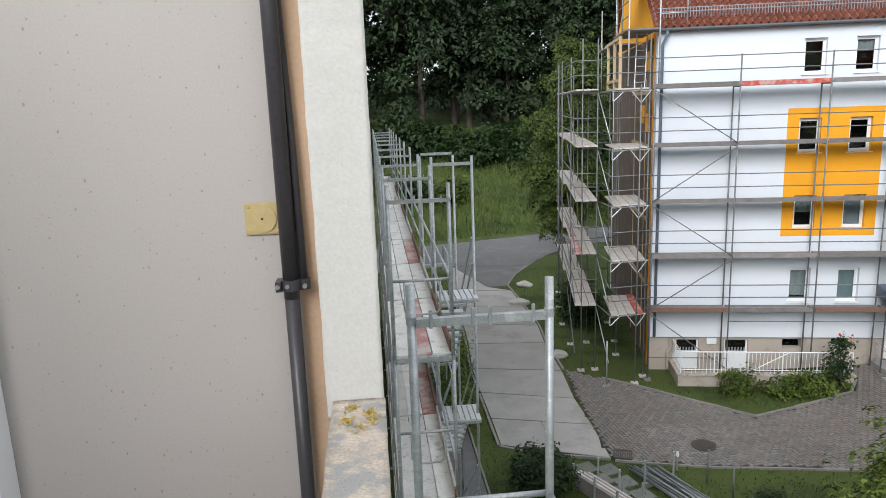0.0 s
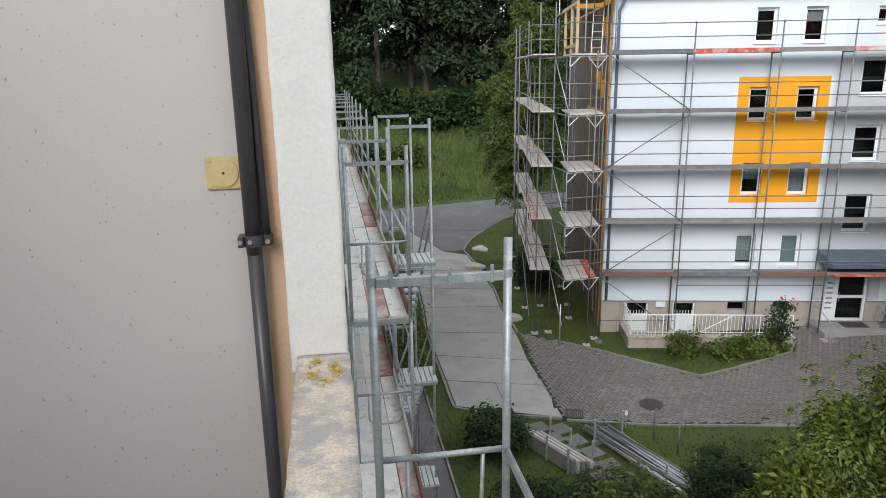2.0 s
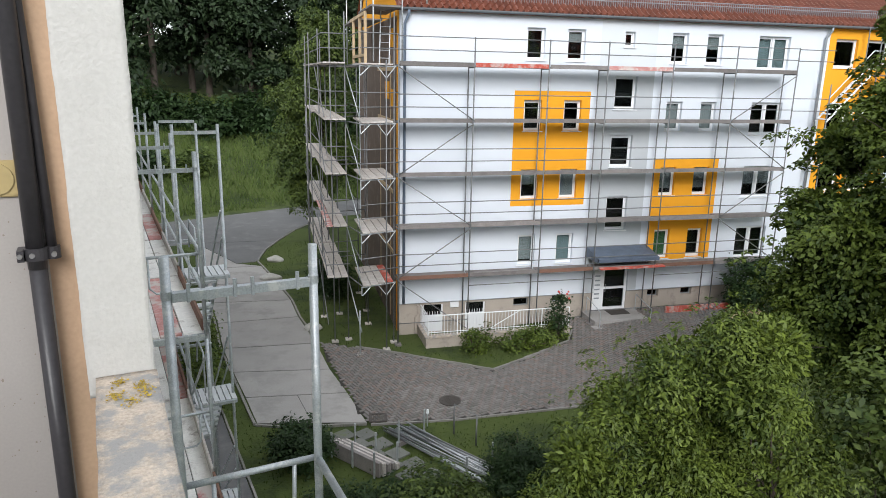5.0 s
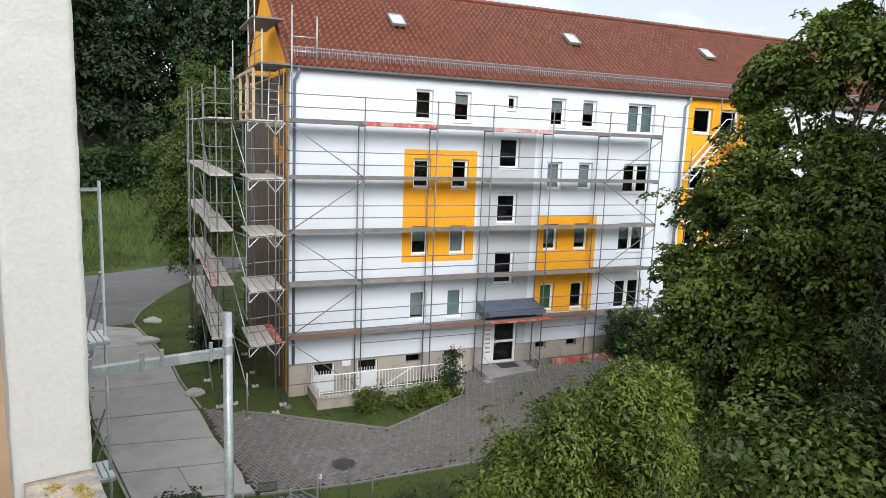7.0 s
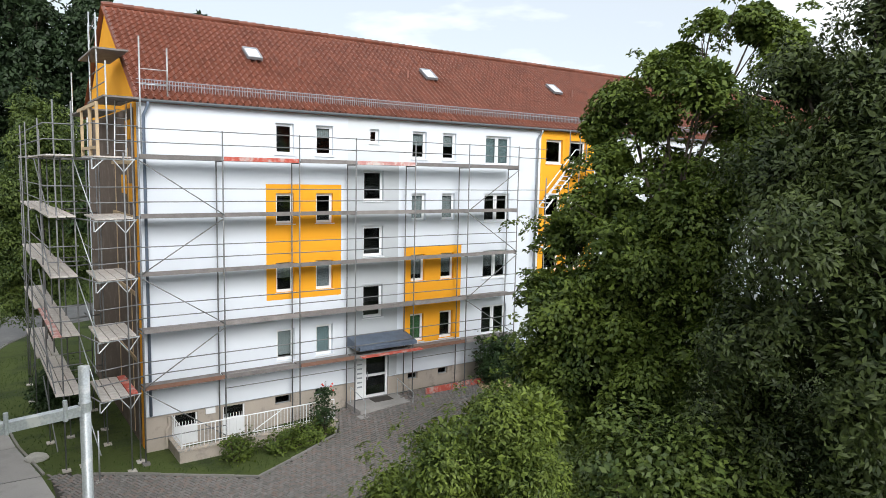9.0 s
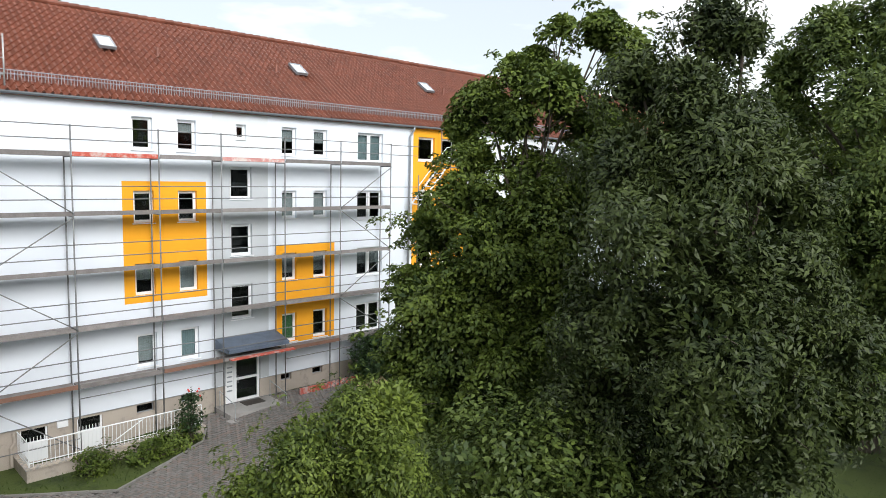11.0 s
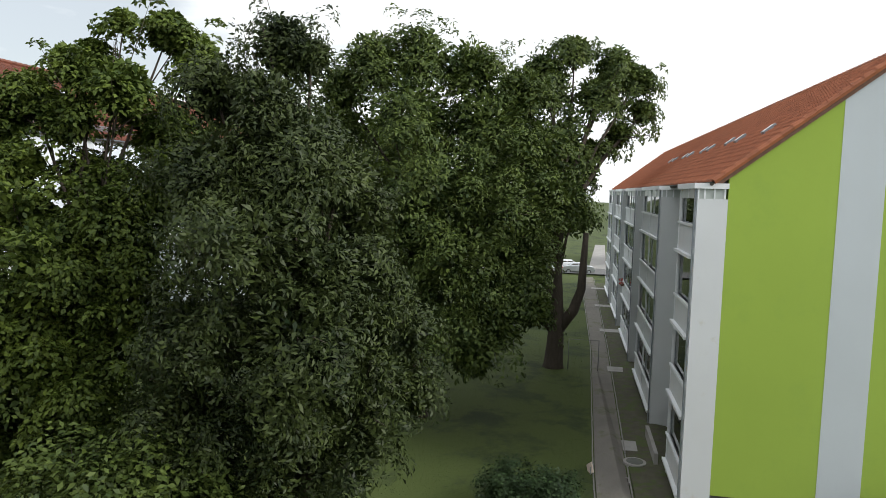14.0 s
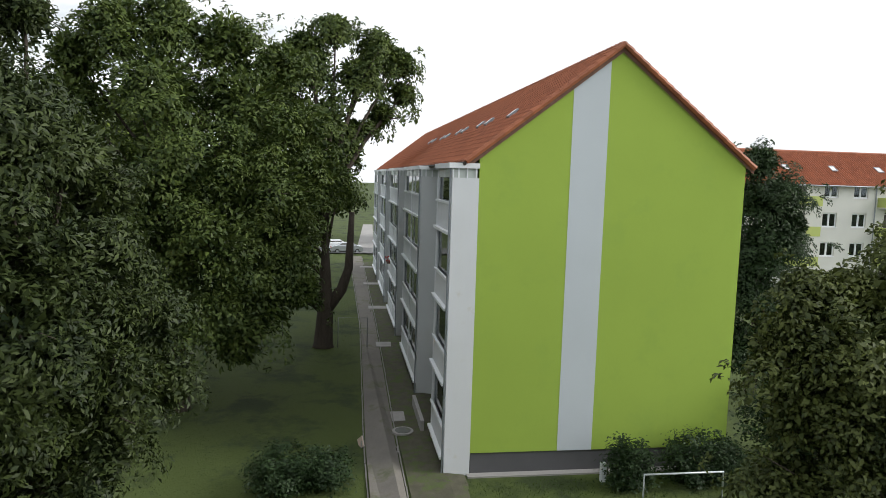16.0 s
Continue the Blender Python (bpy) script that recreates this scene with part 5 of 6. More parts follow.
# top lift at the gable with a timber board screen and a ladder
for y0, y1, z in ((-0.75, 2.6, 12.55), (0.9, 4.6, 14.3), (3.5, 8.0, 12.4)):
    part("plank", Shape().box(4.9, 6.0, y0, y1, z, z + 0.06), OLDPLANK, gab)
for x, y, z0, z1 in ((6.02, -0.75, 10.7, 14.6), (5.0, -0.7, 10.7, 13.7), (5.0, 2.6, 10.7, 15.4), (5.3, 4.6, 10.7, 16.2), (5.0, 1.0, 12.6, 15.5), (5.0, 7.6, 10.7, 14.2), (6.9, -0.75, 12.7, 14.3)):
    tube_part("post", gab, [(x, y, z0), (x, y, z1)], 0.026, STEEL)
for z in (13.05, 13.55, 14.9, 15.4):
    tube_part("guard_rail", gab, [(5.0, -0.7, z), (5.0, 2.6, z)] if z < 14 else [(5.0, 1.0, z), (5.3, 4.6, z)], 0.02, OLDSTEEL, 6)
    if z < 14:
        tube_part("guard_rail", gab, [(6.02, -0.75, z), (6.9, -0.75, z)], 0.02, STEEL, 6)
for y in (0.6, 2.2, 4.2):
    part("screen_post", Shape().box(4.85, 4.95, y, y + 0.1, 10.65, 12.5), WOOD, gab)
part("screen_rail", Shape().box(4.86, 4.94, 0.7, 5.2, 12.38, 12.5).box(4.86, 4.94, 0.7, 4.2, 10.9, 11.0), WOOD, gab)
lad = thing("ladder", "aluminium ladder leaning at the gable", "ladder", pose(5.35, 25.2, 10.63))
s = Shape().tube([(0, 0, 0.0), (0.12, 0.35, 2.1)], 0.022, 6).tube([(0.36, 0.0, 0.0), (0.48, 0.35, 2.1)], 0.022, 6)
part("ladder_frame", s, STEEL, lad)
for k in range(7):
    t = 0.1 + 0.8 * k / 6
    part("rung", Shape().tube([(0.12 * t, 0.35 * t, 2.1 * t), (0.36 + 0.12 * t, 0.35 * t, 2.1 * t)], 0.014, 6), STEEL, lad)

# white stair on the next scaffold
wst = thing("stair_tower", "white painted scaffold stair before the orange wall", "stairs", pose(24.2, 23.95, 0))
for z in (6.7, 8.65):
    f = part("flight", Shape().tube([(0, 0, z), (1.9, 0, z + 1.95)], 0.035, 6).tube([(0, 0.6, z), (1.9, 0.6, z + 1.95)], 0.035, 6), PVC, wst)
    for k in range(9):
        t = (k + 0.5) / 9
        part("tread", Shape().box(1.9 * t - 0.1, 1.9 * t + 0.1, 0.0, 0.6, z + 1.95 * t - 0.02, z + 1.95 * t + 0.02), PVC, f)
    for h in (0.5, 1.0):
        part("handrail", Shape().tube([(0, 0, z + h), (1.9, 0, z + 1.95 + h), (2.5, 0, z + 1.95 + h)], 0.02, 6), PVC, f)
    part("landing", Shape().box(1.9, 4.6, 0, 0.7, z + 1.93, z + 1.99), OLDPLANK, f)
for x in (0.0, 2.2, 3.4, 4.6):
    for y in (0.0, 0.7):
        tube_part("post", wst, [(x, y, 0.05), (x, y, 12.6 if x > 1 else 10.2)], 0.026, OLDSTEEL)
for z in (9.2, 9.7, 11.1, 11.6):
    tube_part("guard_rail", wst, [(2.2, 0, z), (4.6, 0, z)], 0.02, OLDSTEEL, 6)
for z in (9.1, 9.6, 11.1, 11.55):
    tube_part("guard_rail", wst, [(-1.75, 0, z), (0, 0, z)], 0.02, OLDSTEEL, 6)

# ---------------------------------------------------------------- trees and shrubs
def foliage(lobes, clumps, per, size, spread, flat_, seed, core=0.25):
    """Corners of many small leaves in clumps that fill the lobes' outer parts; also the clumps' centres. lobes: x, y, z, rx, ry, rz."""
    r = np.random.default_rng(seed)
    L = np.array(lobes, float)
    wgt = (L[:, 3] * L[:, 4] * L[:, 5]) ** 0.67
    pick = r.choice(len(L), clumps, p=wgt / wgt.sum())
    d = r.normal(size=(clumps, 3))
    d /= np.linalg.norm(d, axis=1)[:, None]
    rad = np.maximum(core, r.random(clumps) ** 0.35)
    bumps = 1 + 0.16 * np.sin(d[:, 0] * 7 + pick) * np.sin(d[:, 1] * 6 + 2 * pick) + 0.10 * np.sin(d[:, 2] * 11 + pick)
    c = L[pick, :3] + d * L[pick, 3:] * (rad * bumps)[:, None]
    big = r.uniform(0.6, 1.35, clumps)
    k = np.repeat(np.arange(clumps), r.poisson(per, clumps))
    n = len(k)
    off = r.normal(size=(n, 3)) * (spread * big[k])[:, None]
    off[:, 2] *= flat_
    p = c[k] + off
    p[:, 2] -= 0.18 * (off[:, 0] ** 2 + off[:, 1] ** 2) / spread
    tilt = r.normal(size=(clumps, 3)) * 0.35
    up = 0.5 * d[k] + tilt[k] + np.array([0, 0, 0.9]) + r.normal(size=(n, 3)) * 0.38
    up /= np.linalg.norm(up, axis=1)[:, None]
    a = np.cross(up, r.normal(size=(n, 3)))
    a /= np.linalg.norm(a, axis=1)[:, None]
    b = np.cross(up, a)
    s = size * r.uniform(0.6, 1.3, n)[:, None]
    bend = up * s * 0.22
    q = np.stack([p - a * s, p - b * s * 0.52 + bend, p + a * s * 1.05, p + b * s * 0.52 + bend], 1)
    return q, c


def boughs(lobes, bough, cover, per, size, aspect, layered, seed, squash=0.85, fill=0.22, sprigs=0.9):
    """Corners of the leaves of a crown, and the boughs' centres. Boughs sit on the lobes (x, y, z, r) and leave gaps between them; leaves radiate
    from each bough's middle. layered: 0 for round tufts, 1 for flat drooping sprays. aspect: a leaf's width over its length."""
    r = np.random.default_rng(seed)
    L = np.array(lobes, float)
    count = np.maximum(4, cover * (L[:, 3] / bough) ** 2 * r.uniform(0.85, 1.15, len(L))).astype(int)
    pick = np.repeat(np.arange(len(L)), count)
    d = r.normal(size=(len(pick), 3))
    d[:, 2] = np.where(d[:, 2] < 0, d[:, 2] * 0.8, d[:, 2])
    d /= np.linalg.norm(d, axis=1)[:, None]
    c = L[pick, :3] + d * (L[pick, 3] * r.uniform(0.5, 1.16, len(pick)))[:, None] * np.array([1, 1, squash])
    # boughs deep inside another lobe would never be seen
    deep = np.zeros(len(c), bool)
    for x, y, z, R in L:
        deep |= np.linalg.norm((c - (x, y, z)) / (1, 1, squash), axis=1) < 0.55 * R
    keep = ~deep | (r.random(len(c)) < 0.15)
    c, d, pick = c[keep], d[keep], pick[keep]
    # small sprigs that stand out beyond the boughs
    out = r.integers(0, len(c), int(len(c) * sprigs))
    sd = d[out] + r.normal(size=(len(out), 3)) * 0.35 + (0, 0, 0.15)
    c = np.concatenate([c, c[out] + sd * (bough * r.uniform(0.5, 1.3, len(out)))[:, None]])
    d = np.concatenate([d, d[out]])
    nb = len(c)
    big = bough * r.uniform(0.55, 1.3, nb)
    big[nb - len(out):] *= 0.42
    axis = d * (0.85 - 0.55 * layered) + np.array([0, 0, 0.55 + 0.6 * layered]) + r.normal(size=(nb, 3)) * 0.16
    axis /= np.linalg.norm(axis, axis=1)[:, None]
    k = np.repeat(np.arange(nb), r.poisson(per * (big / bough) ** 2))
    n = len(k)
    v = r.normal(size=(n, 3))
    v -= axis[k] * (v * axis[k]).sum(1)[:, None]
    v /= np.linalg.norm(v, axis=1)[:, None]
    rad = np.sqrt(r.random(n)) * big[k]
    rise = (0.45 - 0.36 * layered) * big[k] * (1 - (rad / big[k]) ** 2) + r.normal(size=n) * (0.16 - 0.11 * layered) * bough
    p = c[k] + v * rad[:, None] + axis[k] * rise[:, None]
    p[:, 2] -= (0.25 + 0.25 * layered) * rad ** 2 / bough
    up = axis[k] * 0.9 + v * 0.55 * (rad / bough)[:, None] + r.normal(size=(n, 3)) * (0.42 - 0.16 * layered)
    # sparse leaves inside the lobes
    m = int(n * fill)
    q = r.integers(0, len(L), m)
    e = r.normal(size=(m, 3))
    e /= np.linalg.norm(e, axis=1)[:, None]
    p = np.concatenate([p, L[q, :3] + e * (L[q, 3] * r.uniform(0.25, 0.85, m))[:, None]])
    up = np.concatenate([up, r.normal(size=(m, 3)) + (0, 0, 0.6)])
    v = np.concatenate([v + r.normal(size=v.shape) * 0.5, e])
    n += m
    up /= np.linalg.norm(up, axis=1)[:, None]
    a = v - up * (v * up).sum(1)[:, None]
    a /= np.linalg.norm(a, axis=1)[:, None] + 1e-6
    b = np.cross(up, a)
    s = size * r.uniform(0.6, 1.25, n)[:, None]
    s[n - m:] *= 1.5
    fold = up * s * 0.28
    tip = p + a * s * 1.1 - up * s * r.uniform(0.0, 0.5, n)[:, None]
    return np.stack([p - a * s * 0.9, p + a * s * 0.15 - b * s * aspect + fold, tip, p + a * s * 0.15 + b * s * aspect + fold], 1), c


def make_tree(name, label, base, height, girth, lobes, bough, cover, per, size, aspect, layered, leaf, seed, fork=0.3, limbs=34, lean=(0, 0), fill=0.22, twigs=60, sprigs=0.9):
    """A tree: tapered trunk, limbs out to the boughs, thin twigs, and a crown of leaves. Lobes are given from the base."""
    t = thing(name, label, "tree", pose(*base))
    q, c = boughs(lobes, bough, cover, per, size, aspect, layered, seed, fill=fill, sprigs=sprigs)
    r = random.Random(seed)
    top = Vector((lean[0], lean[1], height * 0.72))
    mid = Vector((lean[0] * 0.3 + r.uniform(-0.1, 0.1), lean[1] * 0.3 + r.uniform(-0.1, 0.1), height * fork))
    s = Shape()
    split = 0.28 if fork < 0.15 else 1.0
    s.tube([(0, 0, -0.3), (0, 0, 0.15), tuple(mid * 0.5), tuple(mid), tuple(mid.lerp(top, 0.5)), tuple(top)], [girth * 1.5, girth * 1.15, girth, girth * 0.9, girth * 0.5 * split, girth * 0.12], 10)
    part("trunk", s, BARK, t, smooth=True)
    s = Shape()
    if fork < 0.15:
        for e in ((-0.3, 1.9, 4.6), (0.3, -1.5, 4.9)):
            e = Vector(e)
            s.tube([mid * 0.9, mid.lerp(e, 0.45) + Vector((0, 0.35 * (1 if e.y > 0 else -1), 0)), e, e + Vector((0, 0.1 * e.y, 3.5))], [girth * 0.75, girth * 0.62, girth * 0.5, girth * 0.3], 9)
    ends = []
    for lobe in lobes:
        e = Vector(lobe[:3])
        f = min(1.0, max(0.0, (e.z - height * fork) / (height * 0.75)))
        a = mid.lerp(top, f * 0.6) if e.z > mid.z else mid * 0.9
        m1 = a.lerp(e, 0.45) + Vector((r.uniform(-0.25, 0.25), r.uniform(-0.25, 0.25), 0.04 * height * r.random()))
        g = girth * r.uniform(0.25, 0.42)
        s.tube([a, a.lerp(m1, 0.5), m1, m1.lerp(e, 0.6), e], [g, g * 0.8, g * 0.55, g * 0.4, g * 0.2], 6)
        ends.append((e, m1, g))
    for i in r.sample(range(len(c)), min(limbs + twigs, len(c))):
        e = Vector(c[i])
        o, m1, g = min(ends, key=lambda w: (w[0] - e).length)
        a = m1.lerp(o, r.uniform(0.3, 0.9))
        m2 = a.lerp(e, 0.5) + Vector((r.uniform(-0.12, 0.12), r.uniform(-0.12, 0.12), r.uniform(0, 0.12)))
        s.tube([a, m2, e], [g * 0.28, g * 0.17, g * 0.05], 4)
    part("branchwork", s, BARK, t, smooth=True)
    part("crown", quads("crown", q, leaf), None, t)
    return t


make_tree("tree", "broad oak with dark glossy leaves and a dense crown", (14.2, 4.3, -0.1), 13.8, 0.26,
          [(-0, 0.6, 13.2, 0.62), (-0.3, -0.1, 12.9, 0.38), (-0.9, 1.6, 12.2, 0.62), (-1.2, 0.4, 11.9, 0.7), (-1.5, -0.2, 11, 1.03), (-1.5, 1.2, 10.8, 0.85), (-0.6, -0.8, 10.6, 0.8), (-0.1, -1.2, 9.8, 0.58), (-2.2, 0.2, 9.6, 1.17), (-1.2, -1.1, 8.8, 1.03), (-0.2, -1.9, 7.6, 0.68), (-2.3, -0.7, 7.9, 1.17), (-2.1, 1.2, 7.8, 1.03), (-0.9, -1.5, 6.8, 0.99), (-2.1, -0.3, 6.4, 1.03), (-2.1, 1.4, 6.2, 0.94), (-1.3, -1.2, 5.5, 0.75), (1.1, 1, 10.8, 1.32), (1.1, 0.7, 8.1, 1.79), (0.4, 1.8, 12.2, 0.7), (-0.1, -2.3, 6.5, 0.45), (-0.8, 0.6, 4.4, 1.32), (0.9, -0.2, 5.2, 1.41)],
          0.50, 6.0, 165, 0.066, 0.36, 0.15, OAKLEAF, 11, 0.28, 40, fill=0.4)
make_tree("tree", "airy maple with light green layered leaves", (14.6, 9.6, 0.0), 14.0, 0.2,
          [(1, 0.6, 10.2, 0.85), (1.9, -0.8, 13.9, 0.58), (1.2, -0.1, 14, 0.26), (1, 0.5, 13.3, 0.24), (2.3, -1.3, 13.4, 0.62), (0.6, 0.8, 12.9, 0.55), (0.5, 1.8, 12.2, 0.62), (0.5, -0.5, 12.4, 0.75), (0.3, 2.4, 11.5, 0.55), (0.1, 1.8, 10.7, 0.57), (1.8, -0.8, 11.5, 0.88), (-0.3, 1.6, 9.6, 0.97), (-0.1, -0.7, 9.3, 1.19), (-0.2, 3, 8.8, 0.75), (-0.9, 0.2, 8.4, 1.28), (-0.7, 2.9, 7.1, 0.92), (1.2, -1.5, 10.2, 1.1), (-0.2, -1.1, 7.6, 1.23), (-1.3, 1.5, 6.9, 1.25), (-1.1, -0.4, 6.2, 1.28), (-1.1, 2.6, 5.4, 0.97), (-1.3, 1.5, 4.8, 1.21), (-0.7, -0.2, 4.3, 1.23), (1.7, 3, 6.7, 1.67), (0.5, 0.9, 11.7, 0.66)],
          0.56, 8.0, 165, 0.070, 0.58, 0.85, MAPLELEAF, 12, 0.22, 60, fill=0.4, twigs=120)
make_tree("tree", "small bright green bushy tree below the loggia", (9.2, 7.6, 0.0), 6.5, 0.10,
          [(-2.4, 1, 4.9, 0.63), (-1.3, 1.3, 5.5, 0.61), (-0.1, 1.6, 5.6, 0.66), (-3.3, 0.6, 4.3, 0.58), (-2, 0.2, 4.6, 0.75), (-3.7, 0.4, 3.6, 0.54), (-0.9, 0.5, 4.8, 0.81), (-2.8, -0.2, 3.7, 0.81), (-1.4, -0.4, 4, 0.83), (-2, 0.4, 5.7, 0.55), (-1, 0.2, 6.2, 0.61), (-1.2, -0.5, 5.7, 0.68), (-2.7, 0.4, 5.2, 0.53), (-0.6, -0.2, 6.3, 0.66), (-2.9, 0, 2.4, 0.88), (-0.9, -0.4, 2.5, 1.14), (0.6, 0.3, 4.2, 1.23), (1.2, 1.2, 2.6, 1.23), (-3, 1.2, 2.2, 0.88)],
          0.38, 4.6, 150, 0.047, 0.40, 0.5, LIMELEAF, 13, 0.2, 30, fill=0.35, sprigs=1.2)
make_tree("tree", "tall ash with drooping dark green branches on the lawn", (32.6, 5.9, -0.45), 17.4, 0.34,
          [(-1.2, 2.2, 16.4, 1.53), (-0.6, 0.2, 16.7, 1.46), (-0.1, -2, 16.2, 1.53), (0.5, -4.2, 15.4, 1.18), (-0.7, 3.9, 15.2, 1.22), (-1.9, 0.4, 14.1, 2.05), (-0.7, -2.9, 13.7, 1.95), (1, -5.3, 12.9, 1.4), (1.1, -6.2, 10.6, 1.3), (-2.5, -0.6, 11, 2.23), (-1.2, -3.6, 10.3, 2.14), (-2.5, -1.9, 7.9, 2.23), (-0.2, -4.6, 7.5, 1.77), (-1.7, -3.4, 5.3, 1.86), (-2.4, -1, 5, 1.77), (-2.1, -2.7, 3.6, 1.12), (-0.7, -5.2, 5.6, 1.02), (-1.6, 1.1, 8.4, 2.14), (2.2, -0.4, 11.8, 3.35), (0.2, 1.2, 5.8, 2.23), (1.5, 3.5, 9, 2.79), (-1, 4, 13.3, 1.49), (-1, 3.2, 10.6, 1.86)],
          0.85, 5.5, 125, 0.115, 0.42, 0.6, ASHLEAF, 14, 0.2, 40, fill=0.4)
make_tree("tree", "large dark tree with a forked trunk beside the path", (43.9, -0.1, -0.45), 19.4, 0.55,
          [(2.1, -0.5, 19.6, 1.14), (2.8, -3.2, 18.8, 1.32), (3, -4.5, 17.9, 1.14), (3, -4.9, 16, 0.84), (1.7, -2, 16.8, 1.41), (2.4, -3.4, 14.6, 0.84), (1.5, -0.1, 14, 1.32), (1.5, 0.9, 17.1, 1.32), (1.6, -1.2, 12, 1.14), (1.9, -1.8, 13.4, 0.88), (1.3, -1, 9.4, 1.23), (0.9, 1.1, 11.2, 1.67), (0.2, 0.8, 9, 1.41), (0.4, 3, 6.4, 1.41), (-0.4, 3.2, 4.4, 1.14), (1.5, 1.4, 18.5, 1.06), (1.5, 3.5, 8.6, 2.2), (1, 3.4, 13.5, 2.29), (1.2, 2.6, 16.5, 1.41)],
          0.85, 6.0, 125, 0.15, 0.45, 0.3, ASHLEAF, 15, 0.13, 40, fill=0.4)
make_tree("tree", "spreading tree in the courtyard behind the others", (40.0, 12.0, -0.3), 15.5, 0.35,
          [(0, 0, 9.6, 4.6), (-3, 1, 7.0, 3.4), (2, -2, 12.5, 3.0), (-1, 3, 12.0, 2.8)], 1.2, 5.0, 120, 0.19, 0.5, 0.5, MAPLELEAF, 16, 0.2, 24, fill=0.4)
make_tree("tree", "linden with yellowish green leaves and seed bracts", (10.1, -10.8, -0.1), 10.6, 0.22,
          [(1.4, 2.1, 8.6, 0.52), (1.3, 1.4, 8.5, 0.69), (2.4, -0.9, 10.4, 0.42), (2.0, -0.4, 9.4, 0.63), (1.2, 2.5, 7.7, 0.68), (0.5, 2, 7.7, 0.88), (0.7, 2.5, 6.9, 0.74), (0.2, 1.8, 6.6, 0.87), (0.7, 2.6, 5.7, 0.61), (1.4, -0.7, 9.7, 0.86), (0.7, 0.4, 8.4, 0.99), (0.1, 0.9, 7, 1.03), (2.4, -1, 7.5, 1.38), (0.2, 1.2, 4.6, 1.38), (0, -1.4, 8.5, 1.47), (-0.4, -1, 5.6, 1.47)],
          0.42, 6.0, 100, 0.060, 0.5, 0.35, LINDENLEAF, 17, 0.2, 30, fill=0.5)
make_tree("tree", "dark green tree beside the green house", (33.0, -22.0, -0.4), 12.6, 0.25,
          [(-0.7, 0.9, 11.8, 0.96), (-1.0, -0.1, 10.2, 1.2), (-0.8, 1.2, 10.1, 1.1), (-1.1, 0.4, 8.0, 1.5), (-1.2, -0.7, 8.8, 0.82), (-1.3, 1.2, 5.5, 1.4), (-1.5, 1.7, 2.9, 1.5), (0.5, 0.6, 7.0, 2.2), (-0.6, -1.0, 4.5, 1.6)],
          0.70, 6.0, 165, 0.088, 0.42, 0.7, SHRUBLEAF, 18, 0.2, 24, fill=0.5)
make_tree("tree", "light green tree behind the scaffolded gable", (4.6, 43.5, 0.0), 14.0, 0.25,
          [(-0.3, 0, 8.6, 2.4), (-1.3, 0.4, 5.4, 2.0), (0.4, -0.4, 11.6, 1.9), (-1.6, 0.3, 8.6, 1.6), (-0.4, 0.2, 13.2, 1.1), (0.6, -0.4, 5.0, 2.0), (-1.0, 0.3, 3.0, 1.4)], 0.70, 5.5, 140, 0.095, 0.45, 0.5, ASHLEAF, 19, 0.2, 24, fill=0.4)

# the wood on the slope
woods = []
for k in range(4):
    h = 19 + 2 * k
    woods.append(make_tree("tree", "tall dark broadleaf tree at the edge of the wood", (-14 + 7 * k, 86, float(land(-14 + 7 * k, 86))), h, 0.35,
                 [(0, 0, h * 0.62, 3.6), (1.8, -1, h * 0.40, 3.4), (-1.6, 0.5, h * 0.84, 2.4), (-2.0, -1.4, h * 0.22, 2.8), (-2.4, 0.6, h * 0.52, 2.6), (1.4, 1.0, h * 0.76, 2.4), (0.4, 0.2, h * 0.96, 1.5), (0.8, -2.2, h * 0.55, 2.2)],
                 1.35, 4.2, 52, 0.30, 0.5, 0.5, WOODLEAF, 30 + k, 0.3, 16, fill=0.3, sprigs=0.5))
    tagged(woods[-1], group="trees of the wood")
wr = random.Random(9)
spots = [(-30 + 6.2 * i + wr.uniform(-1.5, 1.5), 82 + wr.uniform(-3, 6) + max(0, i - 7) * 1.2) for i in range(20)] + [(-40 + 8 * i + wr.uniform(-2, 2), 96 + wr.uniform(-3, 5)) for i in range(15)] + [(-58 + 7 * i, 62 + 3.0 * i + wr.uniform(-2, 2)) for i in range(5)]
for i, (x, y) in enumerate(spots):
    c = copy_thing(woods[i % 4], pose(x, y, float(land(x, y)) - 0.2, 0, 0, wr.uniform(0, 360)))
    k = wr.uniform(0.85, 1.2) * (0.8 if x > 14 else 1.0)
    c.scale = (k * wr.uniform(0.9, 1.15), k, k * wr.uniform(0.9, 1.1))
for x, y, k in ((12.5, 84, 0.90), (25, 84, 0.93), (29, 85, 0.90), (32.5, 84.5, 0.92)):
    c = copy_thing(woods[3], pose(x, y, float(land(x, y)) - 0.2, 0, 0, wr.uniform(0, 360)))
    c.scale = (0.9, 0.9, k)
for i in range(0, 9, 2):
    x, y = 104 + wr.uniform(0, 30), -42 + 13 * i
    if -16 < y < -1:
        continue
    c = copy_thing(woods[i % 4], pose(x + 12, y, -0.4, 0, 0, wr.uniform(0, 360)))
    c.scale = (0.8, 0.8, 0.55)


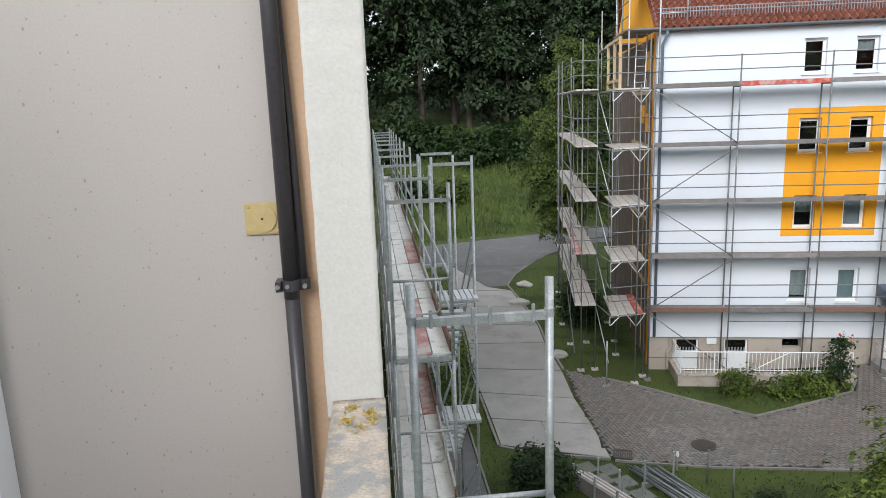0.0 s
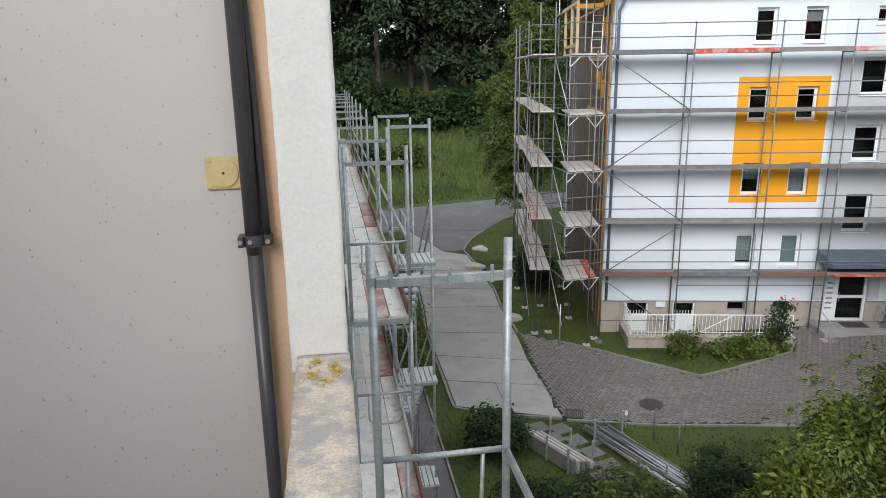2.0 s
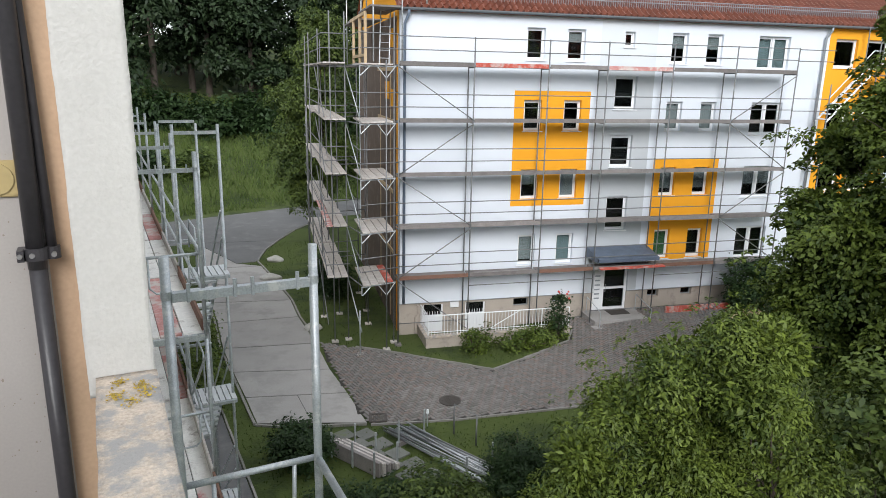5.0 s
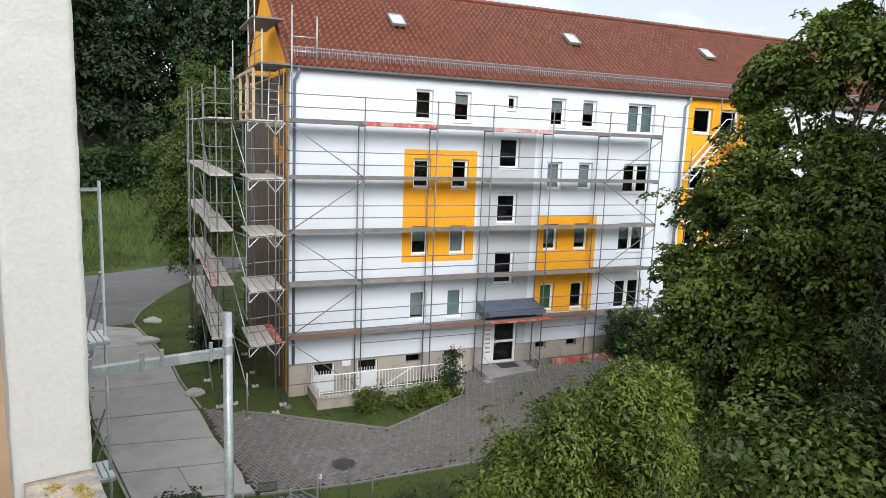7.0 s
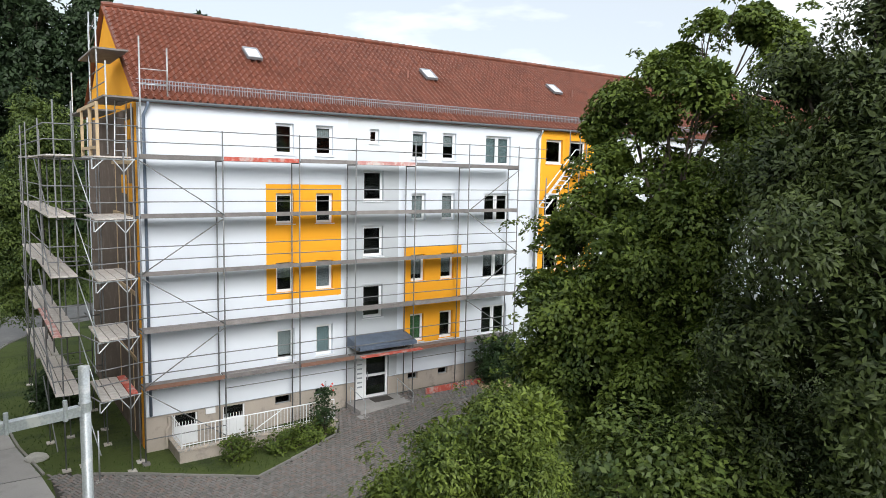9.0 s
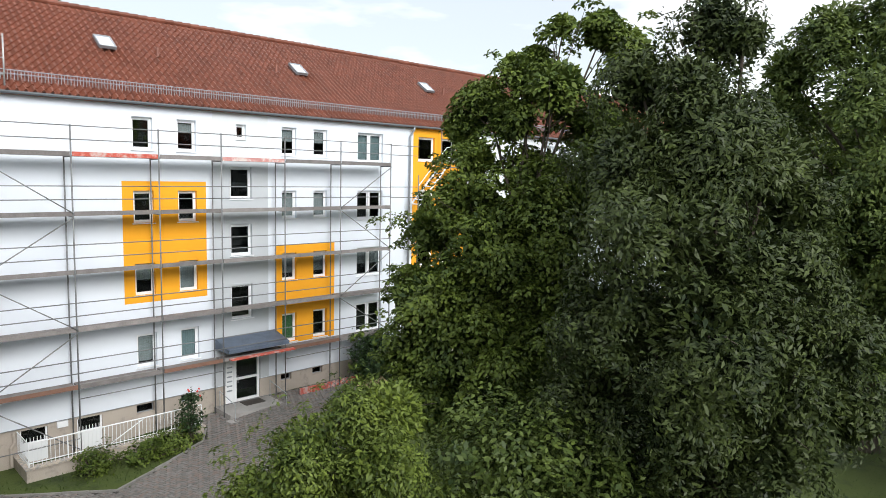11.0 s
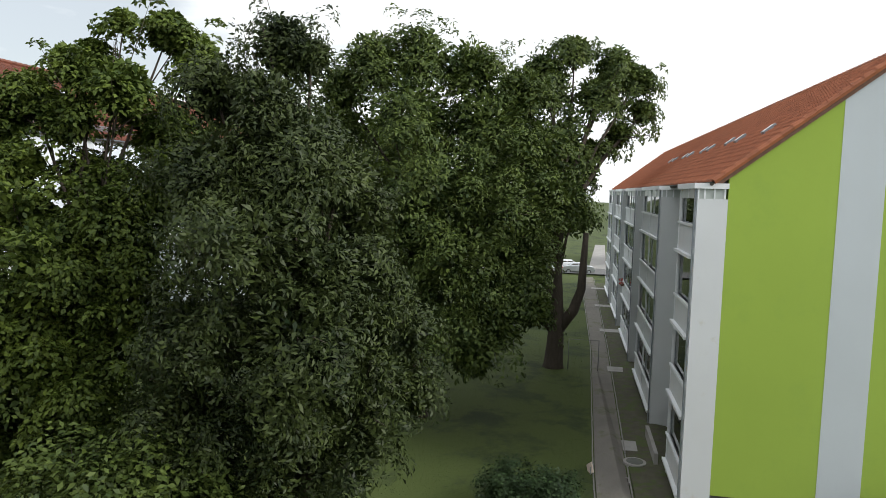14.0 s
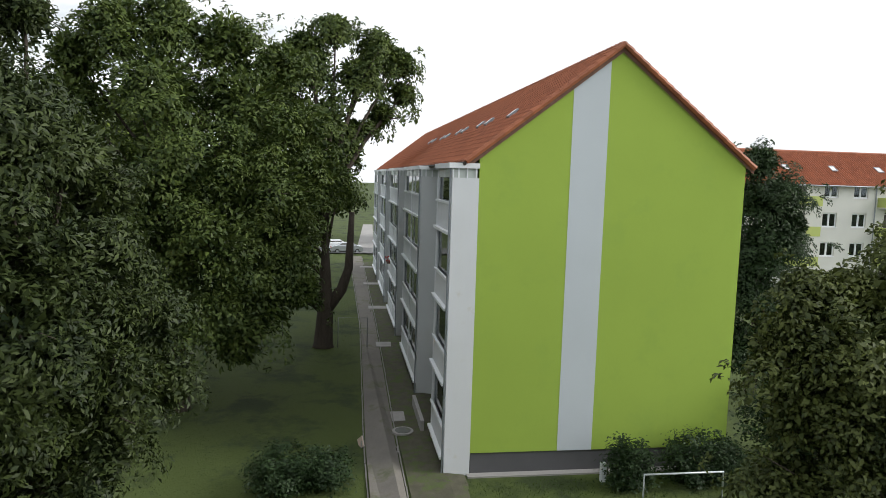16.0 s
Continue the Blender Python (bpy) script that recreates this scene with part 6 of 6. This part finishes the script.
def shrub(label, x, y, lobes, clumps, per, size, spread, leaf, seed, name="shrub"):
    b = thing(name, label, "shrub", pose(x, y, float(land(x, y))))
    q, c = foliage(lobes, clumps, per * 0.64, size * 1.16, spread, 0.7, seed)
    part("foliage", quads("foliage", q, leaf), None, b)
    s = Shape()
    r = random.Random(seed)
    for i in r.sample(range(len(c)), 12):
        s.tube([(r.uniform(-0.1, 0.1), r.uniform(-0.1, 0.1), -0.05), tuple(Vector(c[i]) * 0.5), tuple(c[i])], [0.02, 0.014, 0.005], 5)
    part("stems", s, BARK, b)
    return b


shrub("round dark evergreen shrub by the driveway", 1.75, 16.3, [(0, 0, 0.55, 0.85, 0.8, 0.6)], 260, 40, 0.05, 0.12, SHRUBLEAF, 41)
shrub("dense dark shrub beside the wood pile", 2.9, 12.9, [(0, 0, 0.5, 1.3, 1.0, 0.55), (1.1, 0.0, 0.55, 1.0, 0.9, 0.6)], 520, 50, 0.042, 0.14, SHRUBLEAF, 42)
shrub("leafy green bush in front of the steel tubes", 4.5, 11.9, [(0, 0, 1.0, 1.2, 1.1, 1.1), (-0.8, -0.6, 0.8, 1.2, 1.1, 0.9), (0.5, 0.4, 0.7, 0.9, 0.8, 0.7)], 620, 50, 0.048, 0.16, ASHLEAF, 43)
shrub("clipped dark box shrub on the lawn", 7.1, 13.4, [(0, 0, 0.8, 0.95, 0.95, 0.85)], 520, 50, 0.034, 0.10, SHRUBLEAF, 44)
shrub("tall dark bush under the small trees", 9.0, 12.3, [(0, 0, 0.9, 1.3, 1.2, 1.0), (1.8, 0.2, 1.0, 1.4, 1.2, 1.1)], 520, 42, 0.06, 0.16, ASHLEAF, 45)
shrub("tall leafy undergrowth between the maple and oak", 11.1, 6.2, [(-0.5, 0.6, 5.3, 1.0, 1.0, 0.9), (0.0, 0.0, 5.5, 1.0, 1.0, 0.9), (0.6, -0.6, 5.1, 1.0, 1.0, 0.9), (0.0, -0.1, 4.6, 1.0, 1.0, 0.9), (0, 0, 3.0, 1.3, 1.3, 1.8), (0.2, -0.6, 1.6, 1.3, 1.3, 1.6)], 640, 46, 0.062, 0.2, ASHLEAF, 56)
shrub("low leafy plants in the small bed", 10.5, 22.7, [(0, 0, 0.35, 1.3, 0.6, 0.45), (1.1, 0.2, 0.4, 0.9, 0.6, 0.5), (-1.6, 0.5, 0.5, 0.5, 0.4, 0.5)], 170, 36, 0.055, 0.12, MAPLELEAF, 46)
shrub("round bush in the small bed by the light well", 8.6, 22.7, [(0, 0, 0.45, 0.5, 0.45, 0.5)], 60, 30, 0.05, 0.10, MAPLELEAF, 47)
rose = shrub("rose bush with red blossoms by the entrance", 12.1, 23.0, [(0, 0, 1.0, 0.5, 0.45, 0.6), (0.1, 0, 1.7, 0.3, 0.25, 0.4)], 60, 22, 0.055, 0.12, SHRUBLEAF, 48)
s = Shape()
for i in range(5):
    p = Vector((wr.gauss(0.05, 0.12), wr.gauss(0, 0.12), wr.uniform(1.7, 2.05)))
    s.tube([p, p + Vector((0.02, 0.01, 0.06))], [0.05, 0.02], 6)
part("blossoms", s, ROSE, rose)
shrub("dark shrub beside the house wall and bicycle rack", 21.5, 23.6, [(0, 0, 1.2, 1.5, 0.9, 1.3)], 260, 40, 0.07, 0.16, SHRUBLEAF, 49)
shrub("dark hedge bush beside the garden path", 24.3, -0.2, [(0, -0.3, 0.65, 1.0, 1.0, 0.8), (-0.4, 1.1, 0.75, 1.1, 1.0, 0.95)], 420, 44, 0.05, 0.14, SHRUBLEAF, 50)
shrub("upright shrub before the green gable", 23.3, -11.2, [(0, 0, 0.9, 0.75, 0.85, 1.0)], 220, 40, 0.05, 0.14, SHRUBLEAF, 51)
shrub("wide shrub before the green gable", 23.5, -14.1, [(0, 0.3, 1.0, 0.9, 1.3, 1.1), (0, -0.8, 0.8, 0.8, 0.9, 0.9)], 400, 40, 0.05, 0.14, SHRUBLEAF, 52)
shrub("tall shrub at the end of the green gable", 24.5, -18.0, [(0, 0, 2.2, 1.6, 1.8, 2.4), (-1, -2, 1.8, 1.6, 1.6, 1.9)], 420, 40, 0.08, 0.22, SHRUBLEAF, 53)
shrub("dark bush on the lawn by the gable scaffold", 3.9, 31.0, [(0, 0, 1.0, 0.9, 1.1, 1.2)], 240, 40, 0.07, 0.18, SHRUBLEAF, 54)
shrub("hedge plants between path and driveway", -0.9, 20.4, [(0, 0, 0.8, 0.4, 1.6, 0.9), (-0.5, 3.0, 0.9, 0.5, 2.2, 1.0)], 300, 36, 0.06, 0.15, MAPLELEAF, 55)
for i in (0, 1, 2, 5, 6, 7):
    edge = shrub("shaggy bush at the meadow's edge", -13 + 3.6 * i, 58 + wr.uniform(-1, 10), [(0, 0, 0.9, 1.8, 1.4, 1.2), (1.0, 0.6, 1.3, 1.2, 1.2, 1.2)], 90, 40, 0.16, 0.4, SHRUBLEAF if i % 2 else ASHLEAF, 60 + i)

for i in range(16):
    x, y = -26 + 3.2 * i + wr.uniform(-1, 1), 70.5 + 0.3 * i + wr.uniform(-2.5, 2)
    c = copy_thing(edge, pose(x, y, float(land(x, y)) - 0.1, 0, 0, wr.uniform(0, 360)))
    c.scale = (1.5, 1.4, wr.uniform(1.4, 2.2))


def tufts(name, label, n, area, keep, h0, h1, width, mat, seed, per=1):
    """Blades of grass strewn over an area."""
    r = np.random.default_rng(seed)
    x, y = r.uniform(area[0], area[1], n), r.uniform(area[2], area[3], n)
    ok = np.array([keep(a, b) for a, b in zip(x, y)])
    x, y = x[ok], y[ok]
    z = land(x, y)
    n = len(x)
    a = r.uniform(0, 6.283, n)
    h, w = r.uniform(h0, h1, n), width * r.uniform(0.6, 1.4, n)
    lx, ly = r.normal(size=n) * 0.45 * h, r.normal(size=n) * 0.45 * h
    p = np.stack([x, y, z - 0.01], 1)
    side = np.stack([np.cos(a) * w, np.sin(a) * w, 0 * a], 1)
    tip = np.stack([lx, ly, h], 1)
    q = np.stack([p - side, p + side, p + tip * 0.65 + side * 0.7, p + tip], 1)
    return tagged(part(name, quads(name, q, mat), None), label, "grass", kind="stuff")


hard = [COURT, [*lefts, *rights[::-1]], [(-0.7, 37.4), (-3.2, 42.5), (1.5, 42.5), (0.55, 38)]]
def on_lawn(x, y):
    if any(inside(x, y, p) for p in hard) or (x > 5.9 and y > 24):
        return False
    v = x * VA.x + y * VA.y
    u = x * UA.x + y * UA.y
    return v > 3.9 or u > 28


def on_meadow(x, y):
    return y > 54.5 + 0.46 * (x - 4) + (0.8 if x < 4 else 0)


tufts("grass", "short green grass of the lawns round the driveway", 46000, (-4, 22, 8, 42), on_lawn, 0.04, 0.12, 0.014, GRASS, 71)
tufts("grass", "short shaded grass under the courtyard trees", 44000, (17, 60, -1.9, 16), lambda x, y: True, 0.015, 0.05, 0.016, GRASS, 72)
tufts("grass", "short grass before the green gable", 14000, (14, 24.2, -20, -3.5), lambda x, y: True, 0.03, 0.10, 0.014, GRASS, 73)
tufts("grass", "tall pale meadow grass on the slope", 60000, (-26, 40, 50, 84), on_meadow, 0.2, 0.75, 0.03, MEADOW, 74)
tufts("moss", "weeds and moss on the planting strip", 9000, (20, 60, -5.5, -3.5), lambda x, y: not any(abs(x - c - 0.6) < 0.7 for c in (30.4, 43.6, 55.9)), 0.02, 0.07, 0.02, GRASS, 75)

# ---------------------------------------------------------------- small things
pile = thing("plank_pile", "stack of weathered boards held by short stakes", "boards", pose(3.35, 16.0, 0.03, rz=-52))
for k in range(6):
    part("board", Shape().box(-1.05 + 0.03 * k, 1.0 + 0.05 * (k % 3), -0.33 + 0.12 * k, -0.23 + 0.12 * k, 0.0, 0.42 - 0.05 * k), PLANK if k % 2 else OLDPLANK, pile)
for x in (-0.7, 0.1, 0.9):
    part("stake", Shape().tube([(x, -0.40, 0), (x, -0.40, 0.75)], 0.03, 6), STEEL, pile)
    part("stake", Shape().tube([(x, 0.5, 0), (x, 0.5, 0.65)], 0.03, 6), STEEL, pile)
tubes = thing("tube_stack", "stack of galvanised scaffold tubes lying on the lawn", "tubes", pose(5.65, 15.7, 0.0, rz=-58))
tr = random.Random(6)
for k in range(16):
    y, z = -0.42 + 0.10 * (k % 9) + tr.uniform(-0.02, 0.02) + 0.05 * (k // 9), 0.16 + 0.06 * (k // 9)
    l = tr.uniform(1.6, 2.2)
    part("steel_tube", Shape().tube([(-l, y, z), (l, y + tr.uniform(-0.22, 0.22), z + tr.uniform(0, 0.05))], 0.024, 7), STEEL if k % 3 else OLDSTEEL, tubes, smooth=True)
for x in (-1.3, 1.3):
    part("bearer", Shape().box(x - 0.05, x + 0.05, -0.55, 0.5, 0, 0.13), OLDPLANK, tubes)
    for y in (-0.54, 0.48):
        part("stake", Shape().tube([(x, y, 0), (x, y, 0.8)], 0.028, 6), STEEL, tubes)
bar = thing("carpet_bar", "low steel hoop standing on the lawn", "bar", pose(6.45, 16.5, 0, rz=-60))
part("hoop", Shape().tube([(-0.45, 0, -0.05), (-0.45, 0, 0.95), (0.45, 0, 0.95), (0.45, 0, -0.05)], 0.028, 7), OLDSTEEL, bar, smooth=True)
mark = thing("marker_post", "thin post with a pale cap at the lawn edge", "post", pose(5.55, 17.45, 0))
part("post", Shape().tube([(0, 0, -0.05), (0, 0, 0.5)], 0.02, 6), STEEL, mark)
part("cap", Shape().tube([(0, 0, 0.46), (0, 0, 0.58)], [0.05, 0.03], 8), PVC, mark)
for x, y, r in ((1.35, 37.6, 0.38), (1.1, 33.9, 0.42), (2.75, 26.4, 0.34)):
    bm = bmesh.new()
    bmesh.ops.create_icosphere(bm, subdivisions=3, radius=r)
    for v in bm.verts:
        v.co = Vector((v.co.x * 1.2, v.co.y * 0.8, v.co.z * 0.55)) * (1 + 0.35 * noise.noise(v.co * 3 + Vector((x, y, 0))))
    me = bpy.data.meshes.new("boulder")
    bm.to_mesh(me)
    bm.free()
    me.materials.append(STONE)
    ob = tagged(new("boulder", me), "pale rough boulder on the lawn edge", "stone", "boulders")
    ob.location = (x, y, 0.1)
rack = thing("bicycle_rack", "steel bicycle rack standing by the house wall", "bicycle rack", pose(18.5, 23.2, 0.55))
for k in range(5):
    part("hoop", Shape().tube([(0.25 * k, 0.3, 0), (0.25 * k, 0.3, 0.5), (0.25 * k + 0.1, -0.35, 0.3), (0.25 * k + 0.1, -0.35, 0)], 0.016, 6), OLDSTEEL, rack)
part("foot_rail", Shape().box(-0.1, 1.2, -0.38, -0.33, 0, 0.03).box(-0.1, 1.2, 0.27, 0.32, 0, 0.03), OLDSTEEL, rack)
lot = thing("board_pile", "loose red and grey boards lying beside the wall", "boards", pose(18.7, 24.0, 0.55))
for k in range(5):
    part("board", Shape().box(-1.2 + 0.1 * k, 2.0 - 0.15 * k, 0.12 * k, 0.10 + 0.12 * k, 0.0, 0.26 - 0.05 * k), OLDPLANK if k % 2 else REDPLANK, lot)
solid("sand_patch", flat([(19.9, 22.8), (21.6, 23.0), (22.0, 24.0), (20.3, 23.9)], 0.10), WOOD, "pale sandy board lying on the paving", "board")
lid = thing("manhole_cover", "round concrete shaft cover in the planting strip", "manhole", pose(29.1, -3.75, -0.42))
part("ring", Shape().tube([(0, 0, -0.05), (0, 0, 0.08)], 0.45, 24), CONCRETE, lid)
part("lid", Shape().tube([(0, 0, 0.08), (0, 0, 0.10)], 0.33, 24), SLAB, lid)
gr = thing("drain_grate", "square dark grate in the garden path", "drain", pose(27.2, -3.2, -0.42))
part("frame_ring", Shape().box(-0.26, 0.26, -0.2, -0.16, 0, 0.05).box(-0.26, 0.26, 0.16, 0.2, 0, 0.05).box(-0.26, -0.22, -0.16, 0.16, 0, 0.05).box(0.22, 0.26, -0.16, 0.16, 0, 0.05), CONCRETE, gr)
for k in range(6):
    part("bar", Shape().box(-0.18 + 0.07 * k, -0.15 + 0.07 * k, -0.16, 0.16, 0, 0.035), IRON, gr)
board = thing("warning_board", "small red and white board leaning by the path", "sign", pose(27.6, -2.0, -0.45, 0, 0, 20))
part("board", Shape().box(-0.28, 0.28, -0.02, 0.02, 0.02, 0.42, m=Matrix.Rotation(0.6, 4, "Y")), TRAFFIC, board)
part("leg", Shape().tube([(0, 0.03, -0.05), (0, 0.03, 0.3)], 0.02, 6), STEEL, board)
for m in (pose(43.5, -1.9, -0.45, rz=90), pose(47, 3.5, -0.45, rz=80)):
    d = thing("carpet_bar", "tall steel carpet bar on the lawn", "bar", m, "carpet bars")
    part("hoop", Shape().tube([(-0.9, 0, -0.1), (-0.9, 0, 1.9), (0.9, 0, 1.9), (0.9, 0, -0.1)], 0.03, 7), OLDSTEEL, d, smooth=True)
goal = thing("carpet_bar", "pale steel hoop before the green gable", "bar", pose(20.6, -11.8, -0.4, rz=90))
part("hoop", Shape().tube([(-1.32, 0, -0.1), (-1.32, 0, 1.68), (1.32, 0, 1.68), (1.32, 0, -0.1)], 0.035, 8), STEEL, goal, smooth=True)
post = thing("marker_post", "short white post beside the gable wall", "post", pose(23.9, -10.5, -0.45))
part("post", bevelled(-0.1, 0.1, -0.1, 0.1, 0, 0.7, 0.02), PVC, post)


def car(label, m, paint):
    """A small saloon: body, cabin, windows, wheels, lamps."""
    c = thing("car", label, "car", m, "parked cars")
    prof = [(-2.1, 0.35), (-2.15, 0.75), (-1.9, 0.95), (-1.35, 1.02), (-0.75, 1.42), (0.65, 1.44), (1.35, 1.05), (2.0, 0.92), (2.15, 0.6), (2.1, 0.32)]
    s = Shape()
    for i in range(len(prof)):
        (x0, z0), (x1, z1) = prof[i], prof[(i + 1) % len(prof)]
        w0, w1 = (0.68 if z0 > 1.1 else 0.85), (0.68 if z1 > 1.1 else 0.85)
        s.face([(x0, -w0, z0), (x0, w0, z0), (x1, w1, z1), (x1, -w1, z1)])
    for sgn in (-1, 1):
        s.face([(x, sgn * (0.68 if z > 1.1 else 0.85), z) for x, z in prof])
    part("body", s, paint, c)
    for sgn in (-1, 1):
        y = sgn * 0.79
        part("side_window", Shape().face([(-1.2, y + sgn * 0.03, 1.06), (-0.7, y - sgn * 0.06, 1.36), (-0.1, y - sgn * 0.06, 1.37), (-0.1, y + sgn * 0.03, 1.06)]), IRON, c)
        part("side_window", Shape().face([(0.0, y + sgn * 0.03, 1.06), (0.0, y - sgn * 0.06, 1.37), (0.6, y - sgn * 0.06, 1.37), (1.15, y + sgn * 0.03, 1.08)]), IRON, c)
        for x in (-1.35, 1.35):
            w = part("wheel", Shape().tube([(x, sgn * 0.7, 0.31), (x, sgn * 0.87, 0.31)], 0.31, 18), RUBBER, c)
            part("rim", Shape().tube([(x, sgn * 0.865, 0.31), (x, sgn * 0.88, 0.31)], 0.19, 14), SILVER, w)
        part("headlight", Shape().box(2.05, 2.13, sgn * 0.55 - 0.14, sgn * 0.55 + 0.14, 0.62, 0.74), PVC, c)
        part("tail_light", Shape().box(-2.16, -2.1, sgn * 0.62 - 0.12, sgn * 0.62 + 0.12, 0.72, 0.86), ROSE, c)
    part("windscreen", Shape().face([(0.70, -0.6, 1.42), (0.70, 0.6, 1.42), (1.32, 0.74, 1.09), (1.32, -0.74, 1.09)]), IRON, c)
    return c


car("silver saloon car parked across the path's end", pose(95.5, -2.0, -0.42, rz=-85), SILVER)
car("pale saloon car parked behind the silver one", pose(98.8, -0.5, -0.42, rz=-85), PVC)

# ---------------------------------------------------------------- paving stones, herringbone
def paving():
    court = tagged(new("paving"), "grey herringbone paving stones in the court", "pavement", kind="structure")
    w, l, g = 0.12, 0.24, 0.011
    one = {}
    for turn in (0, 1):
        a, b = (l, w) if turn == 0 else (w, l)
        s = Shape()
        i = 0.010
        lo = [(g, g), (a - g, g), (a - g, b - g), (g, b - g)]
        hi = [(g + i, g + i), (a - g - i, g + i), (a - g - i, b - g - i), (g + i, b - g - i)]
        s.face([(x, y, 0.03) for x, y in hi])
        for k in range(4):
            s.face([(*lo[k], 0.008), (*lo[(k + 1) % 4], 0.008), (*hi[(k + 1) % 4], 0.03), (*hi[k], 0.03)])
        one[turn] = (s.mesh("paving_stone", PAVER), np.array(s.v, np.float32).reshape(-1, 4, 3), a, b)
    ca, sa = math.cos(0.35), math.sin(0.35)
    rot = np.array([[ca, -sa, 0], [sa, ca, 0], [0, 0, 1]], np.float32)
    rest, made = [], 0
    cen = np.array([10.0, 21.0])
    n = 120
    for i in range(-n, n):
        for j in range(-n // 2, n // 2):
            for turn, (mesh, base, a, b) in one.items():
                # steps of a herringbone: each pair moves by (w, w) along, and by (2l, 0) across
                px = i * w + j * 2 * l + (0 if turn == 0 else l)
                py = i * w + (0 if turn == 0 else -w)
                x, y = ca * px - sa * py + cen[0], sa * px + ca * py + cen[1]
                mx, my = x + ca * a / 2 - sa * b / 2, y + sa * a / 2 + ca * b / 2
                if not (2.5 < mx < 21.2 and 17.4 < my < 25.2) or not inside(mx, my, COURT):
                    continue
                dz = 0.030 + float(land(mx, my)) + 0.004 * noise.noise(Vector((mx * 1.3, my * 1.3, 0))) + random.uniform(-0.0015, 0.0015)
                if made < 300 and 5.2 < mx < 8.6 and 17.8 < my < 20.2:
                    o = part("paving_stone", mesh, None, court)
                    o.matrix_basis = pose(x, y, dz, 0, 0, math.degrees(0.35))
                    made += 1
                else:
                    rest.append(base @ rot.T + np.array([x, y, dz], np.float32))
    tagged(part("paving_stones", quads("paving_stones", np.concatenate(rest), PAVER), None, court), kind="stuff")


paving()
